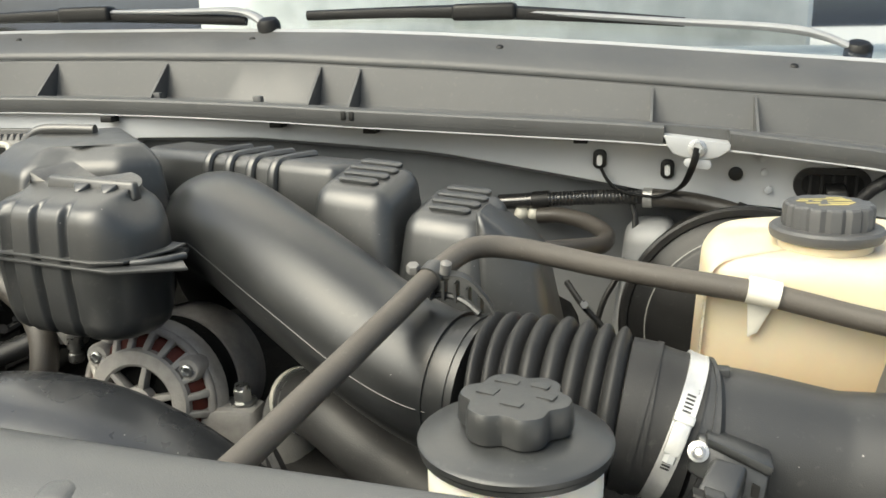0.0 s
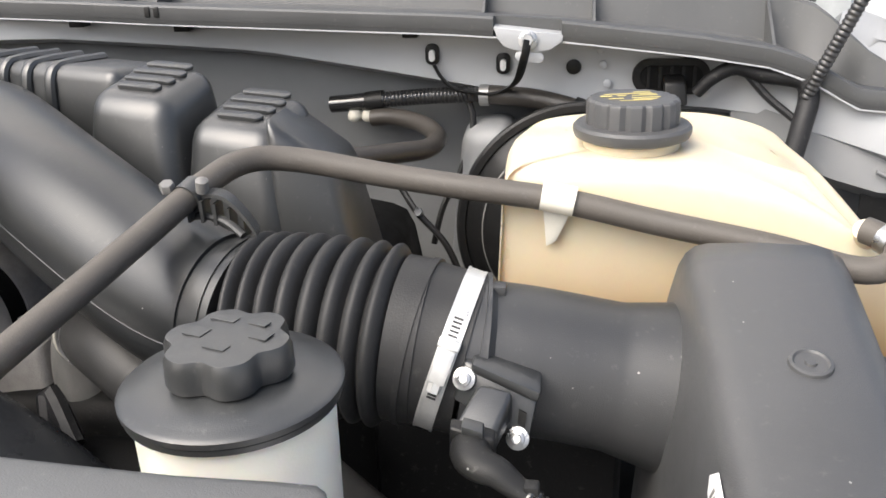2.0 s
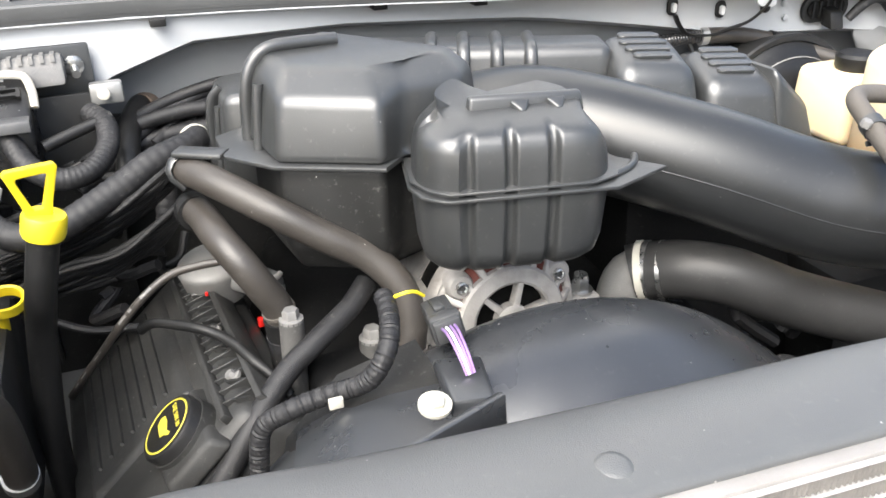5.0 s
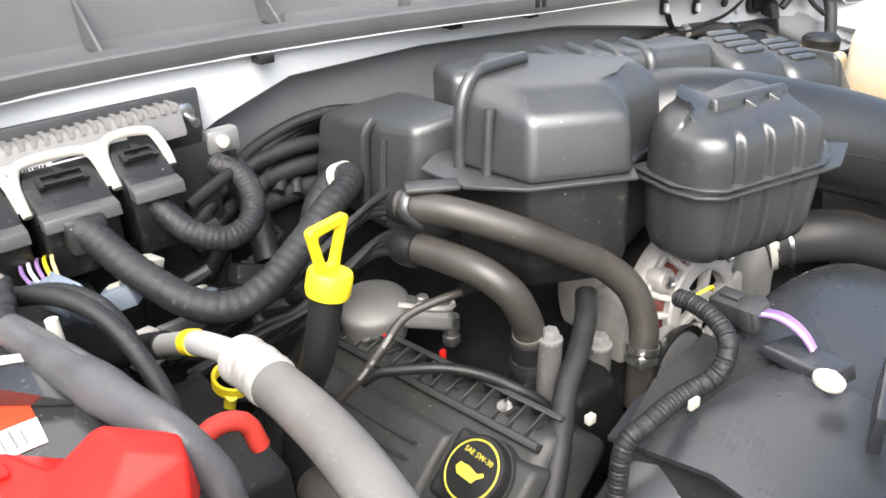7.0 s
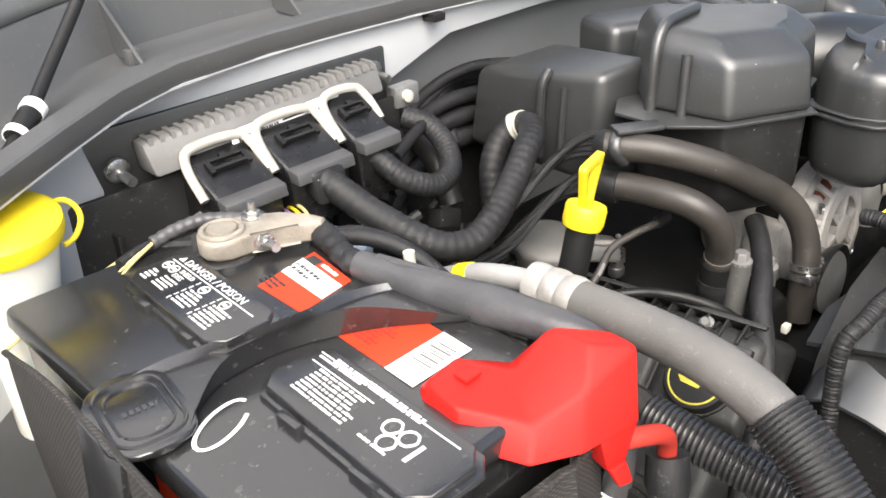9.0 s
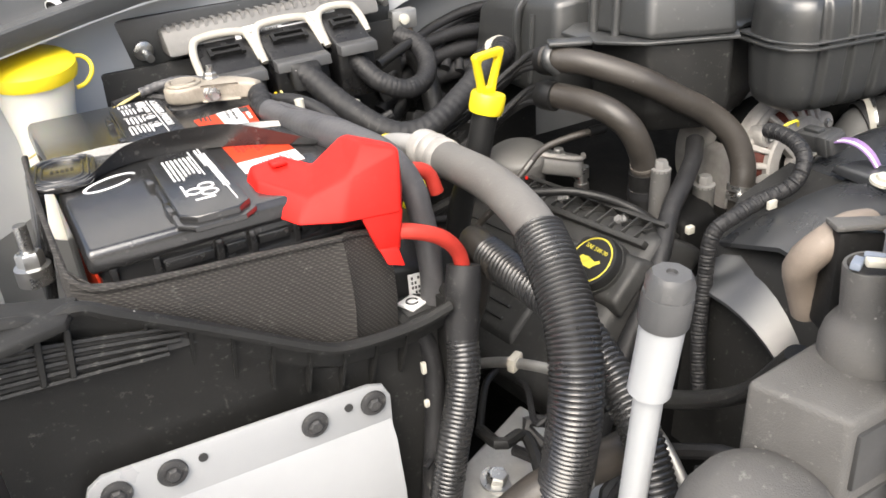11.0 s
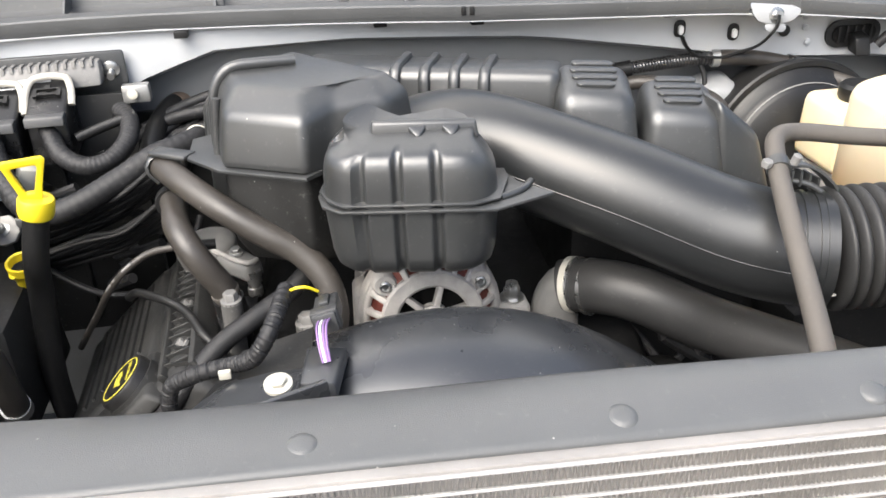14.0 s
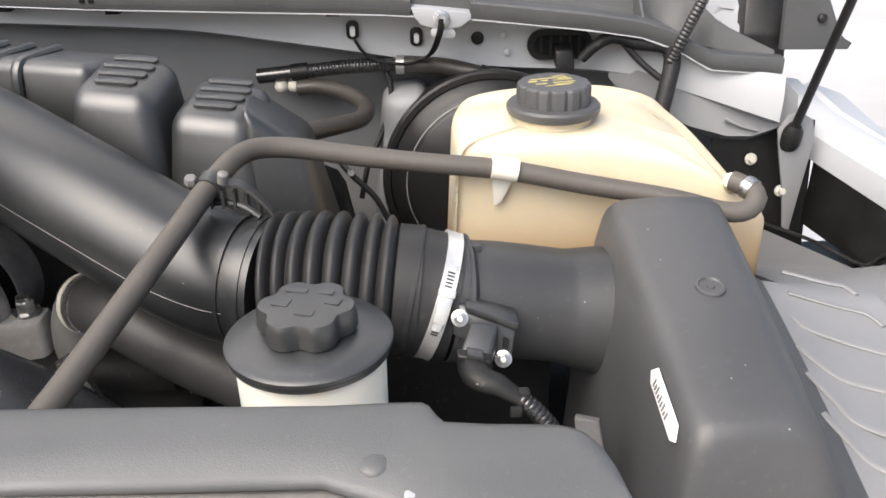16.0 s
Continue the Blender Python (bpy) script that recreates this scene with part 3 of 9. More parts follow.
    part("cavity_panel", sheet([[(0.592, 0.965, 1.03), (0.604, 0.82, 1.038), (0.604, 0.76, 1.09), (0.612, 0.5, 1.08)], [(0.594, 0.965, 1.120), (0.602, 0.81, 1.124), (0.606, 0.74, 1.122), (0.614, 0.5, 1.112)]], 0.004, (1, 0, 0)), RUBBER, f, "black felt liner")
    # black as well, for the cavity's deep shade
    part("cavity_floor", box(0.38, 0.66, 0.28, 1.0, 0.975, 0.985, 0.002), RUBBER, f, "black sheet for the shade low in the cavity")
    part("liner_lip", tube([(0.545, 0.965, 1.030), (0.575, 0.905, 1.036), (0.600, 0.825, 1.042), (0.602, 0.79, 1.072), (0.606, 0.74, 1.10)], 0.0024, 8, 0.006), DUSTY, f)
    rows = [[(0.40, 0.80, 1.06), (0.47, 0.90, 1.02), (0.545, 0.965, 1.022)], [(0.42, 0.70, 1.105), (0.50, 0.76, 1.07), (0.598, 0.825, 1.034)], [(0.44, 0.62, 1.125), (0.50, 0.66, 1.10), (0.604, 0.74, 1.09)], [(0.48, 0.55, 1.10), (0.52, 0.55, 1.09), (0.612, 0.5, 1.075)]]
    part("shelf", sheet(rows, 0.003), PANEL, f, "pale grey splash shelf")
    k = thing("fender_support", (0.59, 0.99, 1.2), "dark grey steel support plate at the fender corner", "support")
    part("plate", prism([(0.545, 1.246), (0.628, 1.244), (0.632, 1.252), (0.612, 1.262), (0.585, 1.325), (0.540, 1.34)], 0.012, frame_at((0, 1.01, 0), (1, 0, 0), (0, 0, 1)), 0.003), COWL, k)
    part("pivot", lathe([(0.0055, 0), (0.0055, 0.004), (0.003, 0.006)], (0.588, 0.9985, 1.283), (0, -1, 0.1), 14), RUBBER, k)
    # solid block, coloured black in place of a shaded recess
    part("pocket", hexa([(0.50, 1.02, 1.20), (0.56, 1.015, 1.20), (0.58, 1.08, 1.20), (0.50, 1.09, 1.20), (0.505, 1.022, 1.262), (0.556, 1.016, 1.262), (0.575, 1.08, 1.35), (0.525, 1.09, 1.36)], 0.004), RUBBER, k, "black block for the shaded pocket behind the plate")
    w = thing("seam_sealer", (0.51, 1.06, 1.2), "crumpled white seam filler in the cowl corner", "sealer")
    rnd = random.Random(4)
    rows = [[(0.455 + 0.088 * u + rnd.uniform(-0.004, 0.004), 1.035 + 0.05 * v + rnd.uniform(-0.006, 0.006), 1.255 + 0.06 * v - 0.02 * u * v + rnd.uniform(-0.005, 0.005)) for u in span(0, 1, 7)] for v in span(0, 1, 6)]
    part("lump", sheet(rows, 0.02, (0, 1, -0.4)), WHITE, w)
    b = thing("wall_lower_body", (-0.27, 0.9, 0.0), "plain pale painted body sides below the engine bay", "body", kind="structure")
    part("side", sheet([[(-1.335 - 0.02 * math.sin(math.pi * z / 1.25), y, z) for y in span(0.19, 1.76, 8)] for z in span(0.0, 1.185, 8)], 0.02, (1, 0, 0)), HOODPAINT, b)
    part("side", sheet([[(0.815 + 0.02 * math.sin(math.pi * z / 0.9), y, z) for y in span(0.19, 1.76, 8)] for z in span(0.0, 0.79, 6)], 0.02, (-1, 0, 0)), HOODPAINT, b)
    part("front", sheet([[(x, 0.185, z) for x in span(-1.325, 0.81, 8)] for z in span(0.0, 0.735, 5)], 0.02, (0, 1, 0)), HOODPAINT, b)
    part("rear", sheet([[(x, 1.765, z) for x in span(-1.325, 0.81, 8)] for z in span(0.0, 1.0, 5)], 0.02, (0, -1, 0)), HOODPAINT, b)
    f = thing("floor_undertray", (-0.3, 0.6, 0.70), "dark undertray below the engine", "undertray", kind="structure")
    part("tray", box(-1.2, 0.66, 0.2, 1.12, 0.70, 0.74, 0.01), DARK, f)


inner_fenders()


def hood():
    h = thing("ceiling_hood", (-0.27, 1.0, 1.55), "raised truck hood with a pale painted underside", "hood", kind="structure")
    rows = [[(x, 1.12 + 0.10 * v - 0.05 * math.sin(v * 3), 1.53 + 1.15 * v) for x in span(-1.22, 0.68, 8)] for v in span(0, 1, 8)]
    part("underside", sheet(rows, 0.02, (0, 0.8, 0.5)), HOODPAINT, h)


hood()


# ---- radiator and front ----
def cover_z(x):
    return run([(-0.70, 1.2665), (-0.60, 1.2595), (-0.52, 1.256), (-0.39, 1.250), (-0.26, 1.2425), (0.0, 1.2335), (0.05, 1.232), (0.08, 1.230), (0.11, 1.232), (0.20, 1.230)], x)


def radiator_cover():
    c = thing("radiator_cover", (-0.3, 0.33, 1.2), "grey flexible plastic shield strip over the radiator with push rivets", "radiator cover")
    edge_y = [(-0.66, 0.368), (-0.65, 0.3742), (-0.64, 0.3780), (-0.63, 0.3800), (-0.61, 0.3808), (-0.565, 0.376), (-0.47, 0.370), (-0.41, 0.367), (-0.30, 0.362), (-0.23, 0.356), (-0.12, 0.348), (-0.04, 0.344), (0.04, 0.3395), (0.06, 0.343), (0.075, 0.3455), (0.090, 0.3448), (0.0935, 0.342), (0.097, 0.334), (0.1005, 0.3285), (0.12, 0.3255), (0.153, 0.3225), (0.161, 0.320), (0.167, 0.3155), (0.173, 0.306), (0.1765, 0.294), (0.1785, 0.278)]
    edge_z = [(-0.66, 1.259), (-0.65, 1.2543), (-0.64, 1.2508), (-0.63, 1.2485), (-0.61, 1.2463), (-0.59, 1.2455), (-0.04, 1.245), (0.04, 1.2445), (0.06, 1.242), (0.075, 1.240), (0.17, 1.240), (0.18, 1.237)]
    xs = [-0.65, -0.64, -0.63] + span(-0.61, 0.075, 21) + [0.083, 0.090, 0.0935, 0.097, 0.1005, 0.11, 0.12, 0.14, 0.153, 0.161, 0.167, 0.173, 0.1765, 0.1785]
    across = ((0.0, 0.0), (0.06, 0.0015), (0.25, 0.0045), (0.5, 0.0060), (0.75, 0.0045), (0.93, 0.0015), (1.0, 0.0), (1.01, -0.003))

    def station(x):
        yb, zb = run(edge_y, x), run(edge_z, x)
        yf = min(run([(0.06, 0.299), (0.10, 0.262), (0.18, 0.25)], x), yb - 0.003)
        return [(x, yb + (yf - yb) * k, zb + (cover_z(x) - zb) * k + crown) for k, crown in across]

    stations = [station(x) for x in reversed(xs)]
    rows = [
        [(-0.660, 0.368, 1.2590), (-0.660, 0.345, 1.2665), (-0.660, 0.320, 1.2685), (-0.660, 0.299, 1.2638)],
        [(-0.685, 0.347, 1.2740), (-0.685, 0.333, 1.2750), (-0.686, 0.316, 1.2725), (-0.688, 0.298, 1.2655)],
        [(-0.697, 0.339, 1.2810), (-0.697, 0.327, 1.2800), (-0.697, 0.312, 1.2750), (-0.698, 0.296, 1.2655)],
        [(-0.717, 0.320, 1.2930), (-0.713, 0.312, 1.2875), (-0.708, 0.304, 1.2790), (-0.706, 0.2935, 1.2660)],
        [(-0.735, 0.306, 1.2980), (-0.728, 0.300, 1.2920), (-0.719, 0.296, 1.2810), (-0.712, 0.2905, 1.2650)],
        [(-0.747, 0.299, 1.2920), (-0.738, 0.295, 1.2865), (-0.726, 0.291, 1.2770), (-0.716, 0.2880, 1.2610)],
        [(-0.763, 0.295, 1.2840), (-0.750, 0.291, 1.2800), (-0.734, 0.287, 1.2710), (-0.720, 0.2855, 1.2560)],
        [(-0.778, 0.287, 1.2870), (-0.762, 0.285, 1.2800), (-0.743, 0.283, 1.2680), (-0.721, 0.284, 1.2510)],
        [(-0.788, 0.281, 1.2870), (-0.768, 0.281, 1.2770), (-0.746, 0.280, 1.2640), (-0.722, 0.282, 1.2460)],
        [(-0.788, 0.279, 1.2720), (-0.768, 0.277, 1.2620), (-0.745, 0.276, 1.2500), (-0.722, 0.279, 1.2350)],
        [(-0.777, 0.278, 1.2450), (-0.762, 0.274, 1.2380), (-0.742, 0.273, 1.2300), (-0.720, 0.277, 1.2180)],
        [(-0.768, 0.275, 1.2150), (-0.756, 0.269, 1.2100), (-0.737, 0.269, 1.2000), (-0.716, 0.274, 1.1900)],
        [(-0.761, 0.272, 1.165), (-0.750, 0.265, 1.160), (-0.730, 0.264, 1.150), (-0.711, 0.270, 1.140)],
        [(-0.752, 0.268, 1.050), (-0.740, 0.262, 1.050), (-0.720, 0.262, 1.050), (-0.702, 0.268, 1.050)]]
    full = []
    for row in rows:
        q = [Vector(p) for p in row]
        line = []
        for k, crown in across:
            u = min(k, 1.0) * 3
            i = min(int(u), 2)
            f = u - i
            p0, p1, p2, p3 = q[max(i - 1, 0)], q[i], q[i + 1], q[min(i + 2, 3)]
            line.append(0.5 * (2 * p1 + (p2 - p0) * f + (2 * p0 - 5 * p1 + 4 * p2 - p3) * f * f + (3 * p1 - p0 - 3 * p2 + p3) * f ** 3))
        line[-1] = line[-2] + Vector((0.0, -0.0005, -0.003))
        full.append(line)
    lines = [smooth_path([stations[-1][i]] + [row[i] for row in full], 0.0045) for i in range(len(across))]
    short = min(len(q) for q in lines)
    tail = [[line[round(j * (len(line) - 1) / (short - 1))] for line in lines] for j in range(1, short)]
    part("shield", sheet(stations + tail, 0.002, (0.1, 0.5, -0.8)), SHIELD, c, "grey flexible plastic shield", sharp=70)
    for x, y in ((-0.680, 0.318), (-0.471, 0.317), (-0.298, 0.314), (-0.151, 0.311), (0.067, 0.306)):
        k = (run(edge_y, x) - y) / (run(edge_y, x) - 0.299)
        z = run(edge_z, x) * (1 - k) + cover_z(x) * k + 0.0045 * (1 - abs(2 * k - 1))
        if x < -0.66:
            z = 1.2715
        part("rivet", lathe([(0.0095, -0.003), (0.0092, 0.0), (0.0080, 0.0018), (0.005, 0.0028), (0.001, 0.0031)], (x, y, z + (0.0022 if x > 0 else 0.0005)), (0, -0.15, 1), 18), SHIELD, c)
    return c


radiator_cover()


def condenser():
    c = thing("condenser", (-0.3, 0.29, 0.8), "aluminium condenser core with pale tubes and dusty fins", "radiator")
    x0, x1, y = -0.698, 0.080, 0.290
    fall = 0.0405
    part("core", hexa([(x0, y, 0.80), (x1, y, 0.80), (x1, y + 0.016, 0.80), (x0, y + 0.016, 0.80), (x0, y, 1.2645), (x1, y, 1.2645 - fall), (x1, y + 0.016, 1.262 - fall), (x0, y + 0.016, 1.262)], 0.001), FIN, c)
    z = 1.2615
    while z > 0.86:
        b = hexa([(x0, y - 0.0027, z - 0.0010), (x1, y - 0.0027, z - 0.0010 - fall), (x1, y, z - 0.0010 - fall), (x0, y, z - 0.0010), (x0, y - 0.0027, z + 0.0010), (x1, y - 0.0027, z + 0.0010 - fall), (x1, y, z + 0.0010 - fall), (x0, y, z + 0.0010)], 0.0005, 1)
        part("cooling_tube", b, TUBING, c)
        z -= 0.0113
    fins = bmesh.new()
    z = 1.2615 - 0.00565
    while z > 1.05:
        x = x0
        up = True
        while x < x1 - 0.002:
            dz = -fall * (x - x0) / (x1 - x0)
            h = 0.0043
            a, b2 = (-h, h) if up else (h, -h)
            v = [fins.verts.new(p) for p in ((x, y - 0.0020, z + dz + a), (x + 0.0009, y - 0.0020, z + dz + b2), (x + 0.0009, y, z + dz + b2), (x, y, z + dz + a))]
            fins.faces.new(v)
            x += 0.0016
            up = not up
        z -= 0.0113
    part("fin_pack", fins, FIN, c, kind="stuff")
    part("end_strip", box(x1, x1 + 0.010, 0.284, 0.2975, 0.80, 1.2345, 0.002), WHITE, c, "white crimped end strip")
    part("end_tank", box(-0.732, -0.708, 0.288, 0.34, 0.80, 1.245, 0.006), PLASTIC, c, "black plastic end tank")
    part("end_strip", box(-0.706, -0.698, 0.279, 0.298, 0.80, 1.246, 0.0015), WHITE, c, "white crimped end strip")
    for k in range(13):
        z = 1.236 - 0.014 * k
        part("crimp_tab", box(-0.7095, -0.703, 0.2765, 0.281, z - 0.0042, z + 0.0042, 0.0014), WHITE, c)
    part("side_clip", turned(box(-0.005, 0.005, -0.003, 0.003, -0.003, 0.003, 0.0015), (-0.706, 0.290, 1.262), 20, 10, 30), CLIP, c, "pale clip")
    part("side_clip", turned(box(-0.006, 0.006, -0.005, 0.005, -0.004, 0.004, 0.002), (-0.700, 0.283, 1.254), -10, 15, 50), CONN, c, "pale blue clip")
    return c


condenser()


def fan_shroud():
    s = thing("fan_shroud", (-0.34, 0.5, 0.9), "dark domed plastic fan shroud behind the radiator", "fan shroud")
    rows = []
    for y, dz in ((0.36, -0.140), (0.41, -0.090), (0.44, -0.059), (0.458, -0.042), (0.472, -0.030), (0.486, -0.0195), (0.500, -0.0115), (0.515, -0.0055), (0.530, -0.002), (0.55, 0.0), (0.567, -0.0015), (0.577, -0.006), (0.585, -0.02), (0.585, -0.08)):
        rows.append([(x, y, 1.176 + dz - 1.8 * (x + 0.37) ** 2 - 1.2 * max(0, x + 0.37) ** 3) for x in span(-0.60, -0.085, 24)])
    part("dome", sheet(rows, 0.003), SHROUD, s)
    part("corner_plate", sheet([[(-0.59, 0.36, 1.13), (-0.54, 0.36, 1.15), (-0.47, 0.36, 1.155)], [(-0.58, 0.50, 1.14), (-0.54, 0.50, 1.162), (-0.47, 0.50, 1.17)], [(-0.56, 0.60, 1.10), (-0.53, 0.60, 1.12), (-0.47, 0.58, 1.14)]], 0.004), SHROUD, s)
    rows = [[(-0.47, y, 1.160), (-0.53, y, 1.145), (-0.572, y, 1.10), (-0.590, y, 1.02), (-0.60, y, 0.90)] for y in (0.36, 0.42, 0.50, 0.56, 0.585)]
    part("flank", sheet(rows, 0.003), DUSTY, s, "dusty sloping side of the shroud")
    part("ridge", hexa([(-0.526, 0.425, 1.170), (-0.456, 0.452, 1.170), (-0.460, 0.460, 1.170), (-0.530, 0.433, 1.170), (-0.526, 0.426, 1.197), (-0.457, 0.453, 1.197), (-0.460, 0.458, 1.197), (-0.529, 0.431, 1.197)], 0.002), SHROUD, s)
    part("plug_ledge", hexa([(-0.482, 0.480, 1.165), (-0.452, 0.474, 1.165), (-0.440, 0.530, 1.165), (-0.474, 0.540, 1.165), (-0.480, 0.482, 1.178), (-0.454, 0.477, 1.178), (-0.442, 0.528, 1.174), (-0.473, 0.537, 1.174)], 0.003), SHROUD, s)
    part("bolt", hexbolt((-0.494, 0.476, 1.184), (0, -0.2, 1), 0.0065, 0.005, 0.0105), CLIP, s, "pale plated bolt")
    part("nub", box(-0.275, -0.263, 0.41, 0.425, 1.13, 1.146, 0.003), TUBE, s)
    return s


fan_shroud()

# ---- intake, driver side ----
def engine_block():
    # the block's deep shade comes from its near-black material
    e = thing("engine_block", (-0.3, 0.8, 0.8), "engine block and cylinder heads coloured near-black for shade", "engine")
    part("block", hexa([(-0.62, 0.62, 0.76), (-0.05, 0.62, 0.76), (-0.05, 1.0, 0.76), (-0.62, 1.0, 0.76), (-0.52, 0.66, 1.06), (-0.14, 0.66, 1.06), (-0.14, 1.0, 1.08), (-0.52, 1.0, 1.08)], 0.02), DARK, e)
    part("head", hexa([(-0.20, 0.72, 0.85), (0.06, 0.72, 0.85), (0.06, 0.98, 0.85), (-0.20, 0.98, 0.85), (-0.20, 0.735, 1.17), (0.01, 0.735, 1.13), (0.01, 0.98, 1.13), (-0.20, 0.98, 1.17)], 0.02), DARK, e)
    # added dark block that covers the pale gap below the intake tube
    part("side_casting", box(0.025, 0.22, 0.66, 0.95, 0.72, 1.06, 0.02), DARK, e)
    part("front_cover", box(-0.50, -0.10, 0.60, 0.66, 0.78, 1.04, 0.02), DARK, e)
    return e


engine_block()


def intake_tube():
    t = thing("intake_tube", (-0.2, 0.68, 1.15), "large smooth black plastic intake tube curving over the engine", "intake tube")
    pts = [(-0.362, 0.852, 1.174), (-0.351, 0.815, 1.222), (-0.319, 0.767, 1.248), (-0.275, 0.723, 1.2525), (-0.186, 0.657, 1.230), (-0.101, 0.609, 1.1985), (-0.050, 0.583, 1.187), (-0.018, 0.572, 1.1865)]
    way = smooth_path(pts, 0.006)
    part("pipe", tube(pts, lambda s, L: 0.0503 + 0.0025 * math.exp(-((s - 0.1) / 0.07) ** 2), 48, 0.006), TUBE, t)
    # the mould's parting line runs along the lower side
    line = []
    for i in range(4, len(way) - 3, 2):
        d = (way[i + 1] - way[i - 1]).normalized()
        out = Vector((d.y, -d.x, 0)).normalized()
        up = out.cross(d)
        a = radians(1)
        line.append(way[i] + (out * math.cos(a) + up * math.sin(a)) * 0.0502)
    part("parting_line", tube(line, 0.0006, 6, 0.006), TUBE, t)
    ax = (Vector(pts[-1]) - Vector(pts[-2])).normalized()
    end = Vector(pts[-1])
    part("collar", tube([end - ax * 0.012, end - ax * 0.004, end + ax * 0.003], 0.0520, 48, 0.004), TUBE, t)
    for k, r in ((0.0215, 0.0520), (0.0045, 0.0530)):
        part("bead", tube([end - ax * (k + 0.0018), end - ax * k, end - ax * (k - 0.0018)], r, 48, 0.0018), TUBE, t)
    part("collar_nub", turned(box(-0.002, 0.002, -0.0015, 0.0015, -0.001, 0.001, 0.0004), end - ax * 0.012 + Vector((0, -0.049, -0.020))), PALEALU, t)
    return t


intake_tube()


def bellows():
    b = thing("bellows", (0.04, 0.56, 1.13), "black ribbed rubber intake bellows", "bellows")
    pts = [(-0.017, 0.5712, 1.1868), (0.03, 0.5645, 1.1885), (0.07, 0.561, 1.185), (0.092, 0.560, 1.182)]

    def r(s, L):
        if s > 0.0925:
            return 0.0500
        return 0.0450 + 0.0108 * abs(math.sin(math.pi * s / 0.0115)) ** 0.6

    part("corrugated_sleeve", tube(pts, r, 44, 0.0009), BELLOWS, b)
    part("cuff", tube([(0.086, 0.5605, 1.1825), (0.098, 0.5595, 1.1805), (0.119, 0.558, 1.176)], lambda s, L: 0.0500 - 0.0016 * min(1.0, s / 0.012), 40, 0.004), BELLOWS, b)
    part("cuff_bead", tube([(0.0855, 0.5605, 1.1826), (0.0875, 0.5603, 1.1822), (0.0895, 0.5601, 1.1818)], 0.0512, 40, 0.002), BELLOWS, b)
    return b


bellows()


def band(path, r, width_step=0.004):
    return tube(path, r, 40, width_step)


def hose_clamp():
    c = thing("hose_clamp", (0.108, 0.557, 1.13), "bright slotted steel worm-drive clamp on the bellows", "clamp")
    hub, along = Vector((0.1065, 0.5590, 1.1788)), Vector((0.949, -0.06, -0.310)).normalized()
    side = Vector((0, 1, 0)) - along * along.y
    side.normalize()
    rise = along.cross(side)
    if rise.z < 0:
        rise = -rise
    part("band", tube([hub - along * 0.0052, hub, hub + along * 0.0052], 0.0498, 64, 0.006), BRIGHTSTEEL, c)
    for k in (-0.0050, 0.0050):
        part("rolled_edge", tube([hub + along * (k - 0.0007), hub + along * k, hub + along * (k + 0.0007)], 0.0502, 64, 0.0007), BRIGHTSTEEL, c)

    def on_band(deg, r):
        a = radians(deg)
        out = rise * math.sin(a) - side * math.cos(a)
        way = rise * math.cos(a) + side * math.sin(a)
        return frame_at(hub + out * r, along, way), way, hub + out * r

    m, way, at = on_band(17, 0.0512)
    bm = box(-0.0052, 0.0052, -0.0100, 0.0100, -0.0030, 0.0036, 0.0016)
    bmesh.ops.transform(bm, matrix=m, verts=bm.verts)
    part("housing", bm, BRIGHTSTEEL, c, "pressed screw housing")
    bm = box(-0.0062, 0.0062, -0.0030, 0.0030, -0.0034, 0.0026, 0.0012)
    m2, way2, at2 = on_band(31, 0.0512)
    bmesh.ops.transform(bm, matrix=m2, verts=bm.verts)
    part("housing_saddle", bm, BRIGHTSTEEL, c)
    part("screw", rod(at - way * 0.0095, at - way * 0.0150, 0.0038, 6), BRIGHTSTEEL, c)
    for d in (36.5, 39.5, 42.5, 45.5, 48.5, -1.5, -4.0, -6.5):
        m, way, at = on_band(d, 0.0499)
        bm = box(-0.0026, 0.0026, -0.00055, 0.00055, -0.0004, 0.0004, 0)
        bmesh.ops.transform(bm, matrix=m, verts=bm.verts)
        part("slot", bm, INK, c)
    return c


hose_clamp()


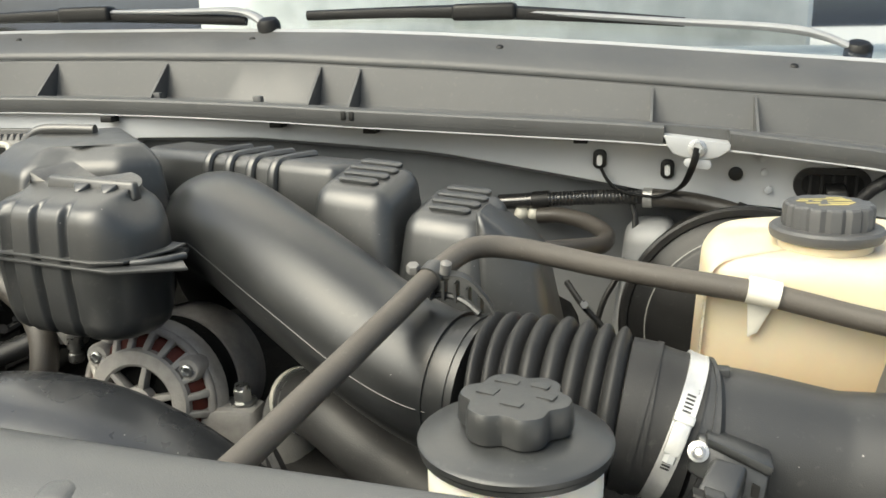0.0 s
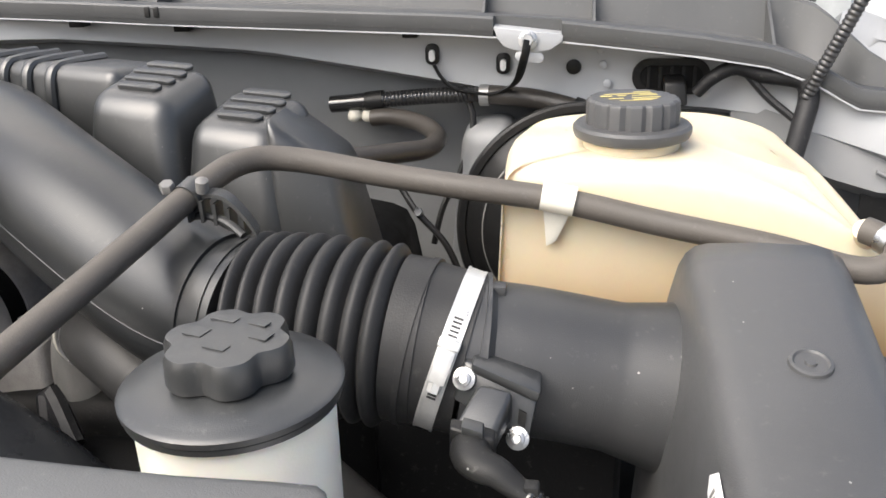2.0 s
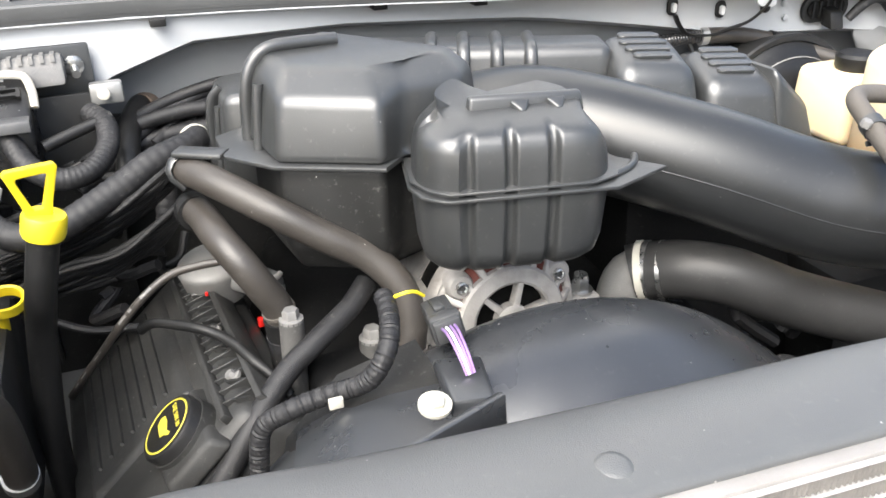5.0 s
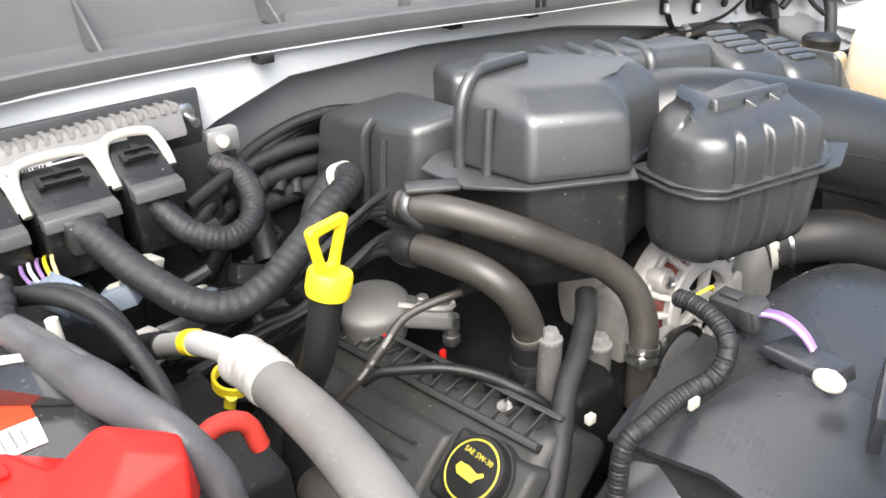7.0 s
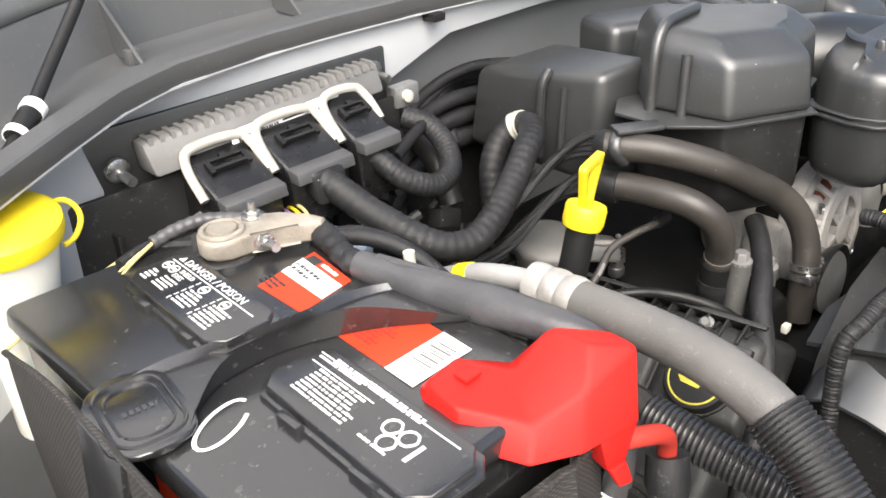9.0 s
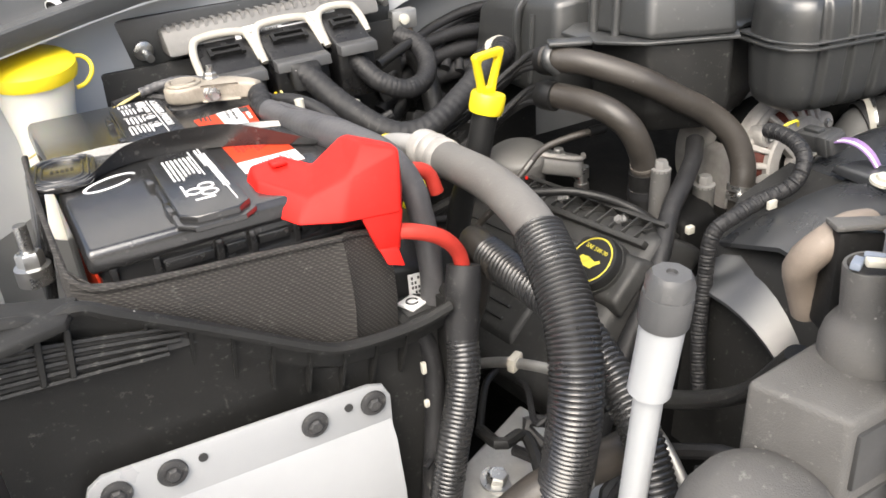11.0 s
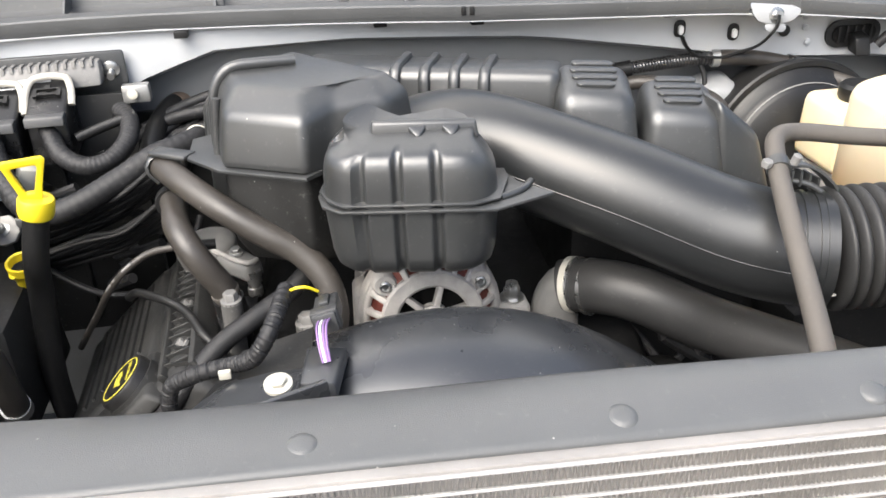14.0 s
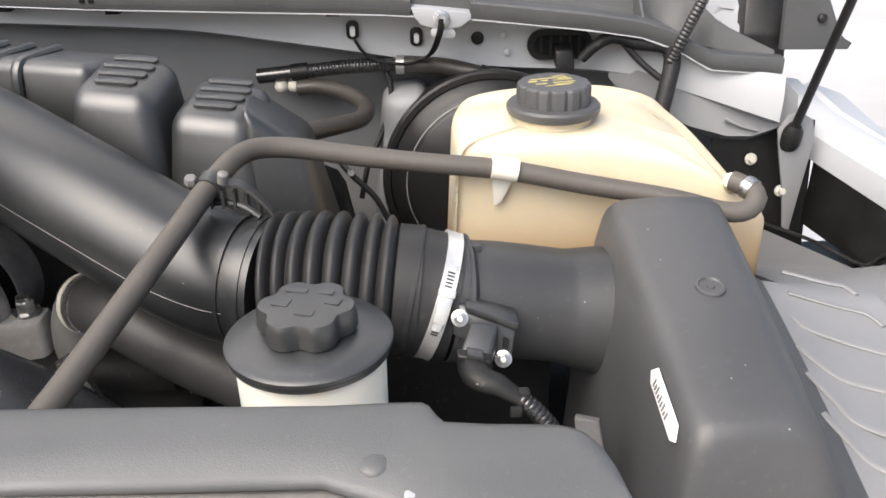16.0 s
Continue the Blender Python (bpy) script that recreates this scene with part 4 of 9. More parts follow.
def maf_tube():
    t = thing("airflow_tube", (0.17, 0.565, 1.10), "grey black plastic airflow tube between bellows and air box", "intake tube")
    pts = [(0.113, 0.559, 1.1765), (0.15, 0.563, 1.171), (0.20, 0.567, 1.1605), (0.262, 0.570, 1.148)]
    part("pipe", tube(pts, lambda s, L: 0.0445 + (0.004 if s < 0.012 else 0) + 0.012 * max(0, s - 0.09) / 0.06, 36, 0.004), MAFTUBE, t)
    part("lip", tube([(0.117, 0.559, 1.1765), (0.121, 0.5595, 1.1755), (0.126, 0.560, 1.1748)], 0.0492, 36, 0.003), MAFTUBE, t)
    part("locating_tab", box(0.128, 0.140, 0.553, 0.562, 1.215, 1.222, 0.001), MAFTUBE, t)
    s = thing("airflow_sensor", (0.135, 0.50, 1.15), "black airflow sensor with plug and two bright screws", "sensor")
    part("mount", hexa([(0.114, 0.506, 1.176), (0.156, 0.494, 1.160), (0.156, 0.518, 1.155), (0.114, 0.528, 1.170), (0.120, 0.512, 1.197), (0.161, 0.506, 1.184), (0.161, 0.528, 1.184), (0.120, 0.532, 1.197)], 0.0025), PLASTIC, s)
    part("mount_brow", hexa([(0.124, 0.508, 1.192), (0.160, 0.501, 1.179), (0.160, 0.520, 1.179), (0.124, 0.522, 1.192), (0.125, 0.507, 1.198), (0.162, 0.500, 1.186), (0.162, 0.522, 1.187), (0.125, 0.524, 1.199)], 0.002), PLASTIC, s)
    socket = part("socket", hexa([(0.118, 0.480, 1.166), (0.139, 0.477, 1.162), (0.147, 0.502, 1.168), (0.126, 0.506, 1.172), (0.118, 0.483, 1.177), (0.139, 0.480, 1.173), (0.148, 0.500, 1.187), (0.129, 0.504, 1.189)], 0.003, 3), PLASTIC, s, "grey black plug socket")
    part("code_plate", hexa([(0.1495, 0.4985, 1.166), (0.1535, 0.4972, 1.1645), (0.1535, 0.4985, 1.1645), (0.1495, 0.4998, 1.166), (0.1505, 0.4990, 1.176), (0.1545, 0.4978, 1.1748), (0.1545, 0.4990, 1.1748), (0.1505, 0.5003, 1.176)], 0), DUSTY, s)
    part("latch", hexa([(0.1165, 0.474, 1.165), (0.140, 0.471, 1.161), (0.140, 0.4795, 1.162), (0.1165, 0.4825, 1.166), (0.1165, 0.476, 1.1785), (0.140, 0.473, 1.1745), (0.140, 0.4815, 1.1755), (0.1165, 0.4845, 1.1795)], 0.0015), RUBBER, s, "black locking collar")
    part("latch_slot", hexa([(0.123, 0.4735, 1.176), (0.134, 0.4720, 1.174), (0.134, 0.480, 1.175), (0.123, 0.4815, 1.177), (0.123, 0.4735, 1.181), (0.134, 0.4720, 1.179), (0.134, 0.480, 1.180), (0.123, 0.4815, 1.182)], 0.0008), PLASTIC, s)
    for p in ((0.1205, 0.5075, 1.1885), (0.150, 0.4945, 1.1615)):
        screw = part("screw", lathe([(0.0046, -0.004), (0.0062, -0.001), (0.0062, 0.0004), (0.0042, 0.0008), (0.0042, 0.0036), (0.0026, 0.0042), (0.002, 0.003)], p, (-0.1, -0.85, 0.5), 18), STEEL, s, "bright flanged screw")
    w = thing("sensor_cable", (0.15, 0.45, 1.08), "grey black boot and ribbed cable from the airflow sensor", "cable")
    part("boot", tube([(0.128, 0.479, 1.1695), (0.128, 0.470, 1.1680), (0.133, 0.4625, 1.1670), (0.142, 0.459, 1.1655), (0.150, 0.456, 1.1610), (0.159, 0.453, 1.1560)], lambda s, L: 0.0108 - 0.0042 * min(1, max(0, s - 0.012) / 0.03), 14, 0.003, flat=0.75), DUSTY, w, "angled rubber boot")
    part("sleeve", tube([(0.156, 0.454, 1.1578), (0.168, 0.451, 1.147), (0.180, 0.450, 1.130), (0.192, 0.452, 1.105), (0.198, 0.46, 1.06), (0.20, 0.47, 1.0)], ribbed(0.0066, 0.0038, 0.0009), 12, 0.001), CONDUIT, w)
    part("cable_clip", join(box(0.149, 0.157, 0.4445, 0.4475, 1.1485, 1.1565, 0.001), box(0.155, 0.163, 0.450, 0.458, 1.152, 1.164, 0.0015)), DUSTY, w)
    return t


maf_tube()


def air_box():
    a = thing("air_filter_box", (0.30, 0.48, 0.95), "grey black plastic air filter box with a sloping lid", "air box")

    def section(y):
        k = (y - 0.376) / 0.226
        l, r, z = 0.2440 - 0.001 * k, 0.318 + 0.014 * k, 1.192 + 0.054 * k - 0.012 * k * k
        fall = 0.90 + 0.10 * k
        return [(l - 0.024, y, 1.00), (l - 0.014, y, z - 0.075), (l - 0.006, y, z - 0.030), (l - 0.0025, y, z - 0.014), (l + 0.001, y, z - 0.0065), (l + 0.006, y, z - 0.002), (l + 0.013, y, z), ((l + r) / 2, y, z + 0.0012), (r - 0.014, y, z), (r - 0.006, y, z - 0.0025), (r + 0.001, y, z - 0.008), (r + 0.006, y, z - 0.016), (r + 0.013, y, z - 0.036 * fall), (r + 0.021, y, z - 0.056 * fall), (r + 0.032, y, z - 0.070 * fall), (r + 0.046, y, z - 0.078 * fall), (r + 0.075, y, z - 0.084 * fall), (0.475, y, z - 0.092 * fall), (0.482, y, 1.04)]

    rows = [[(x, 0.345, min(z, 1.00)) for x, y, z in section(0.376)]]
    for dy, dz in ((-0.018, -0.070), (-0.012, -0.026), (-0.0085, -0.012), (-0.004, -0.004)):
        rows.append([(x, 0.376 + dy, max(z + dz, 1.0)) for x, y, z in section(0.376)])
    rows += [section(y) for y in span(0.378, 0.600, 12)]
    for dy, dz in ((0.003, -0.002), (0.006, -0.008), (0.008, -0.03)):
        rows.append([(x, 0.600 + dy, max(z + dz, 1.0)) for x, y, z in section(0.600)])
    rows.append([(x, 0.612, min(z, 1.02)) for x, y, z in section(0.600)])
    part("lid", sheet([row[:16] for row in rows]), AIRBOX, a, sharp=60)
    # same plastic as the lid; the sheen on this side is in its colour
    part("side_panel", sheet([row[15:] for row in rows]), PANEL, a, "side panel paled to stand for grazing sheen", sharp=60)
    part("dimple", lathe([(0.0105, -0.002), (0.0100, 0.0004), (0.0085, 0.0009), (0.0075, -0.0002), (0.003, -0.0004), (0.0025, 0.0008), (0.0005, 0.0010)], (0.2885, 0.487, 1.2180), (0, -0.20, 1), 24), AIRBOX, a)
    for pts in ([(0.405, 0.622), (0.438, 0.606), (0.450, 0.603), (0.456, 0.590)], [(0.395, 0.586), (0.430, 0.572), (0.451, 0.564), (0.458, 0.548)], [(0.385, 0.552), (0.394, 0.538), (0.425, 0.522), (0.462, 0.508)], [(0.374, 0.516), (0.384, 0.497), (0.400, 0.482), (0.440, 0.470)], [(0.368, 0.486), (0.378, 0.462), (0.388, 0.441), (0.43, 0.424)], [(0.362, 0.446), (0.372, 0.424), (0.384, 0.405), (0.42, 0.39)]):
        line = []
        for x, y in pts:
            z = [q for q in zip(section(min(y, 0.60)), section(min(y, 0.60))[1:]) if q[0][0] <= x <= q[1][0]][-1]
            k = (x - z[0][0]) / (z[1][0] - z[0][0])
            line.append((x, y, z[0][2] + (z[1][2] - z[0][2]) * k + 0.0008))
        part("rib", tube(line, 0.0028, 8, 0.005, flat=0.55), PANEL, a, "raised moulded rib")
    m = frame_at((0.2387, 0.4400, 1.1850), (0.0, -1.0, -0.21), (0.21, 0.0, 0.98))
    part("sticker", prism([(0.0, 0.0), (0.006, 0.0085), (0.052, 0.0085), (0.058, 0.0), (0.052, -0.0055), (0.006, -0.0055)], 0.0008, m, 0.0003), LABEL, a, "small white sticker with print")
    part("sticker_print", bars([(0.010 + 0.0034 * k, -0.0030, 0.0016, (0.006, 0.0048, 0.0066, 0.0036)[k % 4]) for k in range(9)], m @ Matrix.Translation((0, 0, 0.0008)), 0.0004), MODULE, a, kind="stuff")
    b = thing("radiator_baffle", (0.205, 0.38, 0.95), "dusty brown grey baffle plate beside the air box", "baffle")
    part("plate", hexa([(0.196, 0.352, 1.00), (0.224, 0.345, 1.00), (0.226, 0.350, 1.00), (0.198, 0.357, 1.00), (0.188, 0.430, 1.158), (0.203, 0.424, 1.158), (0.205, 0.429, 1.158), (0.190, 0.435, 1.158)], 0.001), DUSTBOX, b)
    return a


air_box()


def coolant_bottle():
    b = thing("coolant_bottle", (0.25, 0.73, 1.02), "translucent cream coolant bottle with a ribbed black cap", "coolant bottle")
    lo = 1.120
    corners = [(0.131, 0.664, 1.262), (0.131, 0.664, 1.262), (0.18, 0.659, 1.264), (0.25, 0.656, 1.263), (0.310, 0.652, 1.252), (0.350, 0.650, 1.234), (0.388, 0.652, 1.206), (0.402, 0.668, 1.194), (0.402, 0.74, 1.196), (0.377, 0.792, 1.224), (0.354, 0.806, 1.242), (0.332, 0.813, 1.257), (0.28, 0.818, 1.267), (0.20, 0.812, 1.268), (0.150, 0.802, 1.265), (0.136, 0.785, 1.262), (0.129, 0.73, 1.265)]
    line = smooth_path(corners + corners[:2], 0.006)[1:-1]
    line = [q for i, q in enumerate(line) if i == 0 or (q - line[i - 1]).length > 0.001]
    mid = Vector((0.262, 0.733, 0))
    rows = []
    for drop, inset in ((None, 0.006), (None, 0.0), (0.016, 0.0), (0.0115, 0.0010), (0.0065, 0.0036), (0.0030, 0.0078), (0.0008, 0.0130), (0.0, 0.020), (-0.0012, 0.045), (-0.002, 0.075)):
        row = []
        for q in line:
            away = mid - Vector((q.x, q.y, 0))
            z = (lo if inset else lo + 0.006) if drop is None else q.z - drop
            if inset > 0.02:
                z += (1.266 - z) * (inset - 0.02) / 0.075
            step = away.normalized() * min(inset, away.length * 0.92)
            taper = -0.006 if drop is None and q.x < 0.2 else 0.0
            row.append((q.x + step.x + taper, q.y + step.y, z))
        rows.append(row + row[:1])
    bm = sheet(rows)
    bmesh.ops.remove_doubles(bm, verts=bm.verts, dist=0.0002)
    bmesh.ops.holes_fill(bm, edges=[e for e in bm.edges if e.is_boundary], sides=0)
    part("tank", bm, TANK, b, sharp=70)
    shelf = thing("bottle_shelf", (0.26, 0.73, 1.0), "dark steel shelf under the coolant bottle", "bracket")
    part("plate", box(0.128, 0.40, 0.660, 0.81, 1.100, 1.1195, 0.004), DARK, shelf)
    c = Vector((0.217, 0.709, 1.270))
    part("neck", lathe([(0.034, -0.012), (0.0335, -0.002), (0.032, 0.004)], c, n=36), TANK, b)
    cap = part("cap", lathe([(0.0350, 0.0005), (0.0395, 0.0025), (0.0408, 0.0055), (0.0408, 0.0090), (0.0390, 0.0110), (0.0325, 0.0115)], c, (0, 0, 1), 44), AIRBOX, b, "black ribbed pressure cap")
    n = 56
    bm = bmesh.new()
    rows = []
    for r, h in ((1.0, 0.009), (1.0, 0.0245), (0.975, 0.0272), (0.93, 0.0284), (0.02, 0.0286)):
        rows.append([bm.verts.new(c + Vector((math.cos(2 * math.pi * i / n) * r * (0.0322 if (i % 4) else 0.0300), math.sin(2 * math.pi * i / n) * r * (0.0322 if (i % 4) else 0.0300), h))) for i in range(n)])
    for p, q in zip(rows, rows[1:]):
        for i in range(n):
            bm.faces.new((p[i], p[(i + 1) % n], q[(i + 1) % n], q[i]))
    bm.faces.new(rows[-1])
    part("grip", bm, AIRBOX, cap, sharp=25)
    marks = [(-0.018, 0.010, 0.034, 0.0012), (-0.022, 0.003, 0.008, 0.003), (-0.010, 0.004, 0.006, 0.002), (0.000, 0.003, 0.018, 0.0011), (-0.018, -0.005, 0.010, 0.002), (-0.002, -0.004, 0.02, 0.0011), (-0.012, -0.012, 0.022, 0.0011), (0.004, 0.015, 0.012, 0.0011), (-0.002, -0.009, 0.016, 0.0011), (0.006, 0.0065, 0.012, 0.0011)]
    part("warning_print", bars(marks, frame_at(c + Vector((0, 0, 0.0287)), (1, 0.2, 0), (0, 1, 0))), FADED, cap, "faded yellow warning print")
    part("outlet", rod((0.366, 0.660, 1.214), (0.357, 0.640, 1.2295), 0.0072, 14), TANK, b)
    part("tape", tube([(0.1565, 0.6462, 1.2468), (0.1675, 0.6460, 1.2451), (0.1785, 0.6452, 1.2432)], 0.0098, 20, 0.004), CLEARTAPE, b, "strip of milky tape holding the hose")
    part("tape_tail", hexa([(0.1600, 0.6540, 1.208), (0.1665, 0.6535, 1.212), (0.1665, 0.6550, 1.212), (0.1600, 0.6555, 1.208), (0.1575, 0.6500, 1.240), (0.1775, 0.6495, 1.238), (0.1775, 0.6510, 1.238), (0.1575, 0.6515, 1.240)], 0.0005), CLEARTAPE, b)
    return b


coolant_bottle()


def breather_hose():
    h = thing("breather_hose", (0.0, 0.6, 1.18), "long grey brown rubber hose looping to the coolant bottle", "hose")
    pts = [(-0.152, 0.30, 1.178), (-0.136, 0.36, 1.196), (-0.1145, 0.42, 1.213), (-0.076, 0.541, 1.2465), (-0.056, 0.600, 1.2640), (-0.0385, 0.634, 1.2715), (-0.0070, 0.649, 1.2685), (0.052, 0.651, 1.258), (0.105, 0.649, 1.251), (0.168, 0.647, 1.2435), (0.23, 0.640, 1.232), (0.30, 0.626, 1.222), (0.342, 0.611, 1.215), (0.362, 0.610, 1.217), (0.370, 0.619, 1.225), (0.363, 0.633, 1.2285), (0.357, 0.640, 1.2295)]
    part("rubber_pipe", tube(pts, 0.0085, 18, 0.006), PCV, h)
    part("end_clamp", tube([(0.3690, 0.6235, 1.2265), (0.3668, 0.6270, 1.2275), (0.3645, 0.6305, 1.2282)], 0.0098, 18, 0.002), STEEL, h, "bright spring clamp")
    k = thing("hose_bracket", (-0.05, 0.585, 1.23), "black plastic strap bracket holding the hose on the tube", "bracket")
    arch = [(-0.062, 0.597, 1.2590), (-0.050, 0.593, 1.2640), (-0.036, 0.588, 1.2640), (-0.024, 0.583, 1.2560), (-0.014, 0.579, 1.2440), (-0.010, 0.577, 1.2340)]
    rows = [smooth_path([(x + dx, y - dy, z) for x, y, z in arch], 0.004)[:16] for dx, dy in ((0.0, -0.006), (0.003, 0.008))]
    part("strap", sheet(rows, 0.0025, (-0.3, 0, -1)), PLASTIC, k, "arched strap with open webs")
    low = [(-0.062, 0.592, 1.247), (-0.048, 0.588, 1.249), (-0.034, 0.583, 1.247), (-0.022, 0.578, 1.240)]
    part("web_rail", tube(low, 0.0026, 8, 0.004), PLASTIC, k)
    for i in range(5):
        x, z = -0.059 + 0.0085 * i, 1.2465 - 0.0008 * i * max(0, i - 1)
        part("web", hexa([(x, 0.582, z), (x + 0.002, 0.582, z), (x + 0.002, 0.594, z), (x, 0.594, z), (x, 0.582, z + 0.014), (x + 0.002, 0.582, z + 0.014), (x + 0.002, 0.594, z + 0.014), (x, 0.594, z + 0.014)], 0), PLASTIC, k)
    part("clip", lathe([(0.0102, -0.006), (0.0102, 0.006)], (-0.0585, 0.592, 1.2615), (0.19, 0.62, 0.2), 16), PLASTIC, k)
    part("stud", lathe([(0.0040, -0.004), (0.0040, 0.004), (0.0020, 0.0055)], (-0.0475, 0.584, 1.2700), (0.2, -0.3, 1), 12), MODULE, k, "dull steel stud")
    part("nut", hexbolt((-0.0720, 0.5880, 1.2660), (0.1, -0.4, 1), 0.0048, 0.005), MODULE, k, "dull hex nut")
    return h


breather_hose()


def steering_reservoir():
    r = thing("steering_reservoir", (0.025, 0.43, 1.08), "power steering reservoir with black lobed cap and pale body", "reservoir")
    c = Vector((0.025, 0.432, 1.0))
    part("tank", lathe([(0.030, 0.08), (0.040, 0.10), (0.0445, 0.13), (0.0455, 0.223)], c, n=40), PALE, r, "translucent white plastic body")
    part("lid", lathe([(0.0465, 0.2195), (0.0490, 0.2200), (0.0492, 0.2228), (0.0480, 0.2232), (0.0502, 0.2238), (0.0505, 0.2268), (0.0485, 0.2285), (0.0455, 0.2288), (0.044, 0.2300), (0.030, 0.2318), (0.022, 0.2322), (0.0215, 0.236)], c, n=48), PLASTIC, r, "black round lid")
    n = 60
    bm = bmesh.new()
    rows = []
    for k, h in ((0.70, 0.2325), (0.96, 0.2330), (1.0, 0.236), (0.985, 0.246), (0.94, 0.2490), (0.5, 0.2500), (0.02, 0.2500)):
        rows.append([])
        for i in range(n):
            a = 2 * math.pi * i / n
            rad = (0.0282 + 0.0026 * math.cos(6 * a + 0.6) - 0.0006 * math.cos(12 * a + 1.2)) * k
            rows[-1].append(bm.verts.new(c + Vector((math.cos(a) * rad, math.sin(a) * rad, h))))
    for p, q in zip(rows, rows[1:]):
        for i in range(n):
            bm.faces.new((p[i], p[(i + 1) % n], q[(i + 1) % n], q[i]))
    bm.faces.new(rows[-1])
    cap = part("cap", bm, PLASTIC, r, "black six-lobed screw cap", sharp=30)
    for mark in ((-0.017, 0.010, 0.013, 0.005), (0.003, 0.012, 0.009, 0.005), (0.011, 0.001, 0.009, 0.007), (-0.019, -0.007, 0.010, 0.008), (-0.002, -0.014, 0.011, 0.005)):
        part("embossing", bars([mark], frame_at(c + Vector((0, 0, 0.2500)), (1, -0.3, 0), (0, 1, 0)), 0.0005), PLASTIC, cap)
    part("bolt", hexbolt((0.018, 0.386, 1.188), (0, -1, 0.25), 0.0055, 0.006, 0.012), STEEL, r, "plated bolt with washer")
    part("bracket", hexa([(-0.02, 0.384, 1.16), (0.05, 0.380, 1.17), (0.05, 0.39, 1.17), (-0.02, 0.394, 1.16), (-0.018, 0.386, 1.20), (0.05, 0.382, 1.20), (0.05, 0.392, 1.20), (-0.018, 0.396, 1.20)], 0.003), PALE, r)
    return r


steering_reservoir()


def fluted_chamber(x0, x1, yf, yb, z0, z1, flutes, crest):
    """A moulded chamber: deep upright flutes in its front wall, a top that follows the crest line; sections stacked in z."""
    outline = []
    r = 0.034
    w, d = x1 - x0, yb - yf
    for ax, ay, bx, by, n in ((-w / 2 + r, -d / 2, w / 2 - r, -d / 2, 80), (w / 2, -d / 2 + r, w / 2, d / 2 - r, 10), (w / 2 - r, d / 2, -w / 2 + r, d / 2, 80), (-w / 2, d / 2 - r, -w / 2, -d / 2 + r, 10)):
        for i in range(n):
            outline.append((ax + (bx - ax) * i / n, ay + (by - ay) * i / n))
        tx, ty = (bx - ax), (by - ay)
        k = math.hypot(tx, ty)
        tx, ty = tx / k, ty / k
        for i in range(8):
            q = radians(90 * i / 8)
            outline.append((bx + tx * r * math.sin(q) - ty * r * (1 - math.cos(q)), by + ty * r * math.sin(q) + tx * r * (1 - math.cos(q))))
    n = len(outline)
    bm = bmesh.new()
    cx, cy = (x0 + x1) / 2, (yf + yb) / 2
    lower = [(z0, 0.020), (z0 + 0.003, 0.012), (z0 + 0.009, 0.006), (z0 + 0.020, 0.003), (z1 - 0.010, 0.0), (z1, 0.0)]
    upper = [(0.40, 0.001), (0.60, 0.0020), (0.70, 0.0035), (0.77, 0.0060), (0.82, 0.0100), (0.86, 0.0160), (0.91, 0.026), (0.96, 0.038), (1.0, 0.050)]
    levels = [(z, None, k) for z, k in lower] + [(z1, u, k) for u, k in upper]
    rows = []
    for z, u, inset in levels:
        row = []
        for px, py in outline:
            fx = 1 - min(inset, 0.020) / (w / 2)
            fy = 1 - (inset if py < 0 or u is None else min(inset, 0.012)) / (d / 2)
            x, y = cx + px * fx, cy + py * fy
            if py < -d / 2 + r:
                deep = min(1.0, sum(math.exp(-(((x - g) / 0.0040) ** 4)) for g in flutes))
                y += 0.0060 * deep * (1.0 if u is None or u < 0.80 else (0.6 if u < 0.84 else 0.0))
            row.append(bm.verts.new((x, y, z if u is None else z1 + u * ((min(run(crest, x), 1.3105) if py < 0 else run(crest, x)) - z1))))
        rows.append(row)
    for p, q in zip(rows, rows[1:]):
        for i in range(n):
            bm.faces.new((p[i], p[(i + 1) % n], q[(i + 1) % n], q[i]))
    bm.faces.new(rows[0][::-1])
    # the top is closed strip by strip between the front and the back run
    top = rows[-1]
    side = 18
    front, back = top[0:89], [top[(98 + 88 - i)] for i in range(89)]
    for i in range(88):
        bm.faces.new((front[i], front[i + 1], back[i + 1], back[i]))
    bm.faces.new(top[88:99])
    bm.faces.new(top[186:] + top[:1])
    return bm


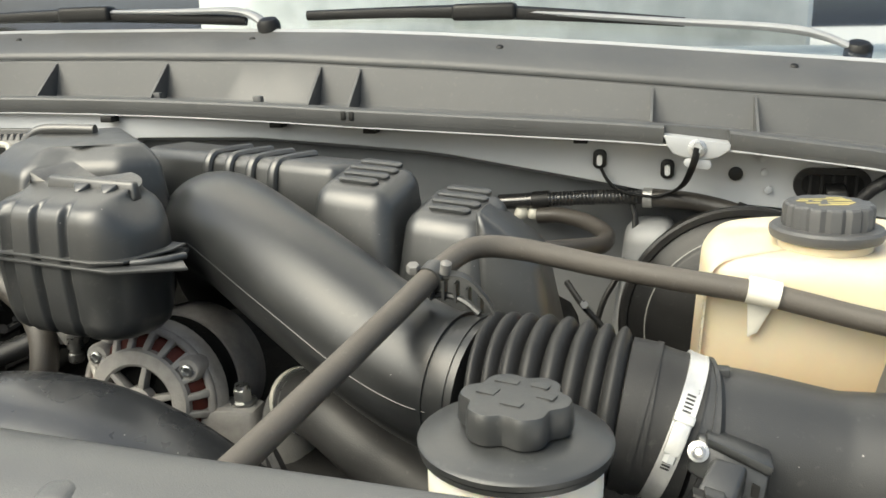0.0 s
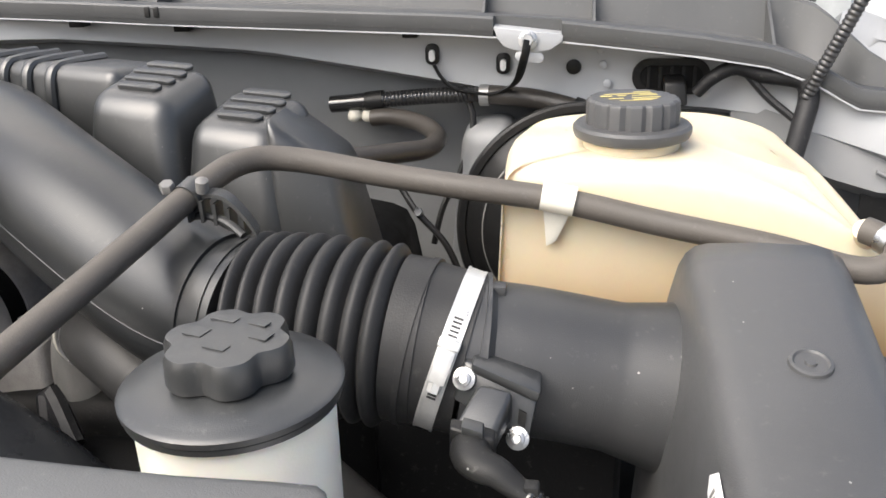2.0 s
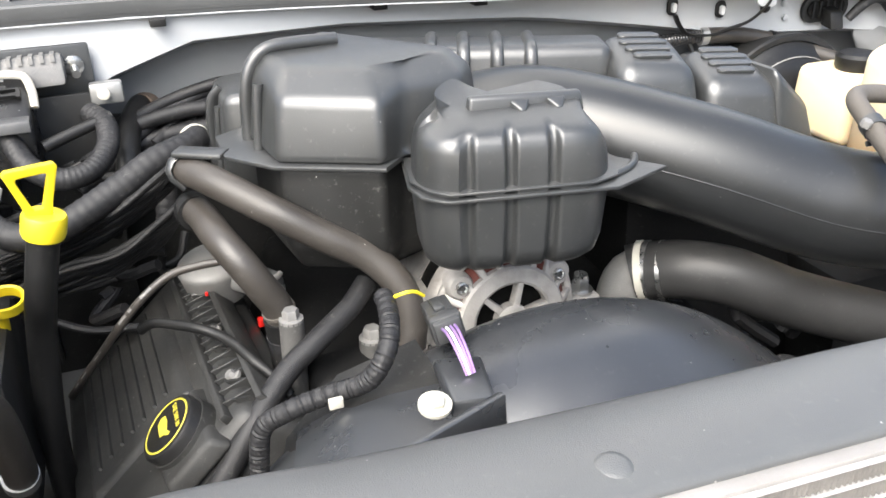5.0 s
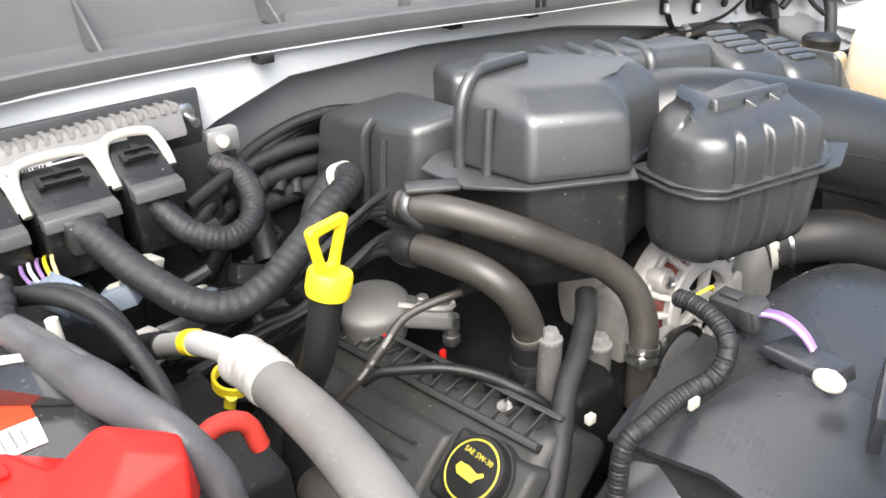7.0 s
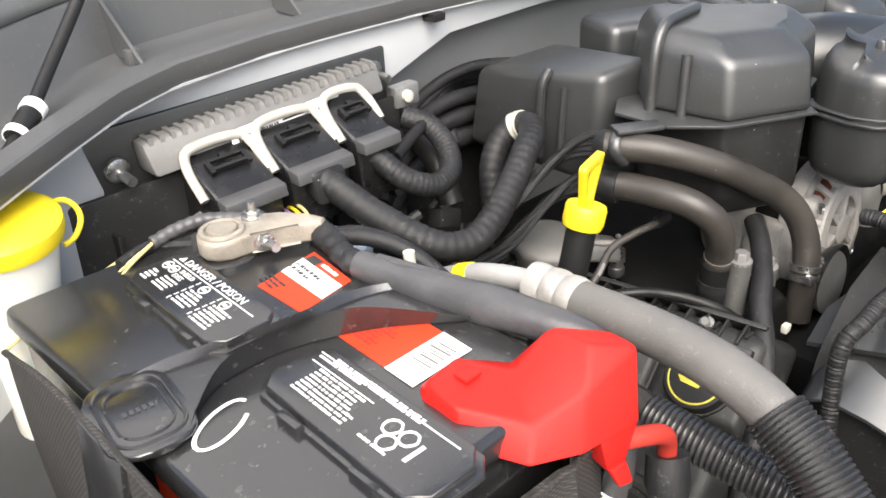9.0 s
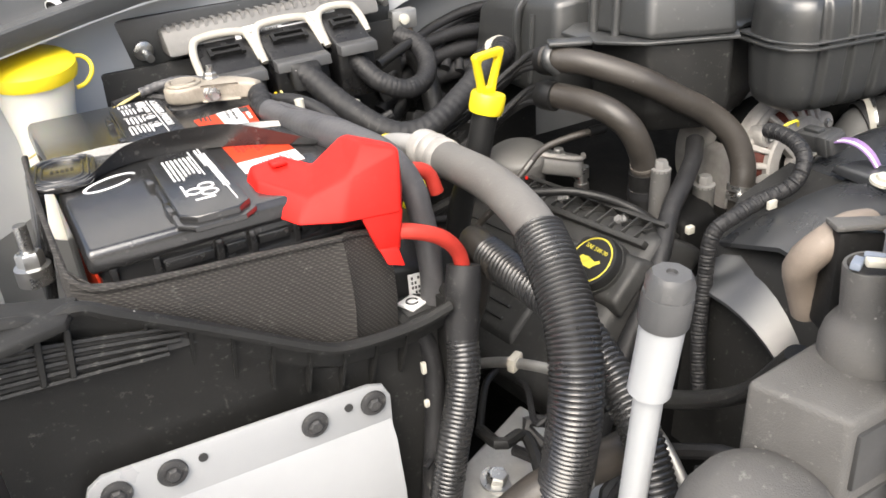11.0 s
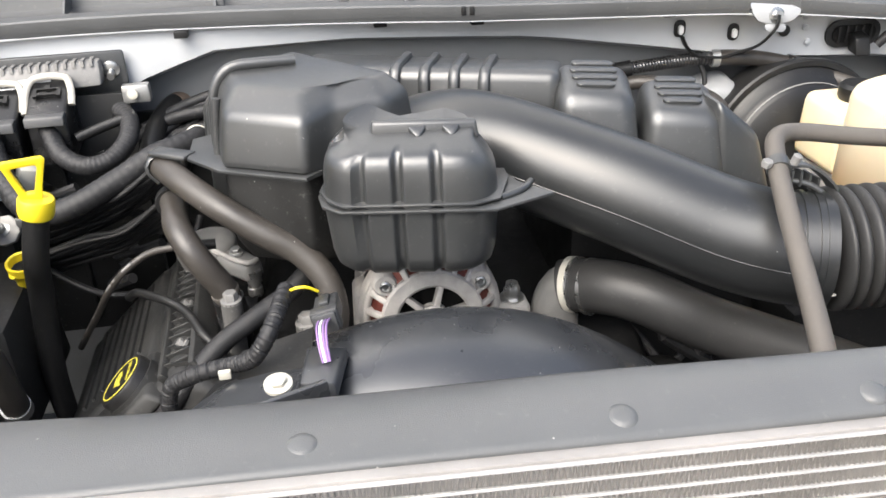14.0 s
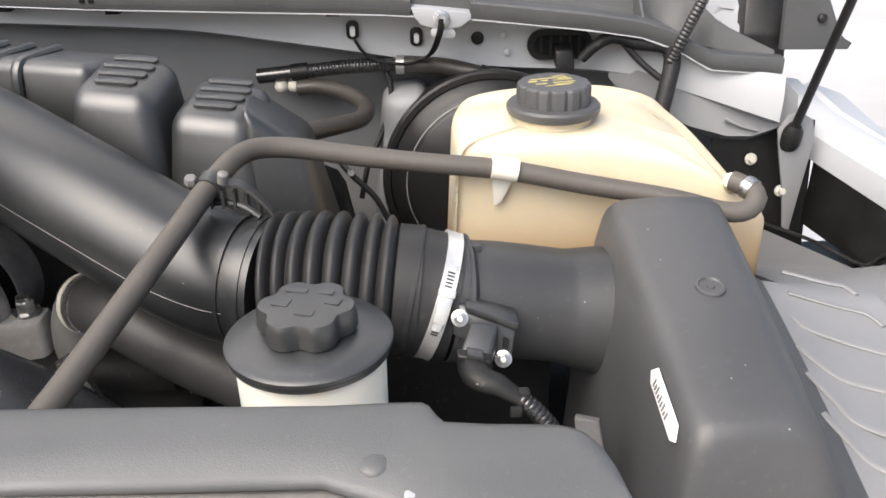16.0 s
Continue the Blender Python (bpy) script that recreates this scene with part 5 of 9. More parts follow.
def resonator():
    r = thing("intake_resonator", (-0.45, 0.72, 1.15), "black plastic intake resonator of two ribbed chambers", "resonator")
    crest = [(-0.452, 1.298), (-0.441, 1.311), (-0.425, 1.320), (-0.409, 1.325), (-0.395, 1.317), (-0.382, 1.312), (-0.362, 1.315), (-0.343, 1.318), (-0.325, 1.314), (-0.312, 1.306), (-0.296, 1.288)]
    hub, skew = Vector((-0.372, 0.636, 0)), Matrix.Rotation(radians(-11), 3, "Z")

    def skewed(bm):
        bmesh.ops.rotate(bm, cent=hub, matrix=skew, verts=bm.verts)
        return bm

    part("front_chamber", skewed(fluted_chamber(-0.4465, -0.2975, 0.5935, 0.680, 1.188, 1.2535, (-0.411, -0.380, -0.348), crest)), PLASTIC, r, "fluted chamber", sharp=50)
    m = frame_at((0, 0, 1.2535), (1, 0, 0), (0, 1, 0))
    part("front_flange", skewed(prism([(-0.445, 0.602), (-0.428, 0.590), (-0.300, 0.590), (-0.250, 0.622), (-0.282, 0.648), (-0.290, 0.67), (-0.450, 0.678), (-0.452, 0.625)], 0.0032, m, 0.001)), PLASTIC, r)
    part("flange_lip", skewed(prism([(-0.440, 0.603), (-0.426, 0.5915), (-0.318, 0.5915), (-0.296, 0.603), (-0.288, 0.648), (-0.291, 0.668), (-0.449, 0.676), (-0.4505, 0.625)], 0.0022, frame_at((0, 0, 1.2590), (1, 0, 0), (0, 1, 0)), 0.0008)), PLASTIC, r)
    part("corner_lug", tube([(-0.302, 0.596, 1.2580), (-0.288, 0.602, 1.2585), (-0.276, 0.612, 1.2590), (-0.270, 0.622, 1.2590)], 0.0030, 10), PLASTIC, r)
    part("top_ridge", hexa([(-0.404, 0.637, 1.302), (-0.313, 0.627, 1.300), (-0.313, 0.639, 1.300), (-0.404, 0.649, 1.302), (-0.402, 0.640, 1.3175), (-0.315, 0.630, 1.3150), (-0.315, 0.637, 1.3158), (-0.402, 0.647, 1.3183)], 0.0025, 3), PLASTIC, r)
    for x, y in ((-0.365, 0.6335), (-0.337, 0.630)):
        part("ridge_tab", hexa([(x - 0.003, y - 0.010, 1.290), (x + 0.003, y - 0.010, 1.290), (x + 0.006, y, 1.290), (x - 0.006, y, 1.290), (x - 0.002, y - 0.008, 1.3085), (x + 0.002, y - 0.008, 1.3085), (x + 0.008, y, 1.3140), (x - 0.008, y, 1.3140)], 0.0012), PLASTIC, r)

    def layers(stack, bevel):
        bm = bmesh.new()
        rings = [[bm.verts.new(q) for q in ring] for ring in stack]
        k = len(rings[0])
        for p, q in zip(rings, rings[1:]):
            for i in range(k):
                bm.faces.new((p[i], p[(i + 1) % k], q[(i + 1) % k], q[i]))
        bm.faces.new(rings[0][::-1])
        bm.faces.new(rings[-1])
        bmesh.ops.bevel(bm, geom=list(bm.edges), offset=bevel, segments=4, profile=0.55, affect="EDGES", clamp_overlap=True)
        return bm

    foot = [(-0.537, 0.708), (-0.461, 0.668), (-0.438, 0.694), (-0.380, 0.704), (-0.350, 0.742), (-0.465, 0.862), (-0.548, 0.786)]
    eaves = [(-0.530, 0.716, 1.313), (-0.459, 0.677, 1.312), (-0.433, 0.702, 1.315), (-0.381, 0.709, 1.316), (-0.358, 0.742, 1.316), (-0.465, 0.850, 1.324), (-0.538, 0.786, 1.320)]
    crown = [(-0.516, 0.742, 1.331), (-0.458, 0.708, 1.330), (-0.430, 0.726, 1.331), (-0.393, 0.730, 1.332), (-0.378, 0.746, 1.332), (-0.465, 0.838, 1.336), (-0.526, 0.786, 1.335)]
    part("rear_chamber", layers([[(x, y, 1.264) for x, y in foot], eaves, crown], 0.0110), PLASTIC, r, "smooth angular chamber", sharp=60)
    mid = Vector((-0.46, 0.76))
    rim = [tuple(mid + (Vector(q) - mid) * 1.045) for q in foot]
    rim[-1] = (-0.572, 0.800)
    rim.insert(7, (-0.572, 0.745))
    part("rear_flange", prism(rim, 0.0035, frame_at((0, 0, 1.2605), (1, 0, 0), (0, 1, 0)), 0.001), PLASTIC, r)
    low = [tuple(mid + (Vector(q) - mid) * 0.96) for q in foot]
    deep = [tuple(mid + (Vector(q) - mid) * 0.80) for q in foot]
    part("rear_base", layers([[(x, y, 1.165) for x, y in deep], [(x, y, 1.190) for x, y in low], [(x, y, 1.2605) for x, y in low]], 0.006), DUSTY, r, sharp=60)
    part("side_chamber", hexa([(-0.566, 0.822, 1.18), (-0.50, 0.80, 1.18), (-0.48, 0.95, 1.18), (-0.562, 0.998, 1.18), (-0.560, 0.826, 1.290), (-0.50, 0.81, 1.297), (-0.48, 0.94, 1.286), (-0.551, 0.992, 1.266)], 0.010, 3), PLASTIC, r)
    part("side_pad", tube([(-0.566, 0.893, 1.195), (-0.5645, 0.893, 1.24), (-0.5615, 0.893, 1.268), (-0.552, 0.893, 1.280)], 0.0085, 12, 0.004, flat=0.6), PLASTIC, r)
    part("side_pad", tube([(-0.566, 0.866, 1.195), (-0.5635, 0.866, 1.24), (-0.5605, 0.866, 1.270)], 0.0034, 8), PLASTIC, r)
    part("rib", tube([(-0.5465, 0.780, 1.252), (-0.5440, 0.781, 1.300), (-0.5370, 0.783, 1.324), (-0.5220, 0.785, 1.3365), (-0.495, 0.788, 1.3380), (-0.462, 0.792, 1.3370)], 0.0056, 12, 0.004), PLASTIC, r)
    part("rib", tube([(-0.5435, 0.750, 1.256), (-0.5410, 0.751, 1.290), (-0.5375, 0.7525, 1.317)], 0.0044, 10), PLASTIC, r)
    return r


resonator()


def manifold_cover():
    c = thing("intake_manifold", (-0.2, 0.8, 1.15), "black plastic intake manifold with ribbed duct and slotted covers", "manifold")
    a, b = Vector((-0.46, 0.905, 1.272)), Vector((-0.19, 0.800, 1.268))
    d = (b - a).normalized()
    side = Vector((-d.y, d.x, 0))
    up = Vector((0, 0, 1))
    part("duct", hexa([a - side * 0.035 - up * 0.05, b - side * 0.035 - up * 0.05, b + side * 0.04 - up * 0.05, a + side * 0.04 - up * 0.05, a - side * 0.028 + up * 0.036, b - side * 0.028 + up * 0.040, b + side * 0.04 + up * 0.036, a + side * 0.04 + up * 0.036], 0.012, 3), PLASTIC, c)
    for k in (0.40, 0.51, 0.62, 0.73):
        q = a + (b - a) * k
        path = [q - side * 0.0345 - up * 0.045, q - side * 0.0320 + up * 0.01, q - side * 0.0270 + up * 0.032, q - side * 0.012 + up * 0.0365, q + side * 0.03 + up * 0.036]
        part("rib", tube(path, 0.0056, 10, 0.005, flat=1.2), PLASTIC, c)

    def pod(cx, cy, top, w, depth, drop, slope):
        m = Matrix.Translation((cx, cy, 0)) @ Matrix.Rotation(radians(-12), 4, "Z")
        cs = [(-w / 2, -depth / 2, top - drop), (w / 2, -depth / 2, top - drop), (w / 2, depth / 2, top - drop), (-w / 2, depth / 2, top - drop), (-w / 2 + 0.010, -depth / 2 + 0.022, top - 0.017), (w / 2 - 0.014, -depth / 2 + 0.022, top - 0.017 - slope), (w / 2 - 0.014, depth / 2 - 0.01, top - slope), (-w / 2 + 0.010, depth / 2 - 0.01, top)]
        p = part("coil_pod", hexa([m @ Vector(q) for q in cs], 0.016, 5), PLASTIC, c)
        for i in range(4):
            y = -depth / 2 + 0.043 + 0.0140 * i
            half = w * (0.20, 0.235, 0.25, 0.22)[i]
            back = min(1, (y + depth / 2 - 0.022) / (depth - 0.032))
            spot = m @ Vector((-0.002, y, top - 0.0010 - slope * 0.5 - 0.016 * (1 - back)))
            turn = m.to_3x3()
            pad = part("raised_slot", prism(rounded(2 * half, 0.0105, 0.005), 0.0032, frame_at(spot, turn @ Vector((1, 0.06, -slope / w)), turn @ Vector((0, 1, 0.20))), 0.0013), PLASTIC, p)

    pod(-0.165, 0.765, 1.312, 0.098, 0.105, 0.13, 0.006)
    pod(-0.078, 0.752, 1.291, 0.098, 0.105, 0.13, 0.006)
    part("pod_shoulder", hexa([(-0.05, 0.70, 1.15), (0.02, 0.70, 1.14), (0.02, 0.80, 1.14), (-0.05, 0.80, 1.15), (-0.055, 0.715, 1.283), (-0.002, 0.725, 1.238), (-0.002, 0.79, 1.245), (-0.055, 0.79, 1.283)], 0.010, 3), PLASTIC, c)
    return c


manifold_cover()


def brake_booster():
    b = thing("brake_booster", (0.14, 0.99, 1.05), "black domed brake booster on the firewall", "brake booster")
    hub, ax = (0.190, 0.975, 1.106), (0.05, -1, 0.05)
    part("rear_shell", lathe([(0.112, -0.06), (0.126, -0.045), (0.1295, -0.020), (0.1295, -0.002)], hub, ax, 64, caps=False), BOOSTER, b)
    part("rim", lathe([(0.1285, -0.006), (0.1325, -0.003), (0.1325, 0.007), (0.1300, 0.0095), (0.1235, 0.0095), (0.1215, 0.006)], hub, ax, 64, caps=False), BOOSTER, b, "rolled black rim")
    part("front_shell", lathe([(0.1245, 0.004), (0.1190, 0.012), (0.1090, 0.019), (0.1040, 0.0215), (0.1020, 0.0260), (0.0990, 0.0280), (0.080, 0.036), (0.050, 0.044), (0.030, 0.046)], hub, ax, 64), BOOSTER, b)
    # the highlight along the step, drawn as a pale ring
    part("step_line", lathe([(0.1046, 0.0210), (0.1050, 0.0225), (0.1038, 0.0232)], hub, ax, 64, caps=False), SCUFF_GLINT, b, "pale line painted as the rim's highlight")
    r = thing("brake_fluid_reservoir", (0.20, 0.9, 1.1), "cream brake fluid reservoir with a black cap", "reservoir")
    part("tank", box(0.160, 0.23, 0.83, 0.93, 1.13, 1.215, 0.012, 3, 0.004), CREAM, r)
    part("cap", lathe([(0.024, 0), (0.026, 0.004), (0.026, 0.016), (0.022, 0.02)], (0.205, 0.87, 1.215), n=24), RUBBER, r, "black screw cap")
    part("lower_body", box(0.165, 0.225, 0.82, 0.93, 1.09, 1.128, 0.01), PALEALU, r)
    return b


brake_booster()

# ---- engine front and passenger side ----
def alternator():
    a = thing("alternator", (-0.355, 0.70, 1.02), "pale cast alternator with slotted shoulder showing copper windings", "alternator")
    c, ax = Vector((-0.356, 0.662, 1.106)), Vector((0.0, -1.0, 0.10)).normalized()
    part("rear_case", lathe([(0.060, -0.125), (0.070, -0.115), (0.072, -0.070), (0.069, -0.062)], c, ax, 44), PALEALU, a)
    part("stator", lathe([(0.0665, -0.064), (0.0675, -0.060), (0.0675, -0.036), (0.0665, -0.032)], c, ax, 44), DARK, a, "dark laminated stator")
    part("front_case", lathe([(0.069, -0.036), (0.0715, -0.034), (0.0715, -0.022), (0.0685, -0.018), (0.0655, -0.0165)], c, ax, 44, caps=False), PALEALU, a)
    part("winding", lathe([(0.0625, -0.024), (0.0575, -0.010), (0.050, -0.005)], c, ax, 40, caps=False), COPPER, a, "dark red copper windings")
    m = Matrix.Translation(c) @ ax.to_track_quat("Z", "Y").to_matrix().to_4x4()
    circle = lambda r, h: [m @ Vector((r * math.cos(t), r * math.sin(t), h)) for t in [2 * math.pi * i / 36 for i in range(37)]]
    part("end_ring", tube(circle(0.0645, -0.0165), 0.0042, 10), PALEALU, a)
    part("shoulder_ring", lathe([(0.0505, -0.006), (0.0510, 0.0005), (0.0490, 0.0030), (0.0375, 0.0046), (0.0350, 0.0030), (0.0345, -0.006)], c, ax, 40, caps=False), PALEALU, a)
    # the recess's shade, coloured onto a flat disc
    part("recess", lathe([(0.038, -0.007), (0.013, -0.007)], c, ax, 32), DARK, a, "dark disc for the shaded recess behind the end plate")
    part("hub", lathe([(0.0155, -0.006), (0.0155, 0.004), (0.0125, 0.0058), (0.006, 0.0058)], c, ax, 28), PALEALU, a)
    for k in range(6):
        t = 2 * math.pi * (k + 0.25) / 6
        d, e = Vector((math.cos(t), math.sin(t), 0)), Vector((-math.sin(t), math.cos(t), 0))
        q = lambda r, w, h: m @ (d * r + e * w + Vector((0, 0, h)))
        part("web", hexa([q(0.014, -0.0036, -0.006), q(0.014, 0.0036, -0.006), q(0.036, 0.0030, -0.006), q(0.036, -0.0030, -0.006), q(0.014, -0.0032, 0.0038), q(0.014, 0.0032, 0.0038), q(0.036, 0.0026, 0.0038), q(0.036, -0.0026, 0.0038)], 0.001), PALEALU, a)
    for k in range(20):
        t = 2 * math.pi * (k + 0.5) / 20
        d, e = Vector((math.cos(t), math.sin(t), 0)), Vector((-math.sin(t), math.cos(t), 0))
        q = lambda r, w, h: m @ (d * r + e * w + Vector((0, 0, h)))
        part("shoulder_bar", hexa([q(0.047, -0.0034, -0.006), q(0.047, 0.0034, -0.006), q(0.064, 0.0044, -0.022), q(0.064, -0.0044, -0.022), q(0.0485, -0.0028, 0.0028), q(0.0485, 0.0028, 0.0028), q(0.0670, 0.0036, -0.0145), q(0.0670, -0.0036, -0.0145)], 0.0012), PALEALU, a)
    for t in (0.60, 2.42, 4.1, 5.5):
        boss = m @ Vector((0.0585 * math.cos(t), 0.0585 * math.sin(t), -0.012))
        part("screw_boss", lathe([(0.0125, -0.014), (0.0120, 0.006), (0.0100, 0.0085)], boss, ax, 18), PALEALU, a)
        part("screw", lathe([(0.0056, 0.0085), (0.0056, 0.0120), (0.0040, 0.0126), (0.0030, 0.0110)], boss, ax, 12), STEEL, a)
    part("ear", hexa([(-0.312, 0.668, 1.00), (-0.250, 0.676, 1.00), (-0.250, 0.712, 1.00), (-0.312, 0.712, 1.00), (-0.305, 0.670, 1.100), (-0.253, 0.680, 1.098), (-0.253, 0.710, 1.098), (-0.305, 0.708, 1.100)], 0.006), PALEALU, a)
    part("bolt", join(hexbolt((-0.270, 0.695, 1.101), (0, -0.05, 1), 0.0088, 0.013, 0.0125), lathe([(0.0072, 0.011), (0.0064, 0.0165), (0.002, 0.017)], (-0.270, 0.695, 1.101), (0, -0.05, 1), 14)), STEEL, a, "plated flange bolt")
    part("case_bracket", hexa([(-0.435, 0.69, 1.02), (-0.405, 0.69, 1.02), (-0.405, 0.73, 1.02), (-0.435, 0.73, 1.02), (-0.430, 0.69, 1.125), (-0.410, 0.69, 1.130), (-0.410, 0.73, 1.130), (-0.430, 0.73, 1.125)], 0.005), PALEALU, a)
    return a


alternator()


def simple_hose(name, pts, r, material, label, category="hose", step=0.006, n=14, pname="rubber_pipe"):
    h = thing(name, (pts[0][0], pts[0][1], min(p[2] for p in pts)), label, category)
    part(pname, tube(pts, r, n, step), material, h)
    return h


h = simple_hose("radiator_hose", [(-0.217, 0.691, 1.108), (-0.203, 0.682, 1.113), (-0.180, 0.655, 1.122), (-0.152, 0.634, 1.120), (-0.125, 0.620, 1.109), (-0.095, 0.612, 1.095), (-0.055, 0.598, 1.081), (0.0, 0.57, 1.066), (0.06, 0.53, 1.05)], 0.0275, BELLOWS, "thick dull black radiator hose with spring clamp", n=28)
for a, b in ((0.0, 0.16), (0.52, 0.68)):
    q, d = Vector((-0.205, 0.6835, 1.1125)), Vector((0.019, -0.0200, 0.0055))
    part("clamp", tube([q + d * a, q + d * (a + b) / 2, q + d * b], 0.0288, 30, 0.002), STEEL, h, "bright steel spring clamp")

o = thing("thermostat_outlet", (-0.238, 0.70, 1.0), "dull cast outlet neck below the radiator hose", "engine part")
part("neck", tube([(-0.193, 0.672, 1.115), (-0.213, 0.689, 1.108), (-0.224, 0.693, 1.086), (-0.225, 0.692, 1.05), (-0.222, 0.69, 1.0)], 0.0250, 22), MODULE, o)
part("mouth_ring", tube([(-0.2100, 0.6880, 1.1110), (-0.2078, 0.6860, 1.1117), (-0.2055, 0.6840, 1.1124)], 0.0292, 30, 0.002), CLIP, o, "pale ring at the mouth of the hose")
part("foot", lathe([(0.030, 0), (0.032, 0.004), (0.032, 0.012), (0.027, 0.014)], (-0.222, 0.69, 1.030), (0, -0.1, 1), 22), MODULE, o)
h = simple_hose("heater_hose", [(-0.606, 0.784, 1.246), (-0.597, 0.766, 1.247), (-0.580, 0.738, 1.244), (-0.546, 0.706, 1.228), (-0.508, 0.690, 1.204), (-0.476, 0.682, 1.184), (-0.455, 0.669, 1.160), (-0.449, 0.658, 1.132), (-0.453, 0.652, 1.106), (-0.457, 0.650, 1.05)], 0.0128, HOSE, "dull black heater hose bending down by the alternator", n=20)
part("clamp", tube([(-0.4530, 0.6525, 1.110), (-0.4535, 0.6523, 1.107), (-0.4540, 0.6520, 1.104)], 0.0145, 20, 0.002), STEEL, h, "bright spring clamp")
part("clamp", tube([(-0.4548, 0.6518, 1.100), (-0.4552, 0.6516, 1.0975), (-0.4556, 0.6514, 1.095)], 0.0145, 20, 0.002), STEEL, h, "bright spring clamp")
part("clamp_ear", box(-0.440, -0.429, 0.640, 0.648, 1.096, 1.110, 0.0015), STEEL, h)
part("clamp_ear", box(-0.475, -0.466, 0.636, 0.644, 1.100, 1.108, 0.0015), STEEL, h)
h = simple_hose("heater_hose", [(-0.604, 0.786, 1.208), (-0.596, 0.765, 1.209), (-0.588, 0.716, 1.208), (-0.576, 0.693, 1.194), (-0.563, 0.689, 1.171), (-0.551, 0.693, 1.144), (-0.547, 0.697, 1.10), (-0.547, 0.70, 1.05)], 0.0130, HOSE, "dull black heater hose dropping to the engine", n=20)
part("clamp", tube([(-0.5520, 0.6926, 1.147), (-0.5515, 0.6928, 1.1455), (-0.5510, 0.6930, 1.144)], 0.0140, 20, 0.002), PCV, h, "tan spring clamp")
part("end_fitting", tube([(-0.5500, 0.6940, 1.138), (-0.5475, 0.6965, 1.11), (-0.547, 0.699, 1.05)], 0.0152, 18), RUBBER, h)
part("fitting_band", tube([(-0.5482, 0.6960, 1.120), (-0.5477, 0.6965, 1.115), (-0.5474, 0.6968, 1.110)], 0.0160, 18, 0.003), TAPE, h)
for z0, z1 in ((1.245, 1.168), (1.208, 1.136)):
    b = thing("braided_harness", (-0.67, 0.82, 1.15), "bundle of black braided sleeves running to the heater hoses", "harness", "braided bundles")
    base = [Vector((-0.603, 0.779, z0 - 0.001)), Vector((-0.601, 0.806, z0 - 0.004)), Vector((-0.606, 0.832, z0 - 0.018)), Vector((-0.631, 0.848, z0 - 0.043)), Vector((-0.672, 0.858, (z0 - 0.07))), Vector((-0.72, 0.868, z1 - 0.012)), Vector((-0.77, 0.875, z1 - 0.028))]
    rnd = random.Random(int(z0 * 1000))
    for k in range(20):
        row, col = k % 2, k // 2
        off = Vector((0.0010, -0.0033, 0.0040)) * (col - 4.5) + Vector((-0.0034, -0.0026, -0.0008)) * row
        wob = [Vector((rnd.uniform(-1, 1), rnd.uniform(-1, 1), rnd.uniform(-1, 1))) * 0.0011 for q in base]
        spread = (0.42, 0.62, 0.85, 1.0, 1.08, 1.12, 1.12)
        part("sleeve", tube([q + off * spread[i] + wob[i] * min(i, 3) for i, q in enumerate(base)], 0.0028, 8, 0.006), BRAID, b)
    part("collar", tube([(-0.601, 0.790, z0 - 0.002), (-0.602, 0.780, z0 - 0.0005), (-0.600, 0.772, z0)], 0.0150, 20, 0.003), RUBBER, b, "black rubber collar")

k = thing("hose_clip", (-0.59, 0.78, 1.235), "black plastic clip tying the hoses to the resonator", "clip")
part("plate", hexa([(-0.612, 0.768, 1.2605), (-0.575, 0.745, 1.2605), (-0.565, 0.761, 1.2605), (-0.602, 0.785, 1.2605), (-0.612, 0.768, 1.2655), (-0.575, 0.745, 1.2655), (-0.565, 0.761, 1.2655), (-0.602, 0.785, 1.2655)], 0.002), PLASTIC, k)
part("tie", tube([(-0.598, 0.776, 1.263), (-0.613, 0.771, 1.256), (-0.615, 0.768, 1.245), (-0.605, 0.764, 1.234)], 0.005, 8, flat=0.4), PLASTIC, k)


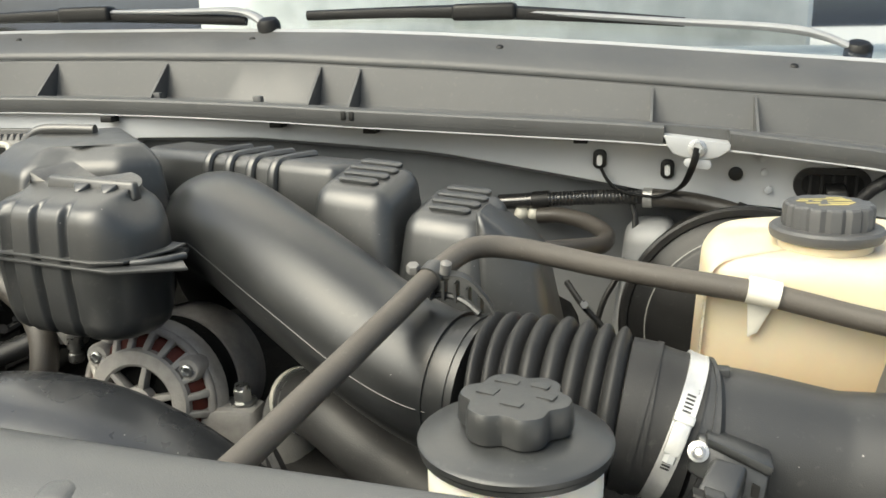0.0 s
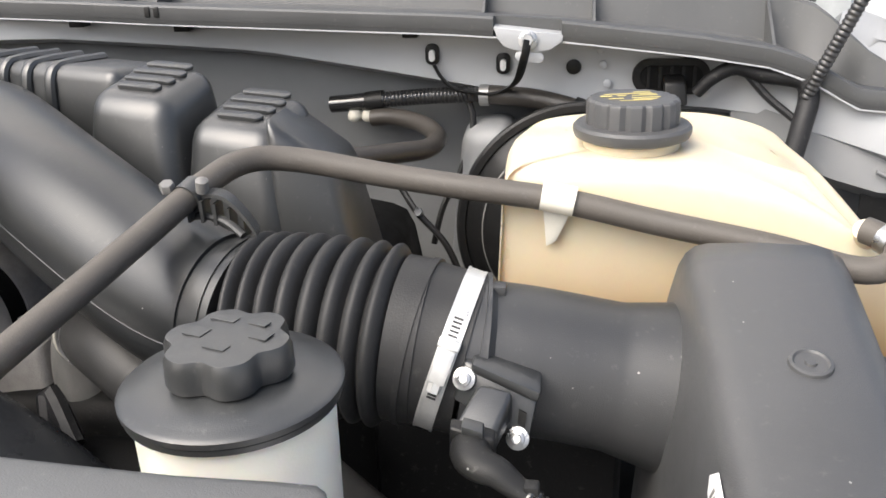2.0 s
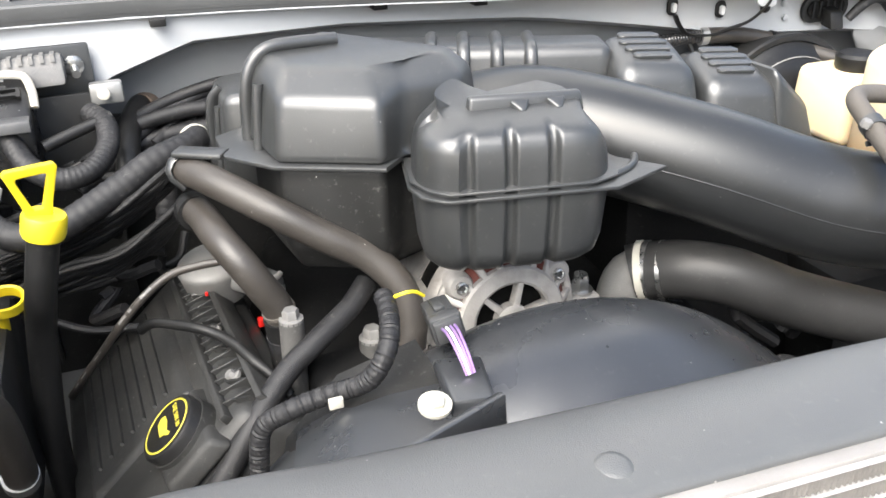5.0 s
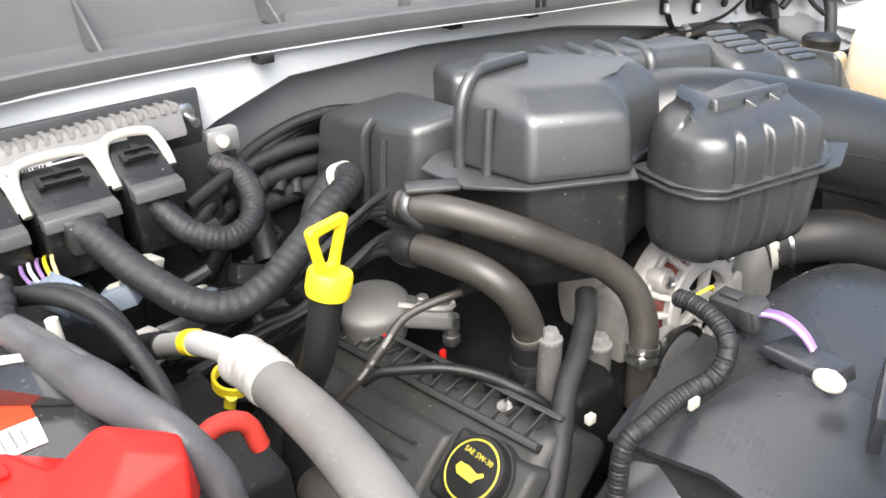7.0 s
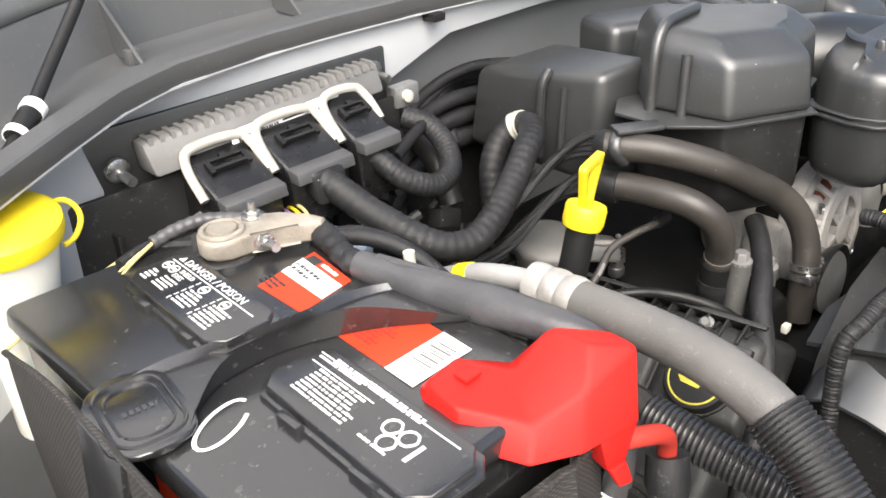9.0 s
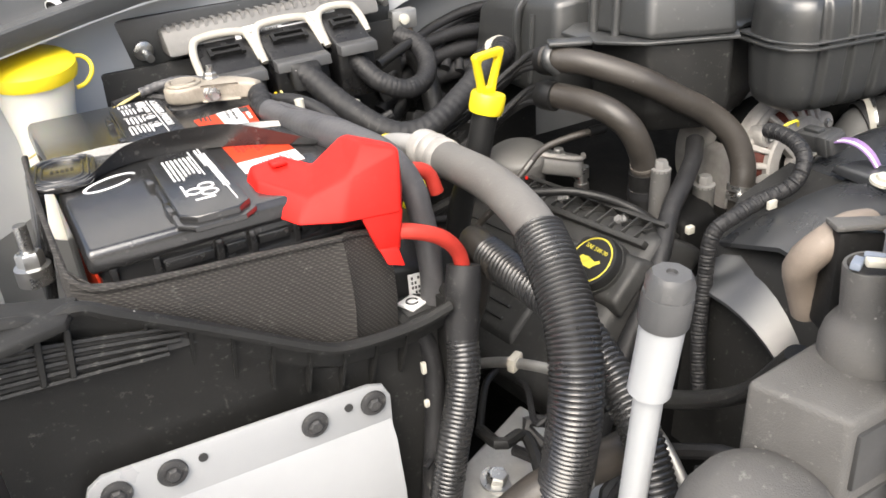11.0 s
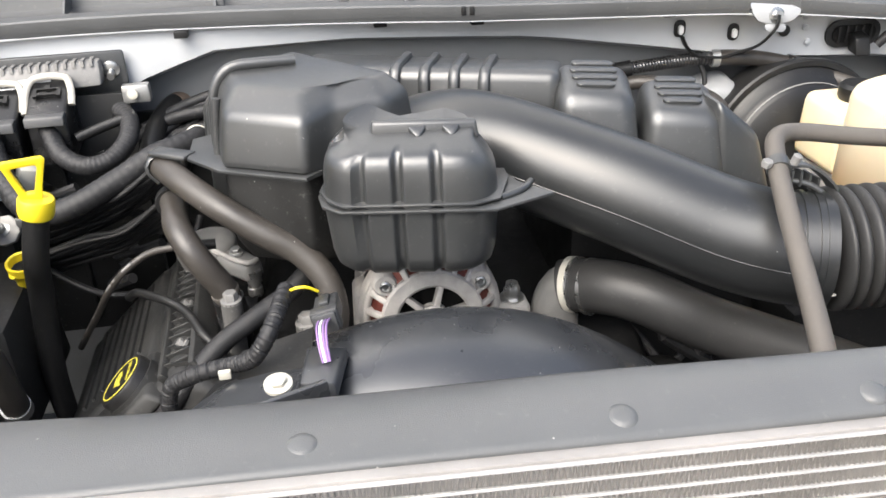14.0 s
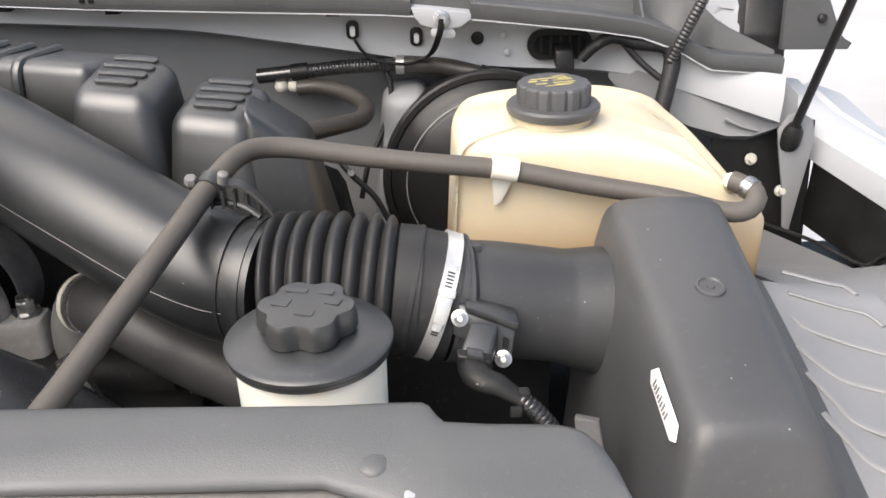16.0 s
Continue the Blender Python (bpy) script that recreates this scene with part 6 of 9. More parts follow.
def dipstick():
    d = thing("transmission_dipstick", (-0.715, 0.75, 1.0), "bright yellow dipstick handle on a black tube", "dipstick")
    top, col = Vector((-0.698, 0.726, 1.286)), Vector((-0.712, 0.728, 1.232))
    way = (top - col).normalized()
    part("tube", tube([col, col - way * 0.05, Vector((-0.735, 0.745, 1.135)), Vector((-0.748, 0.755, 1.04)), Vector((-0.753, 0.77, 0.95))], 0.0120, 16), RUBBER, d, "black dipstick tube")
    m = frame_at(col, (0.97, 0.26, 0), way)
    part("collar", lathe([(0.0150, -0.004), (0.0162, 0.0), (0.0162, 0.012), (0.0150, 0.0145), (0.0060, 0.0150)], col, way, 28), YELLOW, d)
    outer = [(-0.0085, 0.012), (-0.0110, 0.024), (-0.0175, 0.046), (-0.0190, 0.0505), (-0.0165, 0.0535), (0.0165, 0.0535), (0.0190, 0.0505), (0.0175, 0.046), (0.0110, 0.024), (0.0085, 0.012)]
    inner = [(-0.0035, 0.020), (-0.0055, 0.026), (-0.0110, 0.044), (-0.0105, 0.0465), (-0.0080, 0.0470), (0.0080, 0.0470), (0.0105, 0.0465), (0.0110, 0.044), (0.0055, 0.026), (0.0035, 0.020)]
    bm = bmesh.new()
    rings = [[bm.verts.new(m @ Vector((x, y, z))) for x, y in pts] for pts, z in ((outer, -0.0032), (outer, 0.0032), (inner, 0.0032), (inner, -0.0032))]
    for a, b in zip(rings, rings[1:] + rings[:1]):
        for k in range(10):
            bm.faces.new((a[k], a[(k + 1) % 10], b[(k + 1) % 10], b[k]))
    bmesh.ops.recalc_face_normals(bm, faces=bm.faces)
    bmesh.ops.bevel(bm, geom=bm.edges[:], offset=0.0009, segments=2, profile=0.5, affect="EDGES", clamp_overlap=True)
    part("handle", bm, YELLOW, d, "yellow looped handle")
    return d


dipstick()


def oil_dipstick():
    d = thing("oil_dipstick", (-0.750, 0.82, 1.10), "yellow ring handle of the engine oil dipstick", "dipstick")
    c = Vector((-0.763, 0.795, 1.147))
    part("ring", lathe([(0.0128, -0.0045), (0.0148, -0.0052), (0.0158, -0.0045), (0.0164, 0.0045), (0.0156, 0.0055), (0.0142, 0.0052), (0.0132, 0.0042), (0.0128, -0.0045)], c, (0.05, -0.28, 1), 32, False), YELLOW, d)
    part("stem", tube([c + Vector((-0.008, -0.012, -0.004)), c + Vector((-0.006, -0.006, -0.009)), c + Vector((-0.006, 0.0, -0.020)), c + Vector((-0.008, 0.002, -0.036))], 0.0048, 12, 0.004), YELLOW, d)
    return d


oil_dipstick()


def valve_cover():
    v = thing("valve_cover", (-0.66, 0.75, 0.95), "dusty black valve cover with ribs and oil filler cap", "valve cover")
    n = Vector((-0.655, 0.01, 0.755)).normalized()
    o = Vector((-0.653, 0.650, 1.089)) - n * 0.022
    u = (Vector((-0.12, 1, 0)) - n * n.dot(Vector((-0.12, 1, 0)))).normalized()
    w = n.cross(u)
    if w.z < 0:
        w = -w
    P = lambda a, b, c: o + u * a + w * b + n * c
    part("cover", hexa([P(-0.05, -0.15, -0.06), P(0.30, -0.15, -0.06), P(0.30, 0.075, -0.06), P(-0.05, 0.075, -0.06), P(-0.035, -0.135, 0), P(0.28, -0.135, 0), P(0.28, 0.055, 0), P(-0.035, 0.055, 0)], 0.012, 3), VALVE, v)
    part("raised_panel", hexa([P(0.045, -0.11, -0.002), P(0.26, -0.11, -0.002), P(0.26, 0.02, -0.002), P(0.045, 0.02, -0.002), P(0.05, -0.10, 0.006), P(0.255, -0.10, 0.006), P(0.255, 0.012, 0.006), P(0.05, 0.012, 0.006)], 0.003), VALVE, v)
    for i in range(11):
        a = -0.02 + 0.029 * i
        part("web", hexa([P(a, 0.052, -0.03), P(a + 0.003, 0.052, -0.03), P(a + 0.003, 0.066, -0.03), P(a, 0.066, -0.03), P(a, 0.05, 0.004), P(a + 0.003, 0.05, 0.004), P(a + 0.003, 0.060, -0.006), P(a, 0.060, -0.006)], 0), VALVE, v)
    for i in range(16):
        a = -0.015 + 0.0175 * i
        part("edge_web", hexa([P(a, 0.042, -0.004), P(a + 0.0026, 0.042, -0.004), P(a + 0.0026, 0.064, -0.022), P(a, 0.064, -0.022), P(a, 0.042, 0.0055), P(a + 0.0026, 0.042, 0.0055), P(a + 0.0026, 0.064, -0.004), P(a, 0.064, -0.004)], 0.0006, 1), VALVE, v)
    for i in range(7):
        b = -0.09 + 0.014 * i
        part("fin", hexa([P(0.07, b, 0.004), P(0.24, b, 0.004), P(0.24, b + 0.003, 0.004), P(0.07, b + 0.003, 0.004), P(0.072, b, 0.009), P(0.238, b, 0.009), P(0.238, b + 0.003, 0.009), P(0.072, b + 0.003, 0.009)], 0), VALVE, v)
    up = (Vector((0.6, 0.5, 0.6)) - n * n.dot(Vector((0.6, 0.5, 0.6)))).normalized()
    part("rail", hexa([P(-0.03, 0.034, -0.002), P(0.275, 0.034, -0.002), P(0.275, 0.042, -0.002), P(-0.03, 0.042, -0.002), P(-0.03, 0.035, 0.007), P(0.275, 0.035, 0.007), P(0.275, 0.041, 0.007), P(-0.03, 0.041, 0.007)], 0.0015), VALVE, v)
    part("edge_rail", hexa([P(-0.03, 0.064, -0.032), P(0.275, 0.064, -0.032), P(0.275, 0.070, -0.032), P(-0.03, 0.070, -0.032), P(-0.03, 0.064, -0.004), P(0.275, 0.064, -0.004), P(0.275, 0.069, -0.006), P(-0.03, 0.069, -0.006)], 0.001), VALVE, v)
    for a in (0.02, 0.105, 0.19):
        part("bolt", hexbolt(P(a, 0.054, -0.004), n, 0.0045, 0.006, 0.007), MODULE, v, "dull flange bolt")
    part("neck_wedge", hexa([P(-0.045, -0.034, -0.01), P(0.052, -0.034, -0.01), P(0.052, 0.030, -0.01), P(-0.045, 0.030, -0.01), P(-0.040, -0.026, 0.008), P(0.036, -0.028, 0.010), P(0.036, 0.024, 0.010), P(-0.040, 0.022, 0.008)], 0.005, 3), VALVE, v, "raised wedge under the filler neck")
    part("neck", lathe([(0.032, -0.01), (0.030, 0.012)], o, n, 28), VALVE, v)
    cap = part("filler_cap", lathe([(0.0305, -0.004), (0.0300, 0.006), (0.0285, 0.009), (0.0285, 0.019), (0.0270, 0.0215), (0.0245, 0.022)], o, n, 36), RUBBER, v, "black oil filler cap with yellow marks")
    m = frame_at(o + n * 0.0222, up.cross(n), up) @ Matrix.Rotation(radians(-30), 4, 'Z')
    part("ring_mark", tube([m @ Vector((0.0232 * math.cos(t), 0.0232 * math.sin(t), 0)) for t in [2 * math.pi * i / 36 for i in range(37)]], 0.0009, 6, 0.003, flat=0.5), CAPPRINT, cap, "yellow ring")
    part("lettering", words("SAE 5W-30", 0.0062, m @ Matrix.Translation((-0.0155, 0.0095, 0.0002))), CAPPRINT, cap, "yellow printed oil grade")
    can = [(-0.014, -0.004), (-0.010, -0.008), (0.006, -0.008), (0.008, -0.004), (0.013, 0.001), (0.011, 0.003), (0.006, 0.0), (-0.004, 0.002), (-0.008, 0.001), (-0.012, 0.001)]
    part("oil_can_mark", prism(can, 0.0004, m), CAPPRINT, cap, "yellow oil can symbol")
    return v


valve_cover()

h = simple_hose("vent_pipe", [(-0.662, 0.775, 1.106), (-0.651, 0.765, 1.116), (-0.637, 0.752, 1.119), (-0.616, 0.732, 1.121), (-0.600, 0.718, 1.118), (-0.588, 0.700, 1.115), (-0.578, 0.680, 1.110), (-0.566, 0.668, 1.100), (-0.555, 0.655, 1.085)], 0.0046, RUBBER, "thin black vent pipe over the valve cover", "pipe")
h = simple_hose("vacuum_line", [(-0.735, 0.812, 1.030), (-0.715, 0.795, 1.062), (-0.698, 0.780, 1.088), (-0.676, 0.758, 1.124), (-0.655, 0.752, 1.148), (-0.630, 0.756, 1.163), (-0.605, 0.750, 1.170), (-0.580, 0.742, 1.174), (-0.560, 0.745, 1.172)], 0.0036, HOSE, "thin dark grey line with pale scuffs", "pipe")
part("joint", rod((-0.582, 0.743, 1.1735), (-0.560, 0.745, 1.172), 0.0055), RUBBER, h)
way = smooth_path([(-0.735, 0.812, 1.030), (-0.715, 0.795, 1.062), (-0.698, 0.780, 1.088), (-0.676, 0.758, 1.124), (-0.655, 0.752, 1.148), (-0.630, 0.756, 1.163), (-0.605, 0.750, 1.170)], 0.004)
rnd = random.Random(4)
for i in range(5, len(way) - 12, 5):
    k = i + rnd.randint(-2, 2)
    part("scuff", tube([q + Vector((-0.0008, -0.0018, 0.0016)) for q in way[k:k + rnd.randint(2, 4)]], 0.0018, 6, 0.003), SCUFF_GLINT, h, "pale scuff")

h = simple_hose("engine_harness", [(-0.475, 0.70, 1.15), (-0.495, 0.682, 1.14), (-0.53, 0.66, 1.128), (-0.560, 0.644, 1.114), (-0.595, 0.618, 1.088), (-0.625, 0.602, 1.055), (-0.66, 0.592, 1.015), (-0.70, 0.58, 0.94)], 0.0095, TAPE, "black taped wiring harness across the engine front", "harness", pname="wrapped_run")
part("clip_tag", box(-0.655, -0.643, 0.578, 0.582, 1.035, 1.050, 0.002), CLIP, h, "pale nylon clip")
part("clip_tag", box(-0.560, -0.552, 0.618, 0.624, 1.098, 1.106, 0.001), CLIP, h, "pale nylon clip")
h = simple_hose("sensor_harness", [(-0.488, 0.600, 1.192), (-0.490, 0.584, 1.194), (-0.495, 0.562, 1.192), (-0.502, 0.546, 1.184), (-0.512, 0.542, 1.170), (-0.522, 0.546, 1.160), (-0.545, 0.554, 1.152), (-0.572, 0.556, 1.145), (-0.590, 0.562, 1.130), (-0.597, 0.56, 1.09), (-0.61, 0.55, 1.04), (-0.625, 0.53, 0.98)], ribbed(0.0074, 0.0036, 0.0009), TAPE, "black ribbed conduit looping over the fan shroud", "harness", 0.0015, 12, "ribbed_run")
part("clip_tag", box(-0.546, -0.536, 0.541, 0.545, 1.148, 1.156, 0.001), CLIP, h, "pale nylon clip")


def shroud_plug():
    p = thing("sensor_plug", (-0.46, 0.53, 1.18), "black connector with purple and white wires on the shroud", "connector")
    m = frame_at((-0.455, 0.566, 1.183), (-0.10, -0.99, 0.10), (0.9, -0.1, 0.2))

    def b(x0, x1, y0, y1, z0, z1, r=0.002):
        bm = box(x0, x1, y0, y1, z0, z1, r)
        bmesh.ops.transform(bm, matrix=m, verts=bm.verts)
        return bm

    part("housing", b(-0.022, 0.020, -0.010, 0.010, -0.008, 0.009), MAFTUBE, p)
    part("collar", b(0.004, 0.016, -0.0115, 0.0115, -0.0095, 0.0105), MAFTUBE, p)
    part("latch", b(-0.016, 0.002, -0.004, 0.004, 0.008, 0.012, 0.001), PLASTIC, p)
    for i, mt in enumerate((PURPLE, LABEL, PURPLE, PURPLE)):
        y = -0.0045 + 0.003 * i
        part("wire", tube([m @ Vector((0.018, y, 0.004)), m @ Vector((0.032, y * 0.9, 0.007)), m @ Vector((0.044, y * 0.8, 0.005)), m @ Vector((0.054, y * 0.7, -0.002)), m @ Vector((0.060, y * 0.6, -0.012))], 0.0010, 8, 0.004), mt, p, "purple and white wire")
    part("yellow_wire", tube([(-0.487, 0.590, 1.194), (-0.479, 0.584, 1.2005), (-0.470, 0.583, 1.2010), (-0.461, 0.588, 1.193)], 0.0013, 8, 0.004), YELLOW, p, "short yellow wire")
    return p


shroud_plug()


def engine_fittings():
    e = thing("coolant_outlet", (-0.60, 0.78, 1.05), "dull aluminium outlet housing among the hoses", "engine part")
    part("dome", lathe([(0.030, -0.030), (0.034, -0.004), (0.035, 0.002), (0.034, 0.006), (0.030, 0.009), (0.018, 0.012), (0.004, 0.0125)], (-0.588, 0.862, 1.112), (-0.12, -0.12, 1), 32), MODULE, e, "round dull cap")
    part("arm", hexa([(-0.580, 0.832, 1.096), (-0.540, 0.800, 1.090), (-0.522, 0.822, 1.090), (-0.562, 0.868, 1.096), (-0.580, 0.834, 1.118), (-0.542, 0.803, 1.112), (-0.525, 0.823, 1.112), (-0.563, 0.865, 1.120)], 0.007, 3), MODULE, e)
    part("arm_lip", tube([(-0.578, 0.836, 1.121), (-0.552, 0.814, 1.116), (-0.537, 0.808, 1.114), (-0.530, 0.816, 1.114)], 0.0030, 8), PALEALU, e)
    part("pipe_stub", lathe([(0.0070, 0.0), (0.0085, 0.002), (0.0085, 0.010), (0.0070, 0.011), (0.0070, 0.016), (0.0090, 0.017), (0.0090, 0.030)], (-0.536, 0.811, 1.072), (0.0, 0.05, 1), 20), STEEL, e, "bright pipe stub")
    part("red_clip", box(-0.559, -0.553, 0.798, 0.803, 1.069, 1.079, 0.0015), RED, e, "small red clip")
    part("red_clip", box(-0.6015, -0.5985, 0.8275, 0.8305, 1.098, 1.102, 0.0008), RED, e, "small red clip")
    part("bolt", hexbolt((-0.553, 0.832, 1.117), (0, -0.1, 1), 0.006, 0.006, 0.008), DULLSTEEL, e)
    t = thing("tensioner_bracket", (-0.49, 0.63, 1.0), "dull cast bracket with bolts in front of the hoses", "engine part")
    part("pillar", rod((-0.480, 0.680, 1.02), (-0.478, 0.680, 1.108), 0.0115), DUSTBOX, t)
    part("bolt", hexbolt((-0.478, 0.680, 1.108), (0, 0, 1), 0.008, 0.010, 0.0115), MODULE, t)
    part("pillar", rod((-0.548, 0.675, 1.05), (-0.545, 0.675, 1.145), 0.010), DUSTBOX, t)
    part("bolt", hexbolt((-0.545, 0.675, 1.145), (0, 0, 1), 0.007, 0.009, 0.010), MODULE, t)
    part("body", hexa([(-0.55, 0.64, 1.0), (-0.47, 0.64, 1.0), (-0.46, 0.70, 1.0), (-0.55, 0.70, 1.0), (-0.535, 0.65, 1.09), (-0.485, 0.65, 1.09), (-0.475, 0.69, 1.10), (-0.535, 0.69, 1.10)], 0.008), DARK, t)
    b = thing("drive_belt", (-0.43, 0.63, 1.0), "black ribbed drive belt round a pulley", "belt")
    part("pulley", lathe([(0.030, 0), (0.033, 0.002), (0.030, 0.012), (0.033, 0.022), (0.030, 0.024)], (-0.415, 0.660, 1.075), (0, -1, 0.1), 28), DULLSTEEL, b)
    part("belt_run", tube([(-0.452, 0.645, 0.95), (-0.447, 0.645, 1.07), (-0.437, 0.645, 1.100), (-0.415, 0.645, 1.111), (-0.395, 0.645, 1.10), (-0.383, 0.645, 1.06), (-0.38, 0.645, 0.95)], 0.011, 8, 0.008, flat=0.3), RUBBER, b)
    return e


engine_fittings()


# ---- control module ----
def control_module():
    e = thing("engine_control_module", (-0.82, 0.98, 1.2), "finned grey aluminium control module with three black connectors", "control module")
    part("case", hexa([(-0.930, 0.973, 1.272), (-0.690, 0.978, 1.278), (-0.690, 1.004, 1.278), (-0.930, 1.004, 1.272), (-0.932, 0.985, 1.2985), (-0.690, 0.988, 1.306), (-0.690, 1.004, 1.306), (-0.932, 1.004, 1.2985)], 0.004), MODULE, e)
    for i in range(24):
        x = -0.926 + 0.0098 * i
        z = 1.298 + 0.03 * (x + 0.955)
        part("cooling_fin", hexa([(x, 0.9835, z - 0.005), (x + 0.0040, 0.9835, z - 0.005), (x + 0.0040, 0.99, z - 0.005), (x, 0.99, z - 0.005), (x, 0.9845, z + 0.0022), (x + 0.0040, 0.9845, z + 0.0022), (x + 0.0040, 1.0, z + 0.0022), (x, 1.0, z + 0.0022)], 0), MODULE, e)
    part("back_bracket", box(-0.975, -0.665, 1.004, 1.010, 1.245, 1.312, 0.004), PLASTIC, e)
    part("label", hexa([(-0.86, 0.9725, 1.274), (-0.745, 0.975, 1.2775), (-0.745, 0.976, 1.2775), (-0.86, 0.9735, 1.274), (-0.86, 0.9770, 1.289), (-0.745, 0.9795, 1.2925), (-0.745, 0.981, 1.2925), (-0.86, 0.9785, 1.289)], 0), LABEL, e, "white printed label")
    mm = frame_at((-0.858, 0.9722, 1.2750), (1, 0.02, 0.03), (0, 0.3, 1))
    part("label_print", bars([(0.004 + 0.0026 * i, 0.003, 0.0014 if i % 3 else 0.0020, 0.006) for i in range(16)] + [(0.05, 0.004, 0.03, 0.0015), (0.05, 0.008, 0.022, 0.0015), (0.088, 0.004, 0.016, 0.004)], mm), INK, e, "dark bar print", kind="stuff")
    for p in ((-0.950, 0.993, 1.279), (-0.682, 1.000, 1.290)):
        b = part("stud", rod((p[0], p[1] + 0.01, p[2]), (p[0] + 0.002, p[1] - 0.016, p[2] - 0.004), 0.0042, 10), STEEL, e, "threaded stud with washer")
        part("washer", lathe([(0.010, 0), (0.010, 0.004), (0.006, 0.006)], (p[0], p[1] + 0.006, p[2] + 0.001), (0.05, -1, -0.1), 18), STEEL, b)
    for x0, x1, z in ((-0.908, -0.846, 1.286), (-0.841, -0.776, 1.289), (-0.770, -0.722, 1.293)):
        c = part("connector", hexa([(x0 + 0.002, 0.925, 1.205), (x1 - 0.002, 0.925, 1.205), (x1 - 0.002, 0.985, 1.215), (x0 + 0.002, 0.985, 1.215), (x0 + 0.002, 0.930, z - 0.030), (x1 - 0.002, 0.930, z - 0.030), (x1 - 0.002, 0.984, z - 0.002), (x0 + 0.002, 0.984, z - 0.002)], 0.004), PLUGBLACK, e, "black wiring connector")
        part("lever", tube([(x0 - 0.001, 0.944, z - 0.032), (x0 - 0.001, 0.962, z - 0.014), (x0 + 0.003, 0.973, z - 0.004), (x0 + 0.010, 0.9755, z + 0.0005), ((x0 + x1) / 2, 0.976, z + 0.002), (x1 - 0.010, 0.9755, z + 0.0005), (x1 - 0.003, 0.973, z - 0.002), (x1 + 0.001, 0.962, z - 0.014), (x1 + 0.001, 0.950, z - 0.027)], 0.0042, 10, 0.004, flat=0.8), LEVER, c, "off-white locking lever")
        xm = (x0 + x1) / 2
        w = (x1 - x0)
        mk = frame_at((xm, 0.957, z - 0.0142), (1, 0, 0), (0, 0.054, 0.028))
        part("catch", bars([(-w * 0.28, -0.004, w * 0.56, 0.003), (-w * 0.28, 0.005, w * 0.56, 0.002), (-w * 0.30, -0.006, 0.004, 0.012), (w * 0.24, -0.006, 0.004, 0.012), (-w * 0.05, 0.006, 0.006, 0.005)], mk, 0.004), RUBBER, c, "moulded catch")
        part("shelf", hexa([(x0 + 0.003, 0.918, z - 0.040), (x1 - 0.003, 0.918, z - 0.040), (x1 - 0.003, 0.932, z - 0.040), (x0 + 0.003, 0.932, z - 0.040), (x0 + 0.003, 0.920, z - 0.030), (x1 - 0.003, 0.920, z - 0.030), (x1 - 0.003, 0.934, z - 0.028), (x0 + 0.003, 0.934, z - 0.028)], 0.001), AIRBOX, c)
    part("stay", box(-0.672, -0.640, 0.985, 1.0, 1.252, 1.274, 0.003), DULLSTEEL, e, "small steel stay with a pale screw")
    part("stay_screw", lathe([(0.006, 0), (0.006, 0.004), (0.002, 0.005)], (-0.659, 0.984, 1.264), (0, -1, 0.1), 16), CLIP, e)
    return e


control_module()

# added panel that keeps the well under the module dark
p = thing("splash_panel", (-0.85, 0.993, 0.95), "black plastic panel added to darken the gap below the module", "panel")
part("sheet", box(-1.005, -0.665, 0.988, 0.994, 0.95, 1.266, 0.002), DUSTY, p)
for x in (-0.97, -0.90, -0.83, -0.76):
    part("stiffener", box(x, x + 0.004, 0.978, 0.989, 0.97, 1.235, 0.001), DUSTY, p)
part("pale_rod", rod((-0.965, 0.955, 1.226), (-0.905, 0.962, 1.236), 0.0032, 10), MODULE, p, "dull metal rod")

h = simple_hose("main_harness", [(-0.812, 0.925, 1.245), (-0.805, 0.915, 1.238), (-0.790, 0.880, 1.216), (-0.763, 0.843, 1.192), (-0.735, 0.830, 1.186), (-0.703, 0.832, 1.194), (-0.66, 0.846, 1.212), (-0.625, 0.860, 1.228), (-0.602, 0.872, 1.232), (-0.584, 0.889, 1.233), (-0.583, 0.906, 1.229), (-0.596, 0.917, 1.216), (-0.612, 0.915, 1.19), (-0.62, 0.905, 1.15)], ribbed(0.0132, 0.0085, 0.0006), TAPE, "thick taped conduit from the control module", "harness", 0.002, 14, "ribbed_run")
part("boot", hexa([(-0.826, 0.912, 1.228), (-0.793, 0.908, 1.226), (-0.793, 0.935, 1.238), (-0.826, 0.938, 1.240), (-0.826, 0.918, 1.256), (-0.793, 0.914, 1.254), (-0.793, 0.938, 1.262), (-0.826, 0.942, 1.264)], 0.004), RUBBER, h)
part("band", tube([(-0.5825, 0.900, 1.2315), (-0.5828, 0.905, 1.2295), (-0.585, 0.910, 1.2265)], 0.0145, 18, 0.003), CLIP, h, "white band")
h = simple_hose("loop_harness", [(-0.752, 0.945, 1.252), (-0.745, 0.928, 1.240), (-0.732, 0.908, 1.222), (-0.708, 0.898, 1.211), (-0.682, 0.904, 1.213), (-0.664, 0.925, 1.226), (-0.662, 0.95, 1.242), (-0.675, 0.972, 1.25)], ribbed(0.0110, 0.0050, 0.0005), TAPE, "ribbed conduit looping beside the control module", "harness", 0.0014, 12, "ribbed_run")
part("boot", hexa([(-0.765, 0.930, 1.235), (-0.738, 0.926, 1.233), (-0.738, 0.955, 1.250), (-0.765, 0.958, 1.252), (-0.765, 0.936, 1.262), (-0.738, 0.932, 1.260), (-0.738, 0.957, 1.272), (-0.765, 0.960, 1.274)], 0.004), RUBBER, h)
